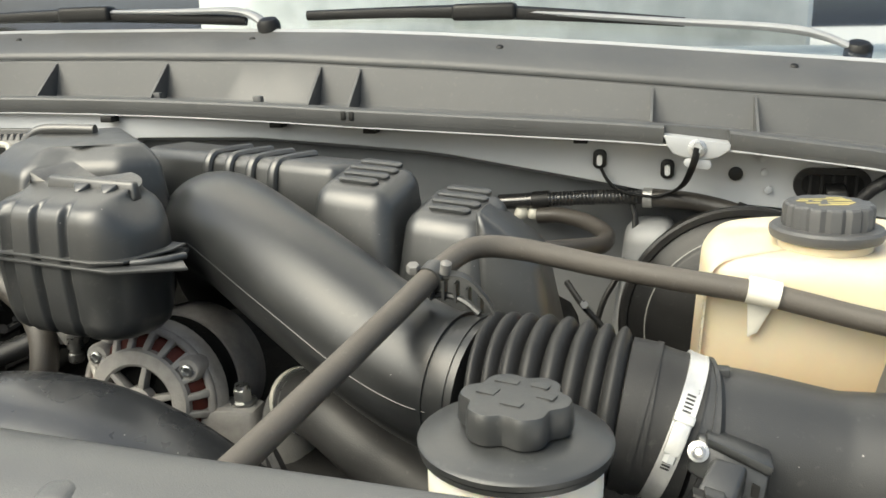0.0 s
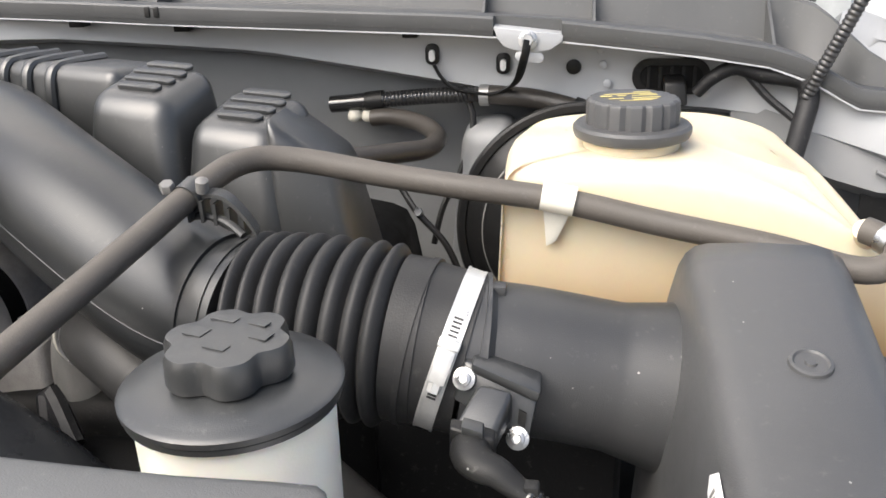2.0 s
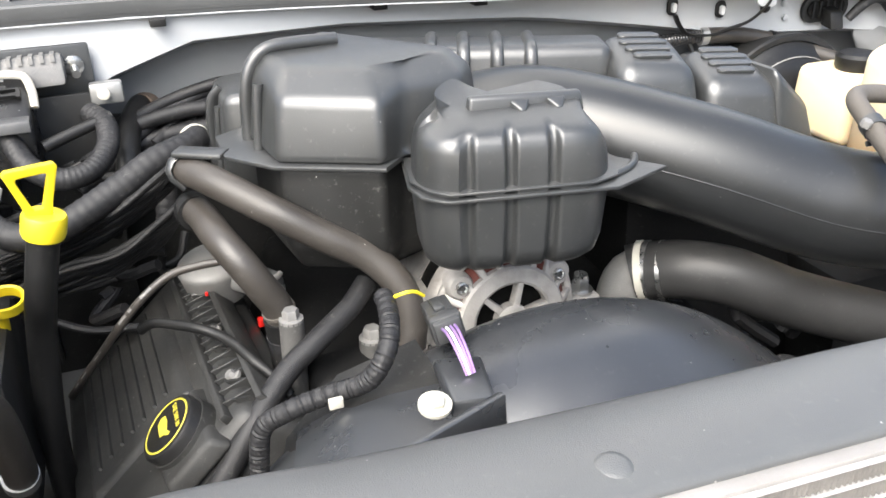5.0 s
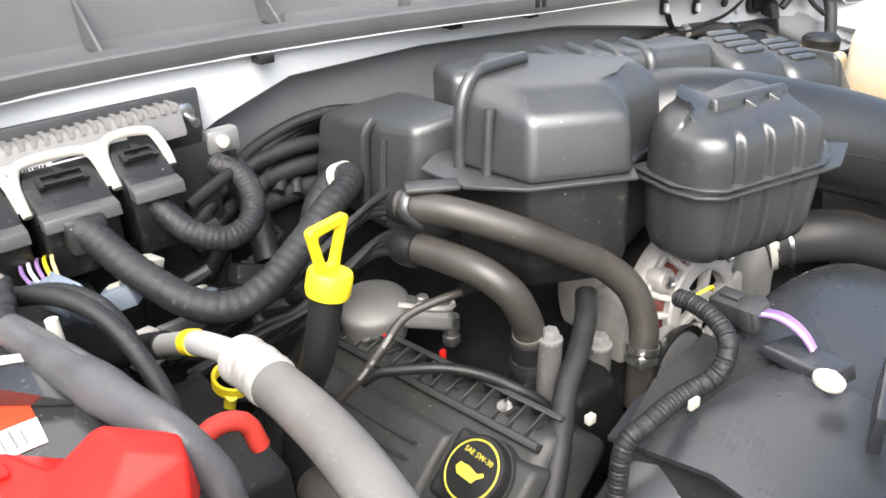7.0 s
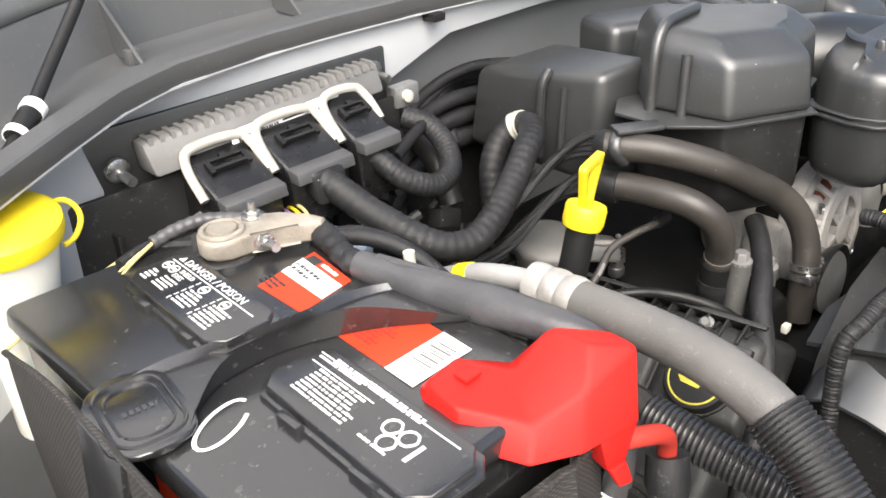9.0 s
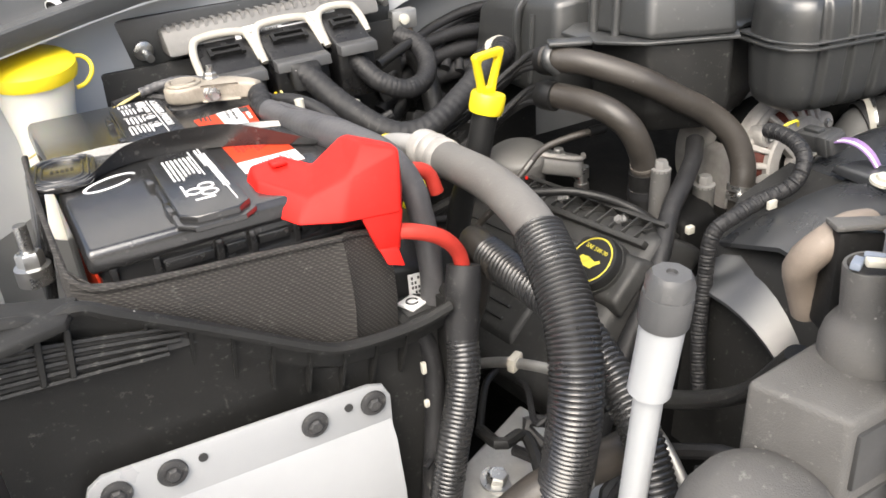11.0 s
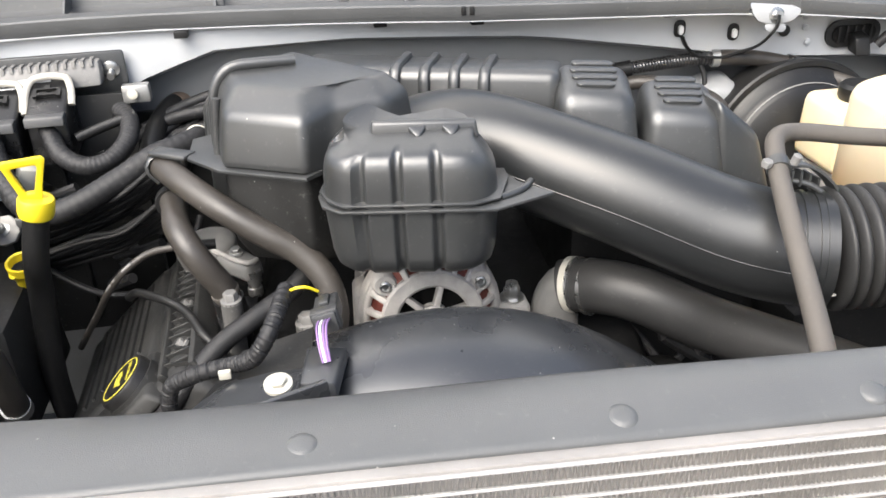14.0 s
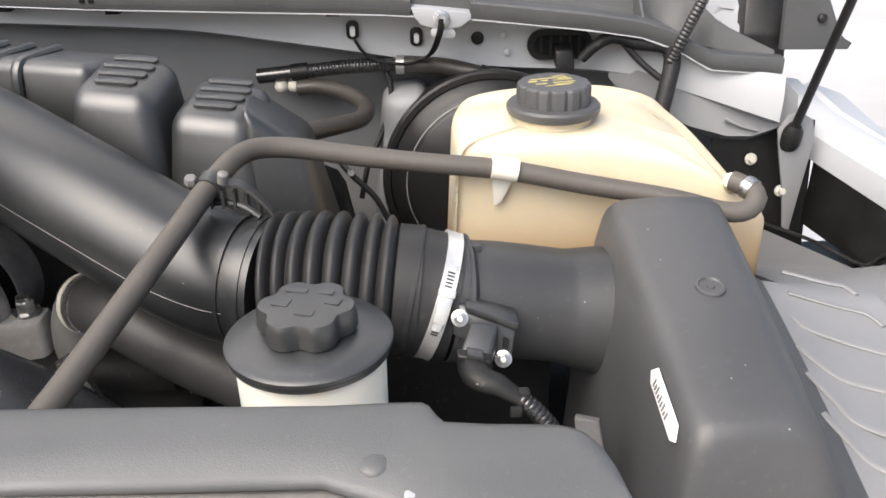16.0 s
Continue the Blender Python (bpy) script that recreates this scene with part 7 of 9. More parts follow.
h = simple_hose("cross_pipe", [(-0.72, 0.935, 1.232), (-0.69, 0.945, 1.240), (-0.655, 0.955, 1.248)], 0.006, RUBBER, "short black pipe beside the module", "pipe")
h = simple_hose("firewall_hose", [(-0.655, 0.93, 1.16), (-0.648, 0.96, 1.20), (-0.638, 1.02, 1.222), (-0.612, 1.085, 1.226), (-0.56, 1.09, 1.21)], 0.0125, RUBBER, "black hose with an orange and white band at the firewall", "hose")
part("band", tube([(-0.624, 1.06, 1.2258), (-0.618, 1.072, 1.2262), (-0.612, 1.083, 1.2262)], 0.0138, 18, 0.004), TAN, h, "orange brown band")
# added black sheet: stands for the shade between wiring and firewall
m = thing("insulation_mat", (-0.555, 1.03, 0.95), "black sheet added for the dark gap behind the wiring", "mat")
rows = [[(x, 1.036 - 0.006 * math.sin(9 * x) - 0.004 * math.sin(31 * x + 6 * z), z + 0.006 * math.sin(17 * x) * (z > 1.2)) for x in span(-0.672, -0.44, 16)] for z in (0.95, 1.02, 1.09, 1.15, 1.19, 1.215, 1.220)]
part("mat", sheet(rows, 0.006, (0, 1, 0)), DUSTY, m)
for z0, r0 in ((1.192, 0.0105), (1.168, 0.0125), (1.214, 0.0085)):
    h = simple_hose("rear_harness", [(-0.700, 0.985, z0 - 0.03), (-0.672, 0.996, z0 - 0.010), (-0.640, 1.006, z0 + 0.004), (-0.600, 1.012, z0 + 0.012), (-0.555, 1.014, z0 + 0.014), (-0.50, 1.018, z0 + 0.004), (-0.45, 1.02, z0 - 0.02)], ribbed(r0, 0.0048, 0.0006), TAPE, "thick black wiring run behind the resonator", "harness", 0.002, 12, "wrapped_run")
for i in range(5):
    h = simple_hose("rear_harness", [(-0.66 + 0.02 * i, 1.0, 1.215 - 0.008 * i), (-0.60 + 0.01 * i, 1.03, 1.235 - 0.006 * i), (-0.52, 1.03 + 0.006 * i, 1.250 - 0.006 * i), (-0.42, 1.01 + 0.006 * i, 1.235 - 0.01 * i)], 0.0065, TAPE, "black wiring run behind the resonator", "harness", 0.012, 10, "wrapped_run")

# ---- battery corner ----
def print_block(m, rows, seed, w, line=0.0034):
    """Rows of small unreadable print in a block."""
    rnd = random.Random(seed)
    out = []
    for i in range(rows):
        x = 0.0
        stop = w * rnd.uniform(0.72, 1.0)
        while x < stop - 0.002:
            k = min(rnd.uniform(0.0012, 0.0040), stop - x)
            out.append((x, -i * line, k, line * rnd.uniform(0.42, 0.58)))
            x += k + rnd.choice((0.0006, 0.0006, 0.0014))
    return bars(out, m)


def octagon(w, h, k):
    return [(-w + k, -h), (w - k, -h), (w, -h + k), (w, h - k), (w - k, h), (-w + k, h), (-w, h - k), (-w, -h + k)]


def battery():
    b = thing("battery", (-0.985, 0.745, 1.06), "glossy black car battery with red and white labels", "battery")
    top = 1.2585
    part("case", box(-1.074, -0.894, 0.599, 0.896, 1.055, 1.245, 0.005), BATTERY, b)
    part("cover", box(-1.080, -0.888, 0.592, 0.902, 1.2425, top, 0.0045, 4, 0.002), BATTERY, b)
    rail = part("grip_rail", box(-1.072, -0.896, 0.5935, 0.600, 1.2215, 1.2250, 0.0012), BATTERY, b, "moulded lifting rail with recesses")
    for x in (-1.066, -1.040, -1.000, -0.978, -0.948, -0.925, -0.902):
        part("rail_post", box(x - 0.0022, x + 0.0022, 0.5940, 0.600, 1.2245, 1.2430, 0.0008), BATTERY, rail)
    for x0, x1 in ((-1.036, -1.004), (-0.996, -0.982), (-0.974, -0.952), (-0.944, -0.929)):
        part("rail_bar", box(x0, x1, 0.5955, 0.600, 1.2300, 1.2370, 0.0012), BATTERY, rail)
    part("side_label", box(-1.0755, -1.0735, 0.604, 0.72, 1.10, 1.235, 0), REDLABEL, b, "red side label")
    for (cx, cy, hy), seed in (((-0.997, 0.6445, 0.063), 3), ((-0.9935, 0.8060, 0.057), 5)):
        m0 = Matrix.Translation((cx, cy, top - 0.001)) @ Matrix.Rotation(radians(-2), 4, "Z")
        part("vent_collar", prism(octagon(0.0250, hy + 0.003, 0.009), 0.0045, m0, 0.0012), BATTERY, b)
        v = part("vent_cap", prism(octagon(0.0222, hy, 0.009), 0.0098, m0, 0.0012, 3), BATTERY, b, "black octagonal vent cap with white print")
        for dy in (-0.45, 0.45):
            part("clip_notch", box(cx - 0.0275, cx - 0.0225, cy + dy * hy - 0.009, cy + dy * hy + 0.009, top - 0.0005, top + 0.0055, 0.001), BATTERY, v)
        mt = m0 @ Matrix.Translation((0.0, hy - 0.006, 0.0099)) @ Matrix.Rotation(radians(-90), 4, "Z")
        put = lambda x, y: mt @ Matrix.Translation((x, y, 0))
        if seed == 5:
            part("lettering", words("DANGER / POISON", 0.0084, put(0.010, 0.0118)), PRINT, v, "white warning lettering")
            tri = [(0.0025, 0.0122), (0.0085, 0.0122), (0.0055, 0.0172)]
            part("symbol", prism(tri, 0.0003, mt), PRINT, v, "white warning triangle")
            part("rule", bars([(0.0, 0.0092, 0.098, 0.0009)], mt), PRINT, v)
            part("lettering", join(words("SHIELD", 0.0052, put(0.018, 0.0040)), words("EYES", 0.0052, put(0.018, -0.0012))), PRINT, v, "white warning lettering")
            part("small_print", join(print_block(put(0.016, -0.005), 4, 7, 0.020, 0.0030), print_block(put(0.002, -0.006), 4, 17, 0.010, 0.0030), print_block(put(0.044, -0.002), 5, 8, 0.020, 0.0032), print_block(put(0.070, -0.001), 6, 9, 0.024, 0.0032)), PRINT, v, kind="stuff")
            part("rule", bars([(0.0405, -0.016 + 0.005 * k, 0.0007, 0.0034) for k in range(5)] + [(0.0665, -0.016 + 0.005 * k, 0.0007, 0.0034) for k in range(5)], mt), PRINT, v)
            for x, y in ((0.004, 0.004), (0.012, 0.004), (0.050, 0.0045), (0.075, 0.0045)):
                sym = [mt @ Vector((x + 0.0036 * math.cos(t), y + 0.0036 * math.sin(t), 0)) for t in [2 * math.pi * i / 14 for i in range(15)]]
                part("symbol", tube(sym, 0.0005, 6, 0.0015), PRINT, v)
                part("symbol", bars([(x - 0.0018, y - 0.0012, 0.0036, 0.0022)], mt), PRINT, v)
        else:
            part("rule", bars([(0.0, 0.0150, 0.108, 0.0009), (0.002, 0.0075, 0.052, 0.0008)], mt), PRINT, v)
            part("small_print", join(print_block(put(0.012, 0.0165), 2, 10, 0.080, 0.0028), print_block(put(0.012, 0.0048), 7, 11, 0.046, 0.0030), print_block(put(0.066, -0.012), 1, 12, 0.026, 0.0030), print_block(put(0.002, 0.0120), 1, 13, 0.045, 0.0030)), PRINT, v, kind="stuff")
            for dx, dy, r in ((0.074, 0.0035, 0.0052), (0.086, 0.0035, 0.0052), (0.080, -0.0055, 0.0052)):
                part("symbol", tube([mt @ Vector((dx + r * math.cos(t), dy + r * math.sin(t), 0)) for t in [2 * math.pi * i / 6 for i in range(7)]], 0.0008, 6, 0.003), PRINT, v)
            part("symbol", bars([(0.094, -0.008, 0.0024, 0.013)], mt), PRINT, v)
    # labels on the top
    lab = part("label", prism([(-0.957, 0.752), (-0.913, 0.759), (-0.906, 0.807), (-0.957, 0.799)], 0.0005, Matrix.Translation((0, 0, top))), REDLABEL, b, "red label with a white panel")
    part("label_panel", prism([(-0.9395, 0.7548), (-0.9215, 0.7577), (-0.9165, 0.8054), (-0.9365, 0.8022)], 0.0004, Matrix.Translation((0, 0, top + 0.0005))), LABEL, lab, "white panel")
    mt = Matrix.Translation((-0.9080, 0.8045, top + 0.0006)) @ Matrix.Rotation(radians(-97), 4, "Z")
    part("label_mark", bars([(0.002, -0.0085, 0.012, 0.0075)], mt), INK, lab, "dark printed block")
    part("label_print", join(print_block(mt @ Matrix.Translation((0.017, -0.005, 0)), 1, 21, 0.026, 0.0052), print_block(mt @ Matrix.Translation((0.017, -0.009, 0)), 1, 24, 0.024, 0.0020)), LABEL, lab, kind="stuff")
    part("label_print", join(print_block(mt @ Matrix.Translation((0.003, -0.016, 0)), 2, 22, 0.030, 0.0050), print_block(mt @ Matrix.Translation((0.004, -0.036, 0)), 3, 23, 0.020, 0.0036)), INK, lab, kind="stuff")
    lab = part("label", prism([(-0.960, 0.651), (-0.916, 0.651), (-0.911, 0.742), (-0.956, 0.744)], 0.0005, Matrix.Translation((0, 0, top))), REDLABEL, b, "orange red label with a white panel")
    part("label_panel", prism([(-0.9605, 0.6505), (-0.9160, 0.6505), (-0.9145, 0.674), (-0.9595, 0.674)], 0.0004, Matrix.Translation((0, 0, top + 0.0005))), LABEL, lab, "white barcode panel")
    part("barcode", bars([(-0.9220 - 0.0024 * k, 0.6545, (0.0006, 0.0010, 0.0006, 0.0014)[k % 4], 0.016 - 0.002 * (k % 3)) for k in range(11)], Matrix.Translation((0, 0, top + 0.0009))), MODULE, lab, kind="stuff")
    mt = Matrix.Translation((-0.916, 0.722, top + 0.0006)) @ Matrix.Rotation(radians(-93), 4, "Z")
    part("label_print", print_block(mt, 11, 31, 0.034, 0.0034), REDRUB, lab, kind="stuff")
    chalk = [Vector((-1.044 + 0.018 * math.cos(t) + 0.004 * math.sin(t), 0.700 + 0.011 * math.sin(t) + 0.004 * math.cos(t), top + 0.0004)) for t in [0.3 + 5.4 * i / 20 for i in range(21)]]
    part("chalk_mark", tube(chalk, 0.0012, 6, 0.003, flat=0.4), LABEL, b, "white crayon loop")
    return b


battery()


def terminal_clamp():
    t = thing("battery_terminal", (-0.945, 0.845, 1.2585), "tarnished lead battery terminal clamp with bright bolts", "terminal")
    c = Vector((-0.949, 0.848, 1.2585))
    part("collar", lathe([(0.0215, 0), (0.0215, 0.0025), (0.0185, 0.004)], c, n=28), BATTERY, t)
    part("post", lathe([(0.0105, 0), (0.0105, 0.0200), (0.0098, 0.0222), (0.002, 0.0222)], c, n=24), LEAD, t, "round lead battery post")
    # one casting: a split ring that runs into a flat arm and a narrow lug
    side = [(-0.0175, 0.0), (-0.0160, -0.0085), (-0.0100, -0.0150), (0.0, -0.0180), (0.014, -0.0150), (0.032, -0.0140), (0.046, -0.0210), (0.060, -0.0270), (0.066, -0.0200), (0.058, -0.0070), (0.044, 0.0060), (0.024, 0.0150), (0.008, 0.0178), (-0.0075, 0.0165), (-0.0150, 0.0095)]
    m = Matrix.Translation(c + Vector((0, 0, 0.0045))) @ Matrix.Rotation(radians(-13), 4, "Z")
    body = part("casting", prism(side, 0.0150, m, 0.0040, 4), LEAD, t, "rough grey lead casting", sharp=50)
    rim = [m @ Vector((0.0135 * math.cos(a), 0.0135 * math.sin(a), 0.0155)) for a in [2 * math.pi * i / 24 for i in range(25)]]
    part("ring_lip", tube(rim, 0.0022, 8, 0.003), LEAD, body)
    part("bolt", join(hexbolt(m @ Vector((0.023, -0.0140, 0.0070)), (-0.1, -1, 0.12), 0.0058, 0.0075, 0.0078), rod(m @ Vector((0.023, -0.020, 0.0075)), m @ Vector((0.025, -0.032, 0.0085)), 0.0034, 12)), STEEL, t, "plated pinch bolt")
    part("nut", join(hexbolt(m @ Vector((0.024, 0.008, 0.0150)), (0.1, 0, 1), 0.0060, 0.0050, 0.0075), rod(m @ Vector((0.024, 0.008, 0.018)), m @ Vector((0.025, 0.008, 0.0260)), 0.0030, 12)), STEEL, t, "plated nut on a stud")
    return t


terminal_clamp()


def hold_down():
    h = thing("battery_hold_down", (-1.05, 0.73, 1.2), "black steel battery hold-down strap with bolt", "bracket")
    # front edge, foot of the upturned flange, flat, rear lip
    top = [(-1.060, 0.702, 1.264), (-1.050, 0.712, 1.266), (-1.027, 0.724, 1.2745), (-1.000, 0.725, 1.2775), (-0.975, 0.720, 1.2785), (-0.951, 0.709, 1.2785), (-0.932, 0.697, 1.2740), (-0.915, 0.683, 1.2690), (-0.898, 0.668, 1.2640)]
    foot = [(x, y + 0.003, 1.2610) for x, y, z in top]
    back = [(-1.080, 0.762), (-1.064, 0.765), (-1.040, 0.762), (-1.012, 0.755), (-0.985, 0.747), (-0.958, 0.743), (-0.935, 0.742), (-0.915, 0.737), (-0.897, 0.728)]
    flat = [(x, y - 0.003, 1.2605) for x, y in back]
    lip = [(x, y, 1.2605 + 0.0060 * k) for (x, y), k in zip(back, (0.3, 0.5, 0.9, 1.0, 1.0, 1.0, 0.9, 0.7, 0.5))]
    lines = [smooth_path(q, 0.006) for q in (top, foot, flat, lip)]
    count = min(len(q) for q in lines)
    lines = [[q[round(i * (len(q) - 1) / (count - 1))] for i in range(count)] for q in lines]
    part("strap", sheet(lines, 0.0016, (0, 0.4, -1)), BATTERY, h, "wavy black steel strap with upturned edges", sharp=50)
    m = Matrix.Translation((-1.070, 0.735, 1.2600)) @ Matrix.Rotation(radians(-8), 4, "Z")
    part("end_plate", prism(rounded(0.046, 0.070, 0.018), 0.0040, m, 0.0016), BATTERY, h)
    for w, l, r, z in ((0.036, 0.056, 0.0012, 0.0040), (0.028, 0.046, 0.0009, 0.0040)):
        ring = [m @ Vector((x, y, z)) for x, y in rounded(w, l, 0.012)]
        part("stamped_rim", tube(ring + ring[:1], r, 8, 0.003), BATTERY, h, "raised rim of the stamping")
    part("stamped_mark", bars([(-0.008 + 0.0034 * k, -0.002, 0.0022, 0.004) for k in range(5)], m @ Matrix.Translation((0, 0, 0.0040)), 0.0005), BATTERY, h)
    part("drop_leg", hexa([(-1.107, 0.712, 1.17), (-1.099, 0.712, 1.17), (-1.099, 0.752, 1.17), (-1.107, 0.752, 1.17), (-1.094, 0.708, 1.2625), (-1.086, 0.708, 1.2625), (-1.086, 0.758, 1.2625), (-1.094, 0.758, 1.2625)], 0.003), BATTERY, h)
    c = Vector((-1.108, 0.700, 1.213))
    part("bolt", join(hexbolt(c, (0, 0, 1), 0.0095, 0.012, 0.0125), rod(c, c + Vector((0, 0, 0.032)), 0.0045, 14), lathe([(0.0125, -0.012), (0.0125, -0.002), (0.010, 0.0)], c, n=18)), STEEL, h, "plated hold-down bolt with nut and washer")
    return h


hold_down()


def terminal_cover():
    t = thing("terminal_cover", (-0.91, 0.61, 1.2), "bright red plastic boot over the battery terminal", "terminal cover")
    bm = bmesh.new()
    v = {n: bm.verts.new(q) for n, q in {
        "G": (-0.960, 0.640, 1.2685), "H": (-0.936, 0.641, 1.2700), "I": (-0.925, 0.613, 1.2690), "K": (-0.963, 0.617, 1.2665), "J": (-0.940, 0.586, 1.2580),
        "M": (-0.914, 0.574, 1.2700), "A": (-0.902, 0.607, 1.2875), "B": (-0.899, 0.584, 1.2865), "C": (-0.874, 0.590, 1.2785), "D": (-0.879, 0.569, 1.2815),
        "g": (-0.957, 0.650, 1.2575), "h": (-0.930, 0.652, 1.2575), "i": (-0.906, 0.630, 1.2560), "k": (-0.968, 0.611, 1.2460), "f": (-0.967, 0.640, 1.2500), "j": (-0.952, 0.578, 1.2430),
        "m": (-0.926, 0.565, 1.2420), "d": (-0.886, 0.560, 1.2400), "c": (-0.868, 0.592, 1.2420)}.items()}
    for f in ("GHIJK", "IAMJ", "ABM", "BDM", "BCD", "KJjk", "JMmj", "MDdm", "DCcd", "GKkf", "GHhg", "fgG", "HIih", "IAi", "ACci", "ABC"):
        bm.faces.new([v[n] for n in f])
    bm.faces.new([v[n] for n in "fkjmdcihg"])
    bmesh.ops.recalc_face_normals(bm, faces=bm.faces)
    bmesh.ops.bevel(bm, geom=bm.edges[:], offset=0.0026, segments=3, profile=0.5, affect="EDGES", clamp_overlap=True)
    part("boot", bm, RED, t, sharp=35)
    part("flap", hexa([(-0.903, 0.566, 1.213), (-0.886, 0.566, 1.209), (-0.884, 0.588, 1.211), (-0.899, 0.590, 1.215), (-0.914, 0.565, 1.243), (-0.884, 0.561, 1.243), (-0.872, 0.592, 1.243), (-0.900, 0.600, 1.243)], 0.003), RED, t, "hanging red flap")
    part("flap_tip", hexa([(-0.900, 0.560, 1.205), (-0.887, 0.560, 1.200), (-0.886, 0.564, 1.200), (-0.899, 0.564, 1.205), (-0.903, 0.564, 1.216), (-0.889, 0.564, 1.214), (-0.889, 0.569, 1.214), (-0.903, 0.569, 1.216)], 0.0012), RED, t)
    part("latch", box(-0.949, -0.938, 0.622, 0.632, 1.2690, 1.2715, 0.001), RED, t)
    return t


terminal_cover()


def battery_blanket():
    b = thing("battery_blanket", (-0.99, 0.74, 1.05), "dark grey woven thermal cloth round the battery", "blanket")
    ring = [(-0.884, 0.896, 1.08, 1.220), (-0.882, 0.70, 1.10, 1.230), (-0.883, 0.60, 1.12, 1.226), (-0.888, 0.584, 1.13, 1.222), (-0.904, 0.5775, 1.135, 1.226), (-0.921, 0.5745, 1.14, 1.230), (-0.926, 0.5705, 1.14, 1.231), (-0.932, 0.5735, 1.145, 1.230), (-0.960, 0.5730, 1.155, 1.233), (-0.99, 0.5725, 1.165, 1.236), (-1.03, 0.5725, 1.18, 1.239), (-1.068, 0.5725, 1.195, 1.243), (-1.082, 0.5765, 1.19, 1.245), (-1.0915, 0.588, 1.18, 1.252), (-1.0925, 0.64, 1.15, 1.262), (-1.092, 0.70, 1.12, 1.265), (-1.090, 0.80, 1.08, 1.258), (-1.086, 0.898, 1.08, 1.23)]
    rnd = random.Random(31)
    rows = []
    for k in (0.0, 0.2, 0.4, 0.6, 0.8, 0.92, 1.0):
        row = []
        for x, y, low, top in ring:
            bulge = 0.0032 * math.sin(math.pi * k) + rnd.uniform(-0.0004, 0.0004) - 0.0012 * max(0.0, k - 0.85) / 0.15
            row.append((x + (0.5 if x > -0.98 else -0.5) * bulge, y - (bulge if y < 0.6 else 0), low + k * (top - low)))
        rows.append(row)
    part("wrap", sheet(rows, 0.002, (0.3, 0.9, 0)), BLANKET, b)
    part("hem", tube([(x + (0.0005 if x > -0.98 else -0.0005), y - (0.0006 if y < 0.6 else 0), top - 0.001) for x, y, low, top in ring], 0.0020, 8, 0.006), BLANKET, b, "rolled top hem")
    return b


battery_blanket()


def battery_tray():
    t = thing("battery_tray", (-1.0, 0.7, 0.9), "black plastic battery tray with a sloping slotted front wall", "battery tray")
    pts = [(-1.16, 1.246), (-1.127, 1.244), (-1.112, 1.238), (-1.093, 1.242), (-1.072, 1.230), (-1.018, 1.198), (-0.960, 1.162), (-0.940, 1.154), (-0.915, 1.151), (-0.882, 1.151), (-0.855, 1.156)]
    rows = [[(x, 0.561, z) for x, z in pts], [(x, 0.569, z - 0.02) for x, z in pts], [(x, 0.584, min(z - 0.03, 1.13)) for x, z in pts], [(x, 0.586, 0.96) for x, z in pts]]
    part("front_wall", sheet(rows, 0.004, (0, 1, 0)), DUSTY, t)
    rim = [(x, 0.559, z + 0.001) for x, z in pts]
    part("rim", tube(rim, 0.0045, 8, 0.006), DUSTY, t)
    part("rim", tube([(-0.855, 0.559, 1.158), (-0.848, 0.575, 1.158), (-0.846, 0.62, 1.156)], 0.0045, 8, 0.006), DUSTY, t)
    part("side_wall", sheet([[(-0.852, 0.562, 1.155), (-0.848, 0.62, 1.155), (-0.848, 0.90, 1.12)], [(-0.852, 0.562, 0.98), (-0.848, 0.62, 0.98), (-0.848, 0.90, 0.98)]], 0.004, (-1, 0, 0)), DUSTY, t)
    # flat dark plate behind the bars, in place of a shaded opening
    part("louvre_recess", hexa([(-1.150, 0.5640, 1.199), (-1.026, 0.5670, 1.191), (-1.026, 0.5700, 1.191), (-1.150, 0.5690, 1.199), (-1.150, 0.5625, 1.228), (-1.060, 0.5640, 1.212), (-1.060, 0.5680, 1.212), (-1.150, 0.5675, 1.228)], 0), INK, t, "dark plate for the shade in the louvre opening")
    for i in range(5):
        z0, x1, z1 = 1.2265 - 0.0068 * i, -1.034 - 0.004 * i, 1.2060 - 0.0036 * i
        part("slot_bar", tube([(-1.150, 0.5625, z0 + 0.0016), (-1.10, 0.5630, z0 + (z1 - z0) * 0.30), (x1, 0.5645, z1)], 0.0019, 6, 0.02), DUSTY, t)
    for x in (-1.121, -1.105):
        part("upright", hexa([(x - 0.002, 0.5600, 1.199), (x + 0.002, 0.5600, 1.199), (x + 0.002, 0.566, 1.199), (x - 0.002, 0.566, 1.199), (x + 0.002, 0.5585, 1.232), (x + 0.006, 0.5585, 1.232), (x + 0.006, 0.565, 1.232), (x + 0.002, 0.565, 1.232)], 0.0008, 1), DUSTY, t)
    for x in span(-1.06, -0.89, 7):
        zt = run(pts, x)
        part("stiffener", hexa([(x - 0.001, 0.580, zt - 0.05), (x + 0.001, 0.580, zt - 0.05), (x + 0.001, 0.586, zt - 0.05), (x - 0.001, 0.586, zt - 0.05), (x - 0.001, 0.560, zt - 0.004), (x + 0.001, 0.560, zt - 0.004), (x + 0.001, 0.57, zt - 0.004), (x - 0.001, 0.57, zt - 0.004)], 0), DUSTY, t)
    part("ledge", hexa([(-1.20, 0.52, 1.236), (-1.10, 0.548, 1.236), (-1.09, 0.57, 1.238), (-1.20, 0.60, 1.250), (-1.20, 0.52, 1.243), (-1.10, 0.548, 1.243), (-1.09, 0.57, 1.245), (-1.20, 0.60, 1.257)], 0.002), DUSTY, t, "grey edge of the tray")
    br = thing("tray_bracket", (-1.0, 0.56, 0.98), "white painted steel bracket bolted to the battery tray", "bracket")
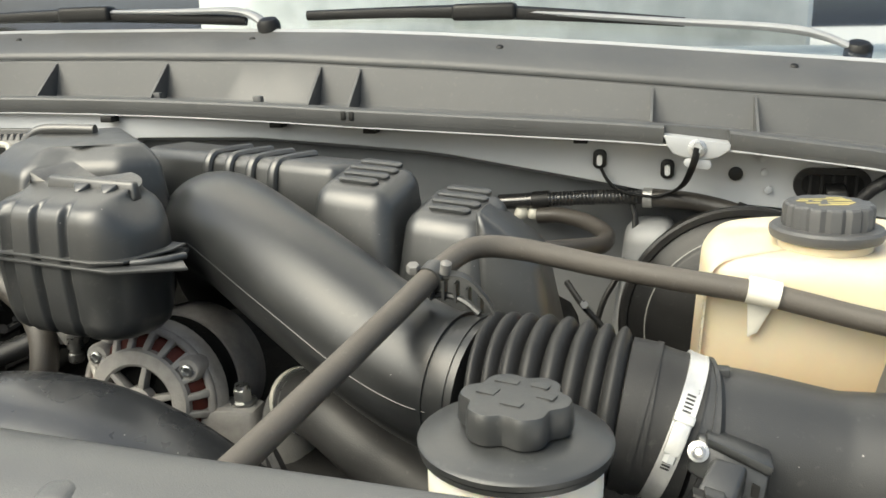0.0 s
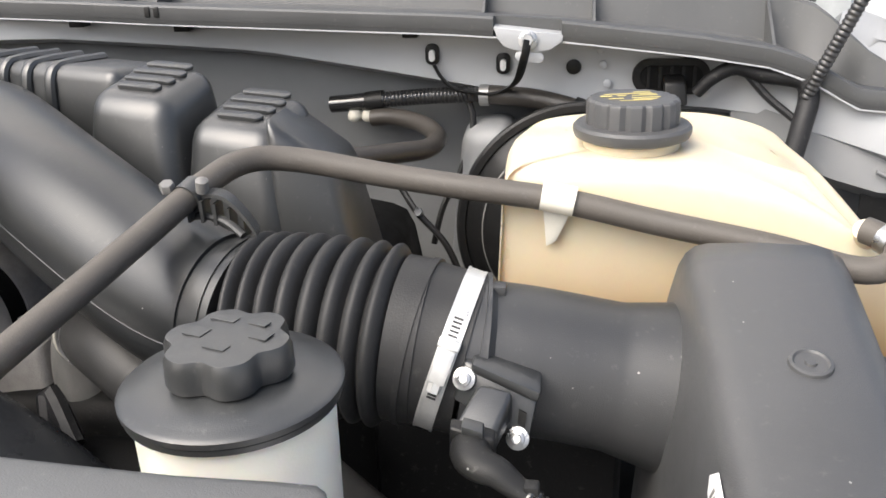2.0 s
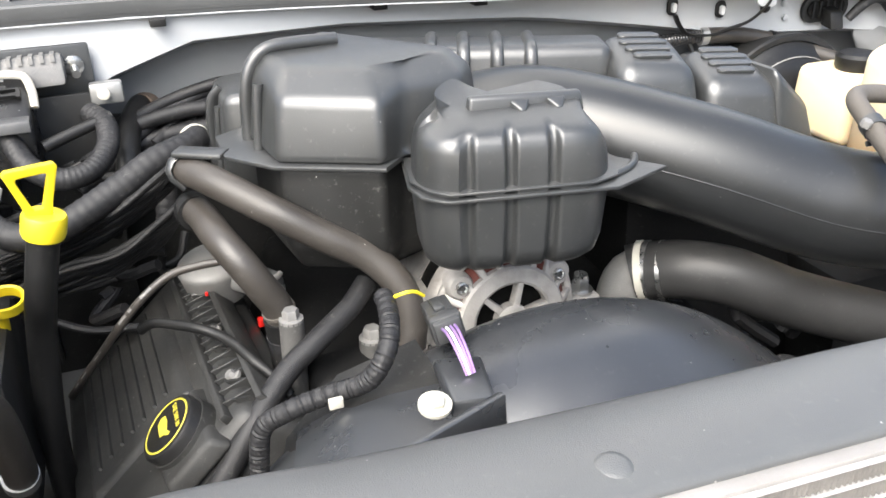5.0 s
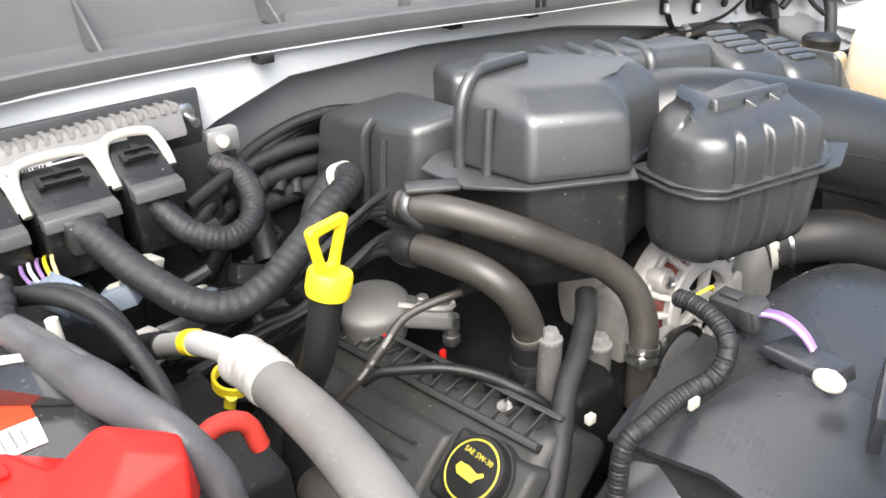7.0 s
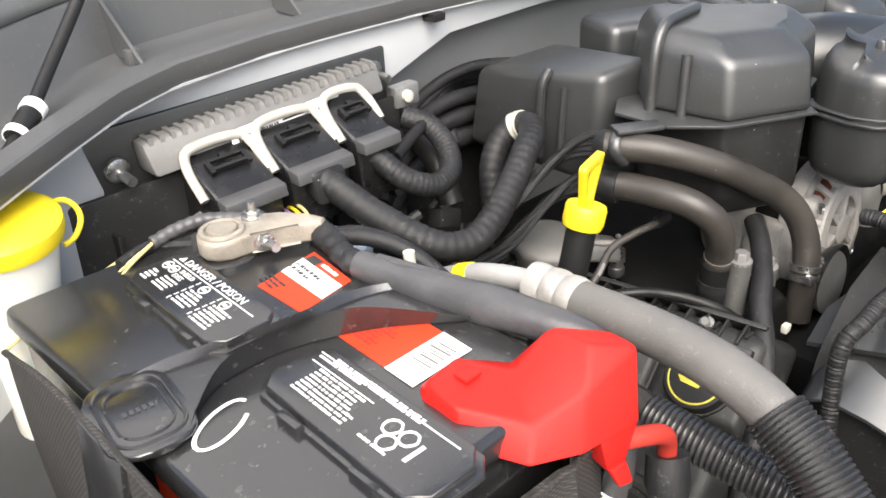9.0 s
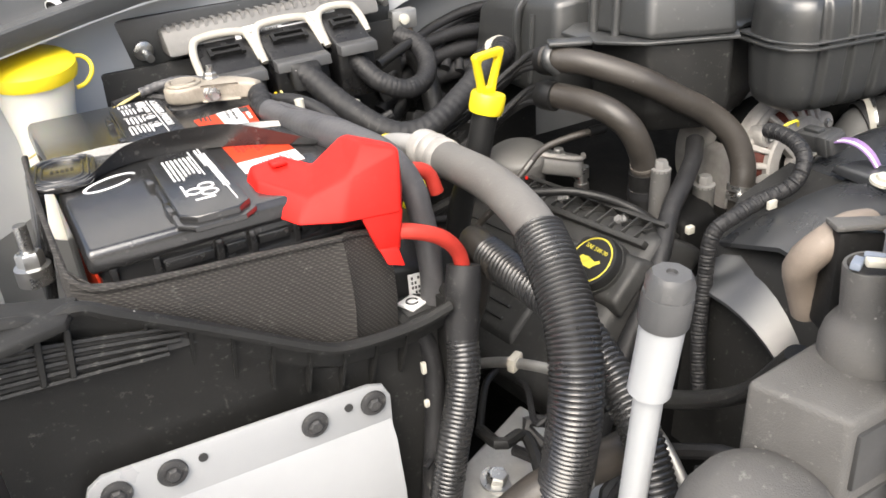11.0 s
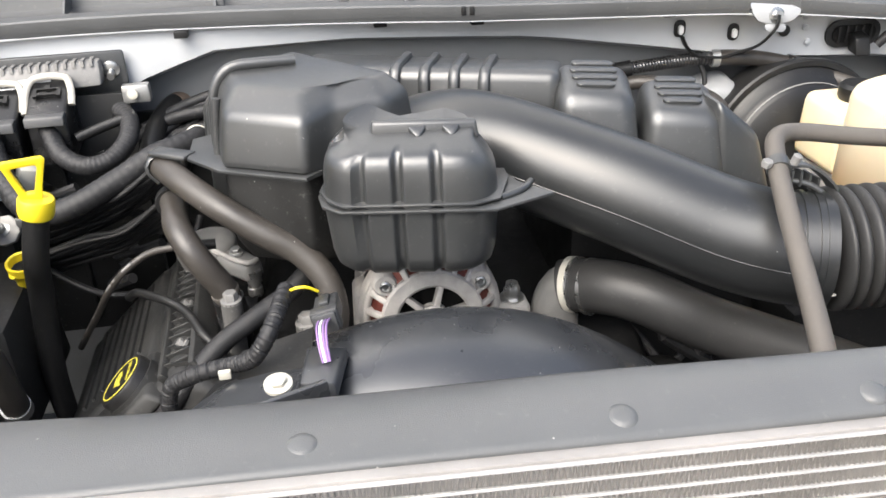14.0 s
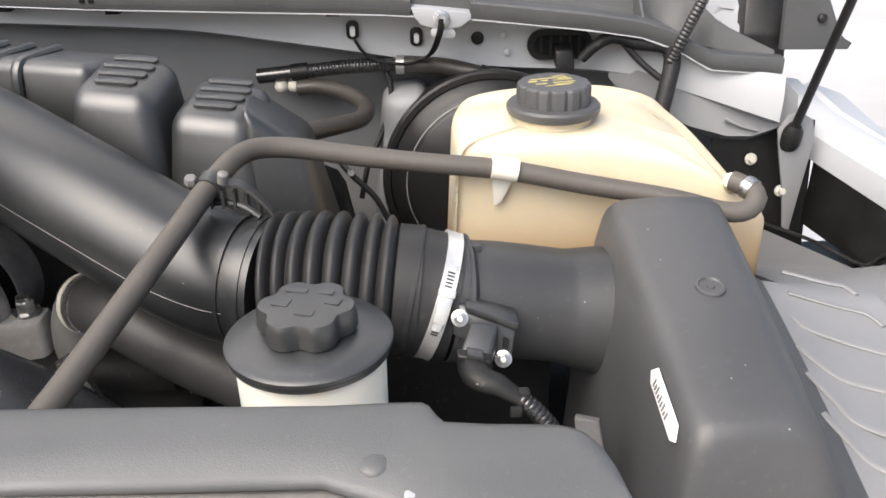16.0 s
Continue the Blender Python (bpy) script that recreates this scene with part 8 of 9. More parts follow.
    m = frame_at((0, 0.5735, 0), (1, 0, 0), (0, 0, 1))
    out = [(-1.121, 1.104), (-1.118, 1.112), (-1.108, 1.118), (-0.922, 1.108), (-0.911, 1.104), (-0.906, 1.093), (-0.908, 1.0), (-1.12, 1.0)]
    part("plate", prism(out, 0.004, m, 0.001), WHITE, br)
    part("bend", sheet([[(-1.118, 0.5705, 1.083), (-0.908, 0.5705, 1.074)], [(-1.118, 0.562, 1.068), (-0.908, 0.562, 1.058)], [(-1.118, 0.556, 1.02), (-0.908, 0.556, 1.01)], [(-1.118, 0.560, 0.93), (-0.908, 0.560, 0.93)]], 0.003, (0, 1, 0)), WHITE, br)
    for x, z in ((-0.921, 1.0935), (-0.967, 1.095), (-1.067, 1.102), (-1.103, 1.102)):
        bolt = part("bolt", lathe([(0.0098, 0), (0.0102, 0.0015), (0.0095, 0.003), (0.0068, 0.0036), (0.0066, 0.0030)], (x, 0.5690, z), (0, -1, 0), 20), TRAYBOLT, br, "dark push-in rivet")
        part("drive", lathe([(0.0052, 0.0), (0.0054, 0.0045), (0.0040, 0.006), (0.0012, 0.0062)], (x, 0.5690, z), (0, -1, 0), 6), TRAYBOLT, bolt)
    for x, z in ((-0.940, 1.097), (-1.046, 1.104)):
        part("hole", lathe([(0.0032, 0), (0.0032, 0.0012)], (x, 0.5692, z), (0, -1, 0), 14), INK, br)
    return t


battery_tray()


def relay_box():
    r = thing("relay_box", (-0.86, 0.64, 1.0), "black relay box with a white code sticker beside the battery", "relay box")
    part("body", hexa([(-0.879, 0.605, 1.0), (-0.835, 0.60, 1.0), (-0.835, 0.68, 1.0), (-0.879, 0.68, 1.0), (-0.877, 0.612, 1.17), (-0.838, 0.608, 1.165), (-0.838, 0.67, 1.18), (-0.877, 0.67, 1.19)], 0.004), RUBBER, r)
    part("sticker", hexa([(-0.864, 0.6075, 1.125), (-0.848, 0.6055, 1.125), (-0.848, 0.6065, 1.125), (-0.864, 0.6085, 1.125), (-0.863, 0.6093, 1.162), (-0.847, 0.6073, 1.162), (-0.847, 0.6083, 1.162), (-0.863, 0.6103, 1.162)], 0), LABEL, r, "white code sticker")
    mk = frame_at((-0.8625, 0.6070, 1.128), (16, -2, 0), (0, 0.05, 1))
    part("sticker_print", bars([(0.001 + 0.0026 * i, 0.002 + 0.004 * j, 0.0015, 0.0022) for i in range(5) for j in range(8) if (i * 7 + j * 3) % 4], mk), INK, r, kind="stuff")
    part("bracket", hexa([(-0.889, 0.570, 1.130), (-0.853, 0.576, 1.130), (-0.853, 0.618, 1.130), (-0.886, 0.626, 1.130), (-0.888, 0.571, 1.1450), (-0.854, 0.577, 1.1450), (-0.854, 0.617, 1.1450), (-0.885, 0.625, 1.1450)], 0.003), DUSTY, r)
    # the well's shade as a flat dark plate
    part("bracket_well", hexa([(-0.880, 0.580, 1.1440), (-0.860, 0.582, 1.1440), (-0.860, 0.608, 1.1440), (-0.879, 0.606, 1.1440), (-0.880, 0.580, 1.1460), (-0.860, 0.582, 1.1460), (-0.860, 0.608, 1.1460), (-0.879, 0.606, 1.1460)], 0), INK, r)
    nut = part("spring_nut", turned(box(-0.0085, 0.0085, -0.0085, 0.0085, -0.0012, 0.0012, 0.0008), (-0.869, 0.594, 1.1475), 0, 0, 20), LABEL, r, "pale spring nut")
    part("nut_ring", tube([(-0.869 + 0.0045 * math.cos(a), 0.594 + 0.0045 * math.sin(a), 1.1489) for a in [math.pi * i / 8 for i in range(15)]], 0.0008, 6, 0.002), INK, nut)
    return r


relay_box()

h = simple_hose("battery_cable", [(-0.893, 0.822, 1.266), (-0.897, 0.800, 1.266), (-0.903, 0.774, 1.265), (-0.899, 0.748, 1.262)], lambda s, L: 0.0078 + 0.0014 * math.sin(s * 260) ** 2, TAPE, "black taped battery cable from the terminal", "cable", 0.002, 14, "wrapped_run")
for v in h.children[0].data.vertices:
    v.co += noise.noise_vector(v.co * 48) * 0.0026 + noise.noise_vector(v.co * 130) * 0.0009
h = simple_hose("battery_cable", [(-0.902, 0.764, 1.264), (-0.896, 0.738, 1.262), (-0.890, 0.705, 1.2625), (-0.885, 0.672, 1.265), (-0.878, 0.636, 1.266), (-0.868, 0.606, 1.260), (-0.859, 0.597, 1.240), (-0.856, 0.592, 1.220), (-0.854, 0.590, 1.198), (-0.852, 0.592, 1.15), (-0.855, 0.60, 1.08)], lambda s, L: 0.0092 + 0.0036 * math.exp(-((s - 0.09) / 0.06) ** 2) + 0.0003 * math.sin(s * 140), SLEEVE, "thick battery cable in a grey wrinkled sleeve", "cable", 0.002, 18, "wrapped_run")
part("sleeve_fold", tube([(-0.896, 0.752, 1.2715), (-0.889, 0.720, 1.2720), (-0.884, 0.690, 1.2735), (-0.878, 0.655, 1.2740)], 0.0032, 8, 0.004, flat=0.6), SLEEVE, h, "loose fold of the sleeve")
h = simple_hose("battery_cable", [(-0.885, 0.83, 1.252), (-0.862, 0.80, 1.254), (-0.845, 0.765, 1.240), (-0.835, 0.72, 1.20), (-0.832, 0.68, 1.12)], 0.0065, TAPE, "black cloth-taped branch cable", "cable", pname="wrapped_run")
h = simple_hose("battery_cable", [(-0.885, 0.85, 1.244), (-0.855, 0.82, 1.248), (-0.835, 0.79, 1.229), (-0.825, 0.75, 1.16)], 0.0055, TAPE, "thin black branch cable", "cable", pname="wrapped_run")
h = simple_hose("red_cable", [(-0.890, 0.574, 1.222), (-0.876, 0.566, 1.221), (-0.856, 0.564, 1.211), (-0.841, 0.568, 1.193), (-0.836, 0.570, 1.172)], 0.0058, REDRUB, "dull red battery cable", "cable", pname="insulation")
h = simple_hose("red_cable", [(-0.856, 0.640, 1.225), (-0.838, 0.642, 1.232), (-0.822, 0.642, 1.226), (-0.816, 0.640, 1.208)], 0.0058, REDRUB, "dull red battery cable loop", "cable", pname="insulation")
h = simple_hose("starter_conduit", [(-0.836, 0.570, 1.180), (-0.841, 0.565, 1.162), (-0.845, 0.563, 1.135), (-0.848, 0.560, 1.122)], lambda s, L: 0.0128 + 0.0009 * math.sin(s * 420) ** 2, TAPE, "taped and ribbed conduit dropping beside the battery", "harness", pname="wrapped_run")
part("ribbed_run", tube([(-0.847, 0.561, 1.126), (-0.852, 0.552, 1.105), (-0.862, 0.545, 1.075), (-0.876, 0.538, 1.04), (-0.888, 0.535, 0.98), (-0.892, 0.53, 0.88)], ribbed(0.0128, 0.0036, 0.0008), 16, 0.0009), CONDUIT, h)
h = simple_hose("side_harness", [(-0.868, 0.592, 1.13), (-0.862, 0.585, 1.10), (-0.866, 0.578, 1.06), (-0.875, 0.570, 1.02), (-0.89, 0.56, 0.95)], 0.0085, TAPE, "black taped harness with pale clips", "harness", pname="wrapped_run")
part("clip_tag", box(-0.878, -0.874, 0.569, 0.573, 1.099, 1.109, 0.001), CLIP, h, "pale nylon clip")
part("clip_tag", box(-0.881, -0.877, 0.563, 0.567, 1.073, 1.079, 0.001), CLIP, h, "pale nylon clip")


def refrigerant_line():
    a = thing("refrigerant_line", (-0.8, 0.65, 1.1), "silver pipe crimped to a grey rubber hose in ribbed sleeve", "hose")
    part("end_sleeve", tube([(-0.822, 0.868, 1.160), (-0.806, 0.846, 1.170), (-0.799, 0.822, 1.181)], 0.0108, 16), RUBBER, a, "black rubber end sleeve")
    part("metal_pipe", tube([(-0.801, 0.828, 1.178), (-0.797, 0.804, 1.189), (-0.796, 0.770, 1.206), (-0.794, 0.746, 1.214), (-0.790, 0.725, 1.217), (-0.788, 0.710, 1.2175)], 0.0088, 18), TUBING, a, "dull silver pipe")
    part("yellow_band", tube([(-0.7963, 0.7790, 1.2020), (-0.7960, 0.7725, 1.2050), (-0.7958, 0.7660, 1.2078)], 0.0094, 20, 0.003), YELLOW, a)
    part("crimp_sleeve", tube([(-0.789, 0.716, 1.217), (-0.7875, 0.704, 1.2175), (-0.7865, 0.690, 1.2175), (-0.787, 0.672, 1.218)], lambda s, L: 0.0152 + 0.0018 * abs(math.sin(math.pi * s / 0.0150)) ** 0.5 - (0.003 if s < 0.002 else 0), 28, 0.001), PALEALU, a, "ringed aluminium sleeve")
    part("rubber_pipe", tube([(-0.787, 0.676, 1.218), (-0.788, 0.648, 1.220), (-0.791, 0.616, 1.2235), (-0.794, 0.586, 1.2245), (-0.797, 0.560, 1.223), (-0.800, 0.530, 1.215), (-0.806, 0.502, 1.200)], 0.0155, 22), GREYHOSE, a)
    part("ribbed_sleeve", tube([(-0.8005, 0.526, 1.2135), (-0.808, 0.495, 1.196), (-0.818, 0.464, 1.168), (-0.829, 0.447, 1.132), (-0.838, 0.444, 1.083), (-0.845, 0.450, 1.03), (-0.850, 0.46, 0.96), (-0.85, 0.47, 0.88)], ribbed(0.0186, 0.0034, 0.0016), 24, 0.00085), CONDUIT, a, "black ribbed sleeve")
    f = part("flange", prism([(-0.021, -0.004), (-0.016, -0.012), (-0.004, -0.016), (0.008, -0.014), (0.015, -0.004), (0.015, 0.008), (0.008, 0.016), (-0.004, 0.017), (-0.014, 0.013), (-0.021, 0.005)], 0.009, frame_at((-0.798, 0.872, 1.153), (1, 0.1, 0.1), (0, 0.5, 0.86)), 0.002), PALEALU, a, "pale cast flange")
    part("nut", hexbolt((-0.802, 0.866, 1.159), (-0.05, -0.75, 0.6), 0.0062, 0.007, 0.010), DULLSTEEL, f)
    c = thing("ribbed_conduit", (-0.79, 0.45, 0.9), "black ribbed conduit behind the refrigerant hose", "harness")
    part("rubber_pipe", tube([(-0.792, 0.590, 1.153), (-0.789, 0.618, 1.158), (-0.783, 0.642, 1.154), (-0.772, 0.658, 1.138), (-0.766, 0.666, 1.115), (-0.766, 0.680, 1.07), (-0.770, 0.70, 1.03)], 0.0130, 20), HOSE, c)
    part("clamp", tube([(-0.7690, 0.692, 1.045), (-0.7695, 0.695, 1.040), (-0.770, 0.698, 1.035)], 0.0145, 20, 0.003), DULLSTEEL, c, "dull steel clamp")
    part("ribbed_run", tube([(-0.790, 0.612, 1.158), (-0.789, 0.585, 1.155), (-0.786, 0.549, 1.150), (-0.784, 0.505, 1.143), (-0.785, 0.465, 1.124), (-0.789, 0.430, 1.098), (-0.794, 0.405, 1.065), (-0.797, 0.388, 1.025)], ribbed(0.0145, 0.0040, 0.0015), 20, 0.001), CONDUIT, c)
    part("end_pipe", tube([(-0.796, 0.395, 1.04), (-0.80, 0.372, 0.985), (-0.80, 0.36, 0.92)], 0.0112, 16), GREYHOSE, c)
    p = thing("service_port", (-0.86, 0.345, 1.0), "white service pipe with black screw cap", "pipe")
    part("pipe", rod((-0.868, 0.368, 0.98), (-0.8545, 0.3530, 1.220), 0.0078, 18), WHITE, p, "white painted pipe")
    part("sleeve", rod((-0.8555, 0.3540, 1.208), (-0.8530, 0.3490, 1.252), 0.0112, 22), WHITE, p)
    part("cap", join(lathe([(0.0122, 0), (0.0126, 0.001), (0.0126, 0.015), (0.0122, 0.0175)], (-0.8532, 0.3492, 1.2500), (0.05, -0.09, 1), 28), lathe([(0.0122, 0.012), (0.0122, 0.0245), (0.0096, 0.0285), (0.0030, 0.0288), (0.0028, 0.0270), (0.0003, 0.0270)], (-0.8532, 0.3492, 1.2500), (0.05, -0.09, 1), 8)), AIRBOX, p, "black octagonal cap")
    return a


refrigerant_line()


def washer_filler():
    w = thing("washer_filler", (-1.06, 0.92, 1.1), "cream washer bottle neck with yellow hinged cap", "washer bottle")
    c = Vector((-1.062, 0.925, 1.295))
    part("neck", lathe([(0.024, -0.16), (0.026, -0.06), (0.034, -0.012), (0.036, 0.0)], c, (0, -0.1, 1), 28), PALE, w)
    part("cap", lathe([(0.039, -0.004), (0.0405, 0.002), (0.040, 0.008), (0.034, 0.013), (0.010, 0.015)], c, (0, -0.15, 1), 36), YELLOW, w, "yellow snap cap")
    part("tether", tube([c + Vector(p) for p in ((0.034, 0.004, 0.006), (0.045, 0.004, 0.006), (0.051, 0.0, 0.0), (0.050, -0.006, -0.008), (0.042, -0.01, -0.016), (0.033, -0.012, -0.018))], 0.0020, 8, 0.004), YELLOW, w, "yellow tether strap")
    g = thing("ground_wire", (-1.0, 0.87, 1.2), "thin green and yellow wire to the terminal", "cable")
    part("wire", tube([(-1.085, 0.905, 1.225), (-1.05, 0.905, 1.240), (-1.02, 0.905, 1.250), (-0.995, 0.903, 1.258)], 0.0010, 8, 0.006), FADED, g)
    part("sleeve", tube([(-1.005, 0.890, 1.260), (-0.98, 0.895, 1.262), (-0.955, 0.885, 1.258)], 0.0045, 8, 0.006), TAPE, g)
    return w


washer_filler()


def fender_bits():
    p = thing("grey_duct_box", (-0.77, 0.31, 1.0), "dusty grey plastic duct box with a domed spigot beside the radiator", "duct")
    part("body", hexa([(-0.815, 0.333, 1.02), (-0.799, 0.278, 1.02), (-0.715, 0.278, 1.02), (-0.722, 0.340, 1.02), (-0.812, 0.331, 1.209), (-0.796, 0.281, 1.207), (-0.715, 0.281, 1.207), (-0.722, 0.338, 1.209)], 0.004, 3), DUSTBOX, p)
    part("spigot", lathe([(0.0235, -0.002), (0.0238, 0.004), (0.0232, 0.010), (0.0212, 0.0165), (0.0180, 0.0215), (0.0150, 0.0245), (0.0142, 0.028), (0.0142, 0.052), (0.0136, 0.0535), (0.0120, 0.0535), (0.0118, 0.045)], (-0.744, 0.313, 1.208), (-0.06, 0.05, 1), 36), DUSTBOX, p, "round dusty spigot")
    # openings are flat plates with their inner shade as colour
    for z in (1.164, 1.120, 1.076):
        part("window", hexa([(-0.792, 0.2775, z), (-0.745, 0.2775, z), (-0.745, 0.2855, z), (-0.792, 0.2855, z), (-0.791, 0.2785, z + 0.034), (-0.745, 0.2785, z + 0.034), (-0.745, 0.2865, z + 0.034), (-0.791, 0.2865, z + 0.034)], 0.0015), INK, p, "dark plate for the shade in an opening")
    rnd = random.Random(12)
    for i in range(6):
        x, y = -0.757 + 0.0062 * i, 0.318 - 0.002 * i + rnd.uniform(-0.005, 0.005)
        c = thing("clip_shard", (x, y, 1.2605), "small broken pale clip lying on the spigot", "clip", "clip shards")
        part("shard", turned(box(-0.006, 0.006, -0.0026, 0.0026, -0.002, 0.002, 0.001), (x, y, 1.2640 + 0.001 * (i % 2)), rnd.uniform(-15, 15), rnd.uniform(-15, 15), rnd.uniform(0, 180)), CLIP if i % 2 else CONN, c)
    b = thing("coolant_pipe", (-0.73, 0.38, 1.1), "brown bent coolant pipe by the radiator tank", "pipe")
    part("bend", tube([(-0.700, 0.352, 1.254), (-0.716, 0.352, 1.257), (-0.729, 0.352, 1.255), (-0.737, 0.357, 1.247), (-0.738, 0.363, 1.236), (-0.731, 0.366, 1.222), (-0.722, 0.366, 1.20)], 0.0096, 20), TANPIPE, b)
    k = thing("tank_bracket", (-0.72, 0.345, 1.2), "black mounting block and grey arm behind the radiator cover", "bracket")
    part("block", hexa([(-0.738, 0.342, 1.20), (-0.712, 0.332, 1.20), (-0.704, 0.350, 1.20), (-0.730, 0.360, 1.20), (-0.738, 0.342, 1.265), (-0.712, 0.332, 1.262), (-0.704, 0.350, 1.255), (-0.730, 0.360, 1.262)], 0.003), RUBBER, k, "black rubber block")
    part("arm", hexa([(-0.740, 0.343, 1.265), (-0.714, 0.326, 1.266), (-0.706, 0.337, 1.264), (-0.733, 0.356, 1.264), (-0.740, 0.343, 1.269), (-0.714, 0.326, 1.270), (-0.706, 0.337, 1.268), (-0.733, 0.356, 1.268)], 0.0015), DUSTBOX, k)
    tab = part("tab", hexa([(-0.731, 0.320, 1.250), (-0.717, 0.310, 1.252), (-0.715, 0.3125, 1.252), (-0.729, 0.3225, 1.250), (-0.727, 0.320, 1.272), (-0.713, 0.310, 1.276), (-0.711, 0.3125, 1.276), (-0.725, 0.3225, 1.272)], 0.001), CLIP, k, "pale tab with a slot")
    part("slot", lathe([(0.0022, 0), (0.0022, 0.0006)], (-0.7196, 0.3139, 1.266), (-0.5, -0.85, 0.1), 12), INK, tab)
    f = thing("fan_duct", (-0.838, 0.295, 1.0), "dusty round duct cover low beside the radiator", "duct")
    part("shell", lathe([(0.040, -0.10), (0.042, -0.03), (0.041, 0.0), (0.036, 0.016), (0.024, 0.026), (0.008, 0.030)], (-0.835, 0.296, 1.150), (-0.1, -0.25, 0.95), 32), DUSTBOX, f)
    part("blade", sheet([[(-0.858, 0.314, 1.150), (-0.845, 0.315, 1.160), (-0.825, 0.314, 1.167), (-0.806, 0.310, 1.167), (-0.796, 0.298, 1.162)], [(-0.862, 0.285, 1.10), (-0.848, 0.277, 1.10), (-0.828, 0.272, 1.10), (-0.806, 0.272, 1.10), (-0.794, 0.276, 1.10)]], 0.003, (0, 1, 0)), RUBBER, f, "dark folded edge")


fender_bits()

# ---- firewall fittings ----
def oval(w, h, n=20):
    return rounded(w, h, h / 2 - 0.0005, n)


FY = 1.0145
FACE = frame_at((0, FY, 0), (1, 0, 0), (0, 0, 1))


def on_flange(x, z, out=0.0):
    return FACE @ Matrix.Translation((x, z, out))


def firewall_fittings():
    for x, z in ((0.030, 1.281), (0.105, 1.271)):
        c = thing("harness_clip", (x, 1.01, z - 0.012), "black pad with a white clip on the firewall flange", "clip", "flange clips")
        part("pad", prism(rounded(0.015, 0.022, 0.006), 0.003, on_flange(x, z + 0.001), 0.001), RUBBER, c)
        part("barb", prism(rounded(0.006, 0.012, 0.0028), 0.006, on_flange(x, z, 0.002), 0.001), LABEL, c, "white plastic barb")
    p = thing("body_plug", (0.178, 1.01, 1.26), "round black plug in the firewall flange", "plug")
    part("disc", lathe([(0.0078, 0), (0.0078, 0.002), (0.005, 0.003)], (0.178, FY, 1.268), (0, -1, 0), 20), RUBBER, p)
    for x, z in ((0.213, 1.251), (0.205, 1.285), (0.208, 1.270)):
        p = thing("weld_stud", (x, 1.01, z - 0.004), "small pale stud on the firewall flange", "stud")
        part("head", lathe([(0.0042, 0), (0.0042, 0.003), (0.002, 0.004)], (x, FY, z), (0, -1, 0), 12), BODY, p)
    g = thing("wiring_grommet", (0.277, 1.0, 1.24), "black oval rubber grommet with a plug in the firewall", "grommet")
    part("rim", prism(oval(0.078, 0.036), 0.005, on_flange(0.277, 1.258), 0.002), RUBBER, g)
    part("inner", prism(oval(0.062, 0.022), 0.003, on_flange(0.277, 1.258, 0.004), 0.001), DARK, g)
    for k in range(5):
        part("grille_bar", prism(rounded(0.003, 0.022, 0.001), 0.003, on_flange(0.254 + 0.0115 * k, 1.258, 0.006)), RUBBER, g)
    part("plug", hexa([(0.270, 0.985, 1.232), (0.292, 0.985, 1.232), (0.292, 1.008, 1.236), (0.270, 1.008, 1.236), (0.268, 0.990, 1.256), (0.290, 0.990, 1.256), (0.290, 1.010, 1.262), (0.268, 1.010, 1.262)], 0.003), RUBBER, g)
    for x, z in ((-0.595, 1.325), (-0.36, 1.320), (-0.24, 1.314), (0.009, 1.305), (0.296, 1.282), (0.475, 1.222)):
        s = thing("seal_clip", (x, 1.0, z - 0.004), "small black clip under the cowl seal", "clip", "seal clips")
        part("body", hexa([(x - 0.008, 0.998, z - 0.004), (x + 0.008, 0.998, z - 0.004), (x + 0.008, 1.016, z - 0.004), (x - 0.008, 1.016, z - 0.004), (x - 0.008, 0.998, z + 0.004), (x + 0.008, 0.998, z + 0.004), (x + 0.008, 1.016, z + 0.004), (x - 0.008, 1.016, z + 0.004)], 0.001), RUBBER, s)
    t = thing("cowl_bracket", (0.132, 0.95, 1.29), "white painted tab with a bolt and a black strap", "bracket")
    m = frame_at((0.1325, 0.9655, 1.3055), (0.99, 0, -0.115), (0, 0.12, 1))
    out = [(-0.034, 0.005), (-0.030, -0.004), (-0.022, -0.012), (-0.008, -0.0145), (0.010, -0.014), (0.024, -0.010), (0.034, -0.001), (0.034, 0.005)]
    part("tab", prism(out, 0.004, m, 0.0012), WHITE, t)
    part("tab_top", hexa([(0.099, 0.962, 1.312), (0.166, 0.962, 1.304), (0.168, 1.01, 1.306), (0.098, 1.01, 1.314), (0.099, 0.962, 1.316), (0.166, 0.962, 1.308), (0.168, 1.01, 1.310), (0.098, 1.01, 1.318)], 0.0015), WHITE, t)
    part("tongue", prism(rounded(0.028, 0.010, 0.0045), 0.003, m @ Matrix.Translation((0.004, -0.019, 0)), 0.001), WHITE, t)
    part("bolt", hexbolt((0.133, 0.9595, 1.303), (0, -1, 0.15), 0.0062, 0.007, 0.0095), STEEL, t)
    part("strap", tube([(0.133, 0.953, 1.304), (0.130, 0.952, 1.288), (0.122, 0.975, 1.262), (0.108, 1.002, 1.247), (0.09, 1.008, 1.241), (0.055, 1.008, 1.246), (0.040, 1.008, 1.258), (0.032, 1.008, 1.272)], 0.0055, 8, 0.005, flat=0.35), RUBBER, t, "black rubber strap")


firewall_fittings()


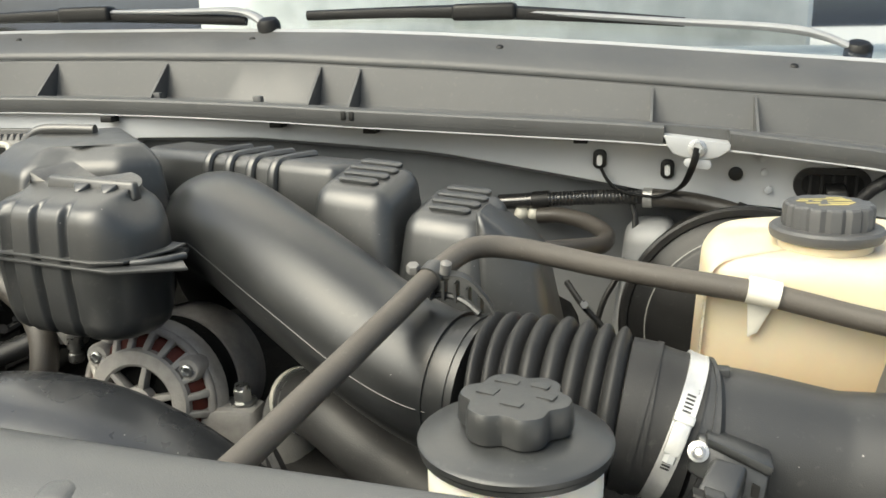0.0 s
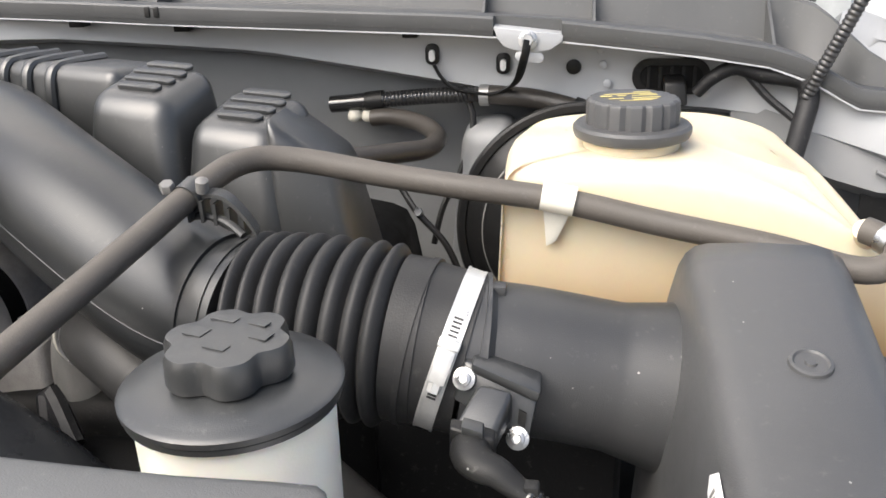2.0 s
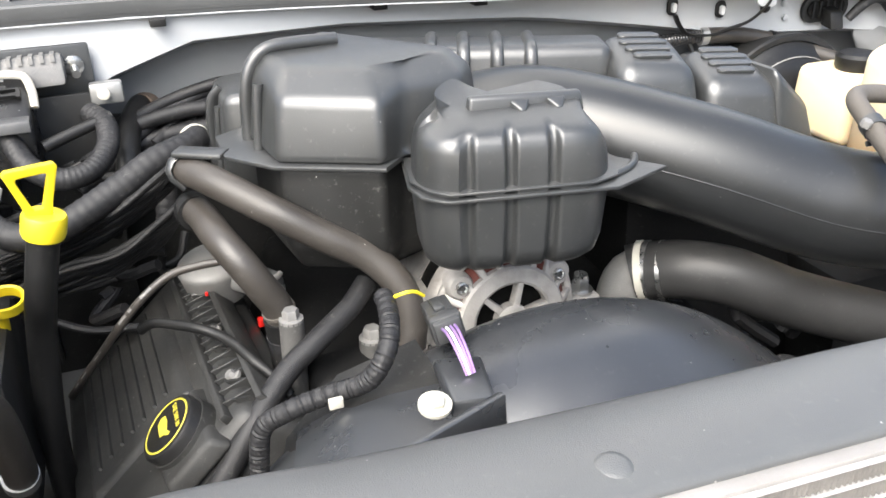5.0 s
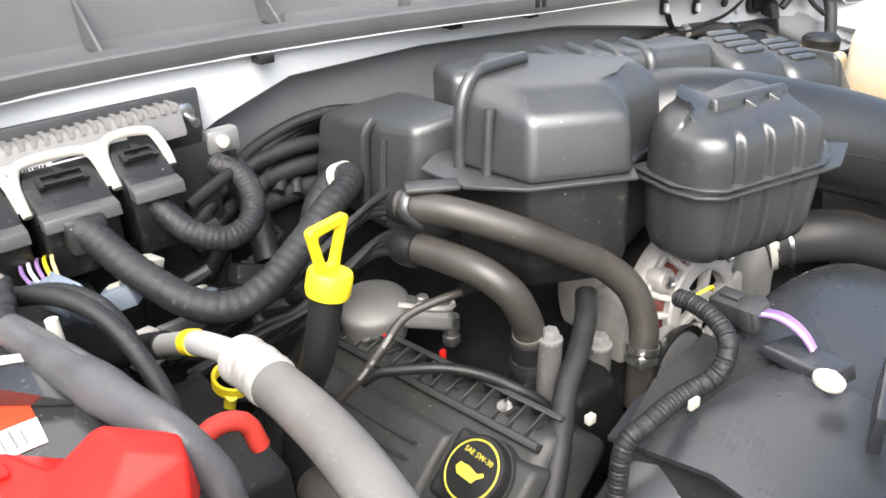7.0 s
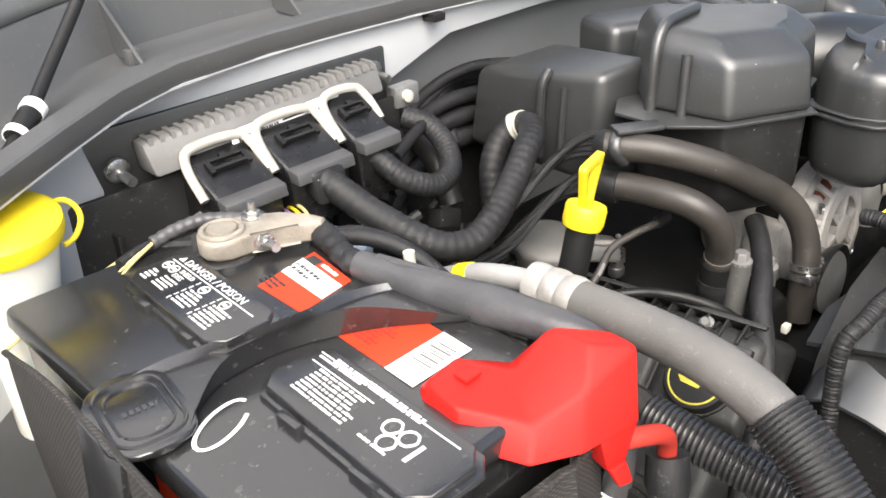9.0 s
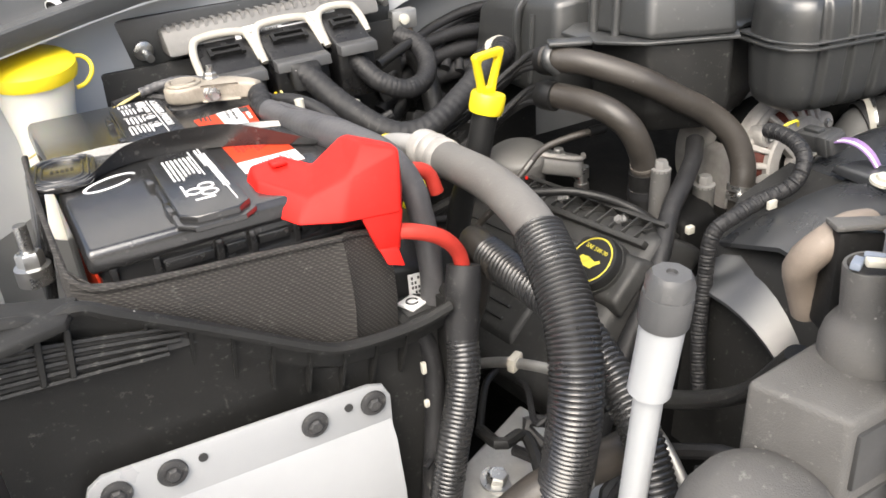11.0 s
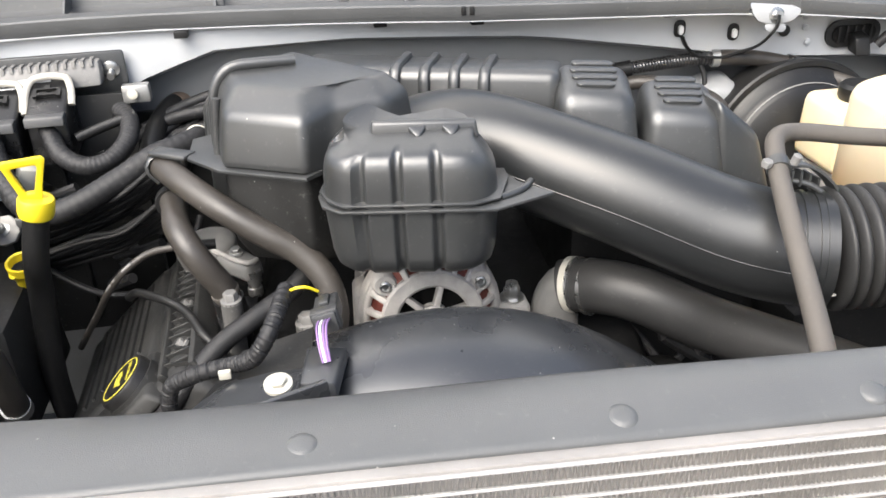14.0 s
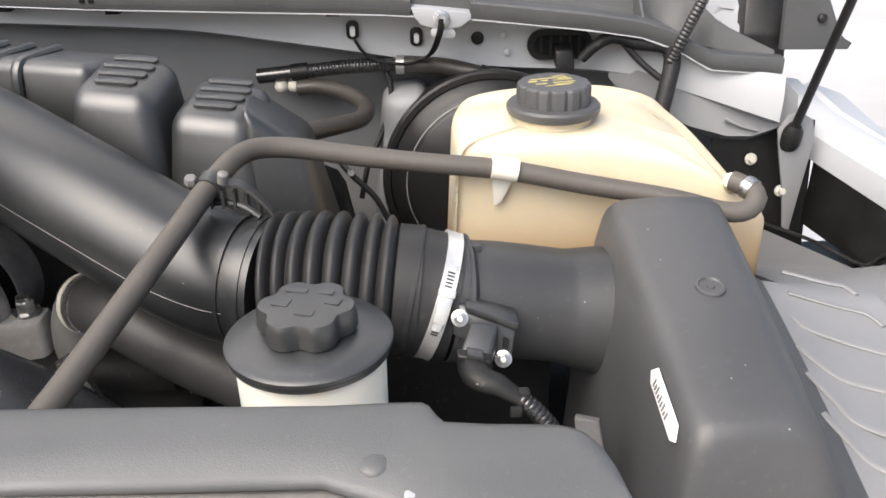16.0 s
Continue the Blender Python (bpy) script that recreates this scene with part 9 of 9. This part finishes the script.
def rear_hoses():
    h = thing("heater_pipe", (0.0, 1.0, 1.2), "black hose and ribbed sleeve along the firewall", "hose")
    part("end_pipe", tube([(-0.090, 1.035, 1.224), (-0.07, 1.033, 1.226), (-0.045, 1.030, 1.229)], 0.0095, 16), BATTERY, h, "glossy black end")
    part("fitting", rod((-0.048, 1.030, 1.2285), (-0.028, 1.028, 1.231), 0.0105), RUBBER, h)
    part("ribbed_sleeve", tube([(-0.030, 1.028, 1.2305), (0.02, 1.025, 1.235), (0.07, 1.020, 1.238), (0.085, 1.018, 1.238)], ribbed(0.0090, 0.0042, 0.0012), 14, 0.0011), CONDUIT, h)
    part("rubber_pipe", tube([(0.082, 1.018, 1.238), (0.10, 1.016, 1.238), (0.14, 1.010, 1.235), (0.183, 1.0, 1.226), (0.22, 0.985, 1.214), (0.26, 0.96, 1.20)], 0.0105, 16), HOSE, h)
    part("joint", rod((0.080, 1.018, 1.238), (0.090, 1.017, 1.238), 0.0118), DULLSTEEL, h)
    part("printed_clip", tube([(0.179, 1.001, 1.2275), (0.183, 1.0, 1.2262), (0.187, 0.999, 1.225)], 0.0125, 16, 0.003), RUBBER, h)
    part("clip_print", bars([(-0.003, -0.010 + 0.005 * k, 0.005, 0.003) for k in range(4)], frame_at((0.182, 0.9872, 1.2285), (1, -0.25, -0.2), (0, 0.1, 1))), LABEL, h, "white print", kind="stuff")
    for x in (-0.062, -0.046):
        part("outlet", lathe([(0.006, 0), (0.0085, 0.003), (0.0085, 0.007), (0.006, 0.012)], (x, 1.028, 1.207), (0, 0, 1), 14), CLIP, h, "pale green fitting")
    l = thing("loop_hose", (0.02, 0.9, 1.2), "short black hose looping back from the firewall", "hose")
    part("rubber_pipe", tube([(-0.040, 1.020, 1.212), (-0.015, 1.012, 1.215), (0.020, 0.985, 1.214), (0.043, 0.945, 1.210), (0.040, 0.900, 1.210), (0.018, 0.860, 1.216), (-0.01, 0.825, 1.221), (-0.04, 0.80, 1.220)], 0.0095, 14), HOSE, l)
    w = thing("ground_lead", (0.05, 1.0, 1.1), "thin black lead hanging on the firewall", "cable")
    part("wire", tube([(0.066, 1.022, 1.232), (0.072, 1.015, 1.215), (0.070, 1.008, 1.19), (0.058, 1.0, 1.155), (0.040, 0.99, 1.12), (0.03, 0.98, 1.08)], 0.0035, 8), RUBBER, w)
    w = thing("ground_lead", (0.02, 0.95, 1.05), "thin black lead beside the booster", "cable")
    part("wire", tube([(0.0, 0.96, 1.15), (0.02, 0.94, 1.13), (0.05, 0.93, 1.10), (0.07, 0.92, 1.06)], 0.0035, 8), RUBBER, w)
    part("nut", hexbolt((0.022, 0.937, 1.132), (0, -1, 0.3), 0.005, 0.005), STEEL, w)
    b = thing("booster_bracket", (0.09, 0.99, 1.03), "pale grey rounded panel beside the brake booster", "bracket")
    part("panel", hexa([(0.040, 0.985, 1.00), (0.11, 0.975, 1.00), (0.12, 1.06, 1.00), (0.040, 1.06, 1.00), (0.062, 0.995, 1.205), (0.115, 0.985, 1.21), (0.12, 1.06, 1.215), (0.062, 1.06, 1.21)], 0.018, 4), PRIMER, b)
    r = thing("corner_harness", (0.38, 0.95, 1.15), "black taped harness at the corner of the cowl", "harness")
    part("wrapped_run", tube([(0.300, 0.99, 1.245), (0.315, 0.985, 1.262), (0.335, 0.982, 1.272), (0.36, 0.978, 1.266), (0.395, 0.972, 1.262), (0.402, 0.966, 1.245), (0.395, 0.955, 1.215), (0.385, 0.945, 1.17), (0.38, 0.94, 1.11)], lambda s, L: 0.006 + 0.004 * min(1, s / 0.1), 12), TAPE, r)
    part("branch", tube([(0.34, 0.982, 1.272), (0.365, 0.975, 1.245), (0.390, 0.965, 1.225)], 0.004, 8), TAPE, r)
    part("hood_lead", tube([(0.398, 0.962, 1.245), (0.408, 0.955, 1.275), (0.43, 0.945, 1.335), (0.46, 0.93, 1.42), (0.50, 0.90, 1.55)], ribbed(0.0065, 0.005, 0.001), 10, 0.0013), CONDUIT, r, "ribbed lead rising to the hood")
    for y0, z0, x, dx in ((0.945, 1.150, 0.548, 0.01),):
        s = thing("hood_strut", (x, y0, z0), "thin black gas strut holding up the hood", "strut")
        part("rod", rod((x, y0, z0), (x + dx * 3, y0 - 0.28, z0 + 0.72), 0.0052, 12), RUBBER, s)
        part("ball_end", lathe([(0.012, -0.008), (0.014, 0.0), (0.012, 0.016), (0.007, 0.024)], (x, y0, z0), (0.02, -0.28, 0.72), 16), RUBBER, s)
    s = thing("hood_lead", (-1.03, 0.95, 1.30), "thin black washer lead with white ringed joint", "cable")
    part("tube", tube([(-1.075, 0.925, 1.318), (-1.045, 0.942, 1.330), (-1.014, 0.966, 1.346), (-0.975, 1.0, 1.372), (-0.93, 1.03, 1.41), (-0.88, 1.05, 1.47), (-0.84, 1.05, 1.56)], 0.0048, 10), RUBBER, s)
    a, b = Vector((-1.026, 0.957, 1.340)), Vector((-1.002, 0.975, 1.352))
    part("joint", rod(a, b, 0.0078), RUBBER, s)
    part("white_ring", rod(a, a + (b - a) * 0.18, 0.0088), LABEL, s, "white ring")
    part("white_ring", rod(a + (b - a) * 0.75, b, 0.0088), LABEL, s, "white ring")


rear_hoses()


def wiper(pivot, tip, length_dir, name_label):
    w = thing("windscreen_wiper", pivot, name_label, "wiper", "wipers")
    p, t = Vector(pivot), Vector(tip)
    mid = p + (t - p) * 0.5 + Vector((0, 0.002, 0.016))
    part("arm", tube([p, p + (t - p) * 0.15 + Vector((0, 0.005, 0.018)), mid, t + Vector((0, 0, 0.012))], lambda s, L: 0.010 - 0.005 * s / L, 10, 0.01, flat=0.6), WIPER, w, "grey painted steel arm")
    d = Vector(length_dir).normalized()
    part("blade", tube([t - d * 0.25, t - d * 0.1 + Vector((0, 0, 0.006)), t + Vector((0, 0, 0.008)), t + d * 0.1 + Vector((0, 0, 0.006)), t + d * 0.25], lambda s, L: 0.0085 - 0.003 * abs(2 * s / L - 1), 8, 0.01, flat=1.2), RUBBER, w, "black rubber blade")
    part("pivot_cap", lathe([(0.016, -0.02), (0.016, 0.004), (0.012, 0.010), (0.004, 0.012)], p, (0, -0.3, 1), 18), RUBBER, w)
    part("joint", box(t.x - 0.045, t.x + 0.040, t.y - 0.014, t.y + 0.012, t.z - 0.002, t.z + 0.020, 0.006, 3), RUBBER, w)
    return w


wiper((0.318, 1.150, 1.394), (-0.129, 1.165, 1.440), (1, 0.0, -0.04), "black windscreen wiper arm and blade resting low")
wiper((-0.43, 1.150, 1.437), (-0.72, 1.165, 1.450), (1, 0.0, -0.02), "second black wiper lying across the windscreen base")


def engine_clutter():
    c = thing("module_plug", (-0.845, 0.87, 1.20), "blue grey connector with coloured wires", "connector")
    part("housing", turned(box(-0.018, 0.018, -0.0105, 0.0105, -0.0085, 0.0085, 0.002), (-0.848, 0.879, 1.218), 6, 4, -71), CONN, c)
    part("sleeve", turned(box(-0.012, 0.012, -0.0085, 0.0085, -0.0070, 0.0070, 0.002), (-0.838, 0.853, 1.215), 6, 4, -71), CONN, c)
    part("latch", turned(box(-0.010, 0.010, -0.004, 0.004, -0.002, 0.003, 0.001), (-0.846, 0.873, 1.2285), 6, 4, -71), CONN, c)
    for k in (-0.0075, 0.0075):
        part("side_rail", turned(box(-0.017, 0.017, -0.0014, 0.0014, -0.001, 0.0022, 0.0006), (-0.848 + 0.95 * k, 0.879 + 0.32 * k, 1.2265), 6, 4, -71), CONN, c)
    for i, mt in enumerate((PURPLE, LABEL, PURPLE, YELLOW, FADED)):
        part("wire", tube([(-0.858 + 0.0042 * i, 0.894 + 0.001 * i, 1.218), (-0.862 + 0.0055 * i, 0.912, 1.226 + 0.001 * i), (-0.858 + 0.006 * i, 0.935, 1.226), (-0.850 + 0.006 * i, 0.958, 1.210), (-0.846 + 0.005 * i, 0.972, 1.190)], 0.0016, 7, 0.004), mt, c, "coloured wire")
    g = thing("sense_wire", (-0.98, 0.88, 1.25), "two thin yellow wires and grey braid by the battery post", "wire")
    for k in (0.0, 0.004):
        part("strand", tube([(-1.060, 0.872 - k, 1.225), (-1.030, 0.880 - 2 * k, 1.246), (-1.005, 0.886 - k, 1.259), (-0.976, 0.890, 1.268)], 0.0011, 7, 0.005), FADED, g, "thin yellow green wire")
    part("braid", tube([(-0.980, 0.890, 1.2665), (-0.962, 0.889, 1.2700), (-0.944, 0.884, 1.2720), (-0.925, 0.873, 1.2700), (-0.912, 0.860, 1.266)], lambda s, L: 0.0046 + 0.0003 * math.sin(s * 900), 12, 0.0012), SLEEVE, g, "grey braided sleeve")
    s = thing("threaded_stud", (-0.885, 0.732, 1.24), "pale plastic stud standing beside the battery", "stud")
    part("pin", rod((-0.884, 0.732, 1.244), (-0.885, 0.734, 1.277), 0.0038), CLIP, s)
    part("washer", lathe([(0.007, 0), (0.007, 0.003)], (-0.884, 0.732, 1.247), n=12), CLIP, s)
    k = thing("side_connector", (-0.79, 0.89, 1.18), "pale nylon connector under the wiring", "connector")
    part("housing", turned(box(-0.010, 0.010, -0.008, 0.008, -0.014, 0.014, 0.002), (-0.775, 0.905, 1.200), 10, 20, 30), CLIP, k)
    e = thing("steel_bracket", (-0.86, 0.93, 1.15), "dull steel bracket below the control module", "bracket")
    part("bar", turned(box(-0.05, 0.05, -0.004, 0.004, -0.006, 0.006, 0.002), (-0.915, 0.945, 1.222), 0, -4, 6), DULLSTEEL, e)
    part("bar", turned(box(-0.045, 0.045, -0.004, 0.004, -0.006, 0.006, 0.002), (-0.745, 0.885, 1.155), 0, 10, 20), DULLSTEEL, e)
    b = thing("junction_block", (-0.80, 0.80, 1.0), "black plastic junction block low beside the valve cover", "junction block")
    part("body", hexa([(-0.85, 0.70, 1.0), (-0.76, 0.70, 1.0), (-0.76, 0.86, 1.0), (-0.85, 0.86, 1.0), (-0.845, 0.71, 1.12), (-0.765, 0.71, 1.12), (-0.765, 0.85, 1.13), (-0.845, 0.85, 1.13)], 0.008), DUSTY, b)
    part("upper_body", hexa([(-0.93, 0.90, 1.05), (-0.80, 0.895, 1.05), (-0.80, 0.975, 1.05), (-0.93, 0.975, 1.05), (-0.92, 0.905, 1.19), (-0.81, 0.90, 1.185), (-0.81, 0.97, 1.20), (-0.92, 0.97, 1.20)], 0.008), DUSTY, b)
    rnd = random.Random(5)
    for i in range(10):
        x, y, z = rnd.uniform(-0.78, -0.60), rnd.uniform(0.86, 0.98), rnd.uniform(1.08, 1.17)
        w = thing("engine_wire", (x, y, z), "black wire among the engine clutter", "cable", "engine wires")
        d = [Vector((rnd.uniform(-0.05, 0.05), rnd.uniform(-0.03, 0.03), rnd.uniform(-0.03, 0.02))) for _ in range(3)]
        p = Vector((x, y, z))
        part("wire", tube([p, p + d[0], p + d[0] + d[1], p + d[0] + d[1] + d[2]], rnd.uniform(0.003, 0.007), 8, 0.008), TAPE, w)
    rnd = random.Random(9)
    for i in range(10):
        x, y, z = rnd.uniform(-0.25, 0.0), rnd.uniform(0.60, 0.70), rnd.uniform(1.0, 1.06)
        w = thing("engine_wire", (x, y, z), "black wire among the engine clutter", "cable", "engine wires")
        d = [Vector((rnd.uniform(-0.05, 0.05), rnd.uniform(-0.03, 0.03), rnd.uniform(-0.04, 0.03))) for _ in range(3)]
        p = Vector((x, y, z))
        part("wire", tube([p, p + d[0], p + d[0] + d[1], p + d[0] + d[1] + d[2]], rnd.uniform(0.003, 0.008), 8, 0.008), TAPE, w)

    hose = thing("lower_hose", (-0.80, 0.42, 0.9), "grey rubber hose low beside the ribbed sleeve", "hose")
    part("rubber_pipe", tube([(-0.905, 0.50, 0.98), (-0.88, 0.47, 1.03), (-0.85, 0.455, 1.06), (-0.80, 0.45, 1.065), (-0.76, 0.46, 1.05), (-0.73, 0.47, 1.0)], 0.014, 16), HOSE, hose)
    part("clamp", tube([(-0.832, 0.4525, 1.0635), (-0.826, 0.452, 1.0642), (-0.820, 0.4515, 1.065)], 0.0152, 20, 0.003), DULLSTEEL, hose, "dull spring clamp")
    hose = thing("lower_hose", (-0.70, 0.45, 0.9), "dusty rubber hose running under the fan shroud", "hose")
    part("rubber_pipe", tube([(-0.70, 0.60, 0.96), (-0.715, 0.54, 1.02), (-0.725, 0.49, 1.06), (-0.728, 0.44, 1.09), (-0.722, 0.40, 1.12), (-0.712, 0.375, 1.16)], 0.0130, 16, flat=0.5), DUSTY, hose)
    line = thing("lower_pipe", (-0.76, 0.5, 0.95), "thin dull metal pipe along the engine side", "pipe")
    part("tube", tube([(-0.79, 0.66, 1.02), (-0.775, 0.60, 1.05), (-0.755, 0.53, 1.065), (-0.745, 0.47, 1.06), (-0.75, 0.42, 1.03), (-0.76, 0.38, 0.98)], 0.0048, 10), DULLSTEEL, line)
    for p in ((-0.752, 0.525, 1.065), (-0.775, 0.60, 1.051)):
        part("clip", turned(box(-0.008, 0.008, -0.004, 0.004, -0.007, 0.007, 0.002), p, 0, 0, 25), CLIP, line, "pale nylon clip")
    plate = thing("engine_mount_plate", (-0.78, 0.55, 0.9), "dusty steel plate below the hoses", "bracket")
    part("plate", turned(box(-0.06, 0.06, -0.07, 0.07, -0.004, 0.004, 0.003), (-0.80, 0.52, 0.975), 12, -8, 20), DULLSTEEL, plate)
    part("bolt", hexbolt((-0.79, 0.50, 0.984), (0.1, -0.2, 1), 0.009, 0.008, 0.014), STEEL, plate)
    part("bolt", hexbolt((-0.83, 0.55, 0.985), (0.1, -0.2, 1), 0.009, 0.008, 0.014), STEEL, plate)
    rnd = random.Random(21)
    for i in range(14):
        x, y, z = rnd.uniform(-0.86, -0.70), rnd.uniform(0.40, 0.64), rnd.uniform(0.99, 1.05)
        w = thing("engine_wire", (x, y, z), "black wire among the engine clutter", "cable", "engine wires")
        d = [Vector((rnd.uniform(-0.04, 0.04), rnd.uniform(-0.06, 0.06), rnd.uniform(-0.03, 0.02))) for _ in range(3)]
        p = Vector((x, y, z))
        part("wire", tube([p, p + d[0], p + d[0] + d[1], p + d[0] + d[1] + d[2]], rnd.uniform(0.0025, 0.007), 8, 0.008), TAPE if i % 3 else RUBBER, w)
    for i, (x, y, z) in enumerate(((-0.690, 0.905, 1.168), (-0.735, 0.905, 1.160), (-0.775, 0.93, 1.175), (-0.64, 0.91, 1.13), (-0.80, 0.90, 1.19), (-0.70, 0.955, 1.195))):
        k = thing("wire_connector", (x, y, z - 0.01), "small dark plug among the wiring below the module", "connector", "wiring plugs")
        part("housing", turned(box(-0.014, 0.014, -0.009, 0.009, -0.009, 0.009, 0.002), (x, y, z), 15 * (i % 3 - 1), 20, 35 * i), (RUBBER, CONN, DUSTY)[i % 3], k)
        part("latch", turned(box(-0.006, 0.006, -0.003, 0.003, 0.009, 0.012, 0.001), (x, y, z), 15 * (i % 3 - 1), 20, 35 * i), (DUSTY, CLIP, RUBBER)[i % 3], k)


engine_clutter()
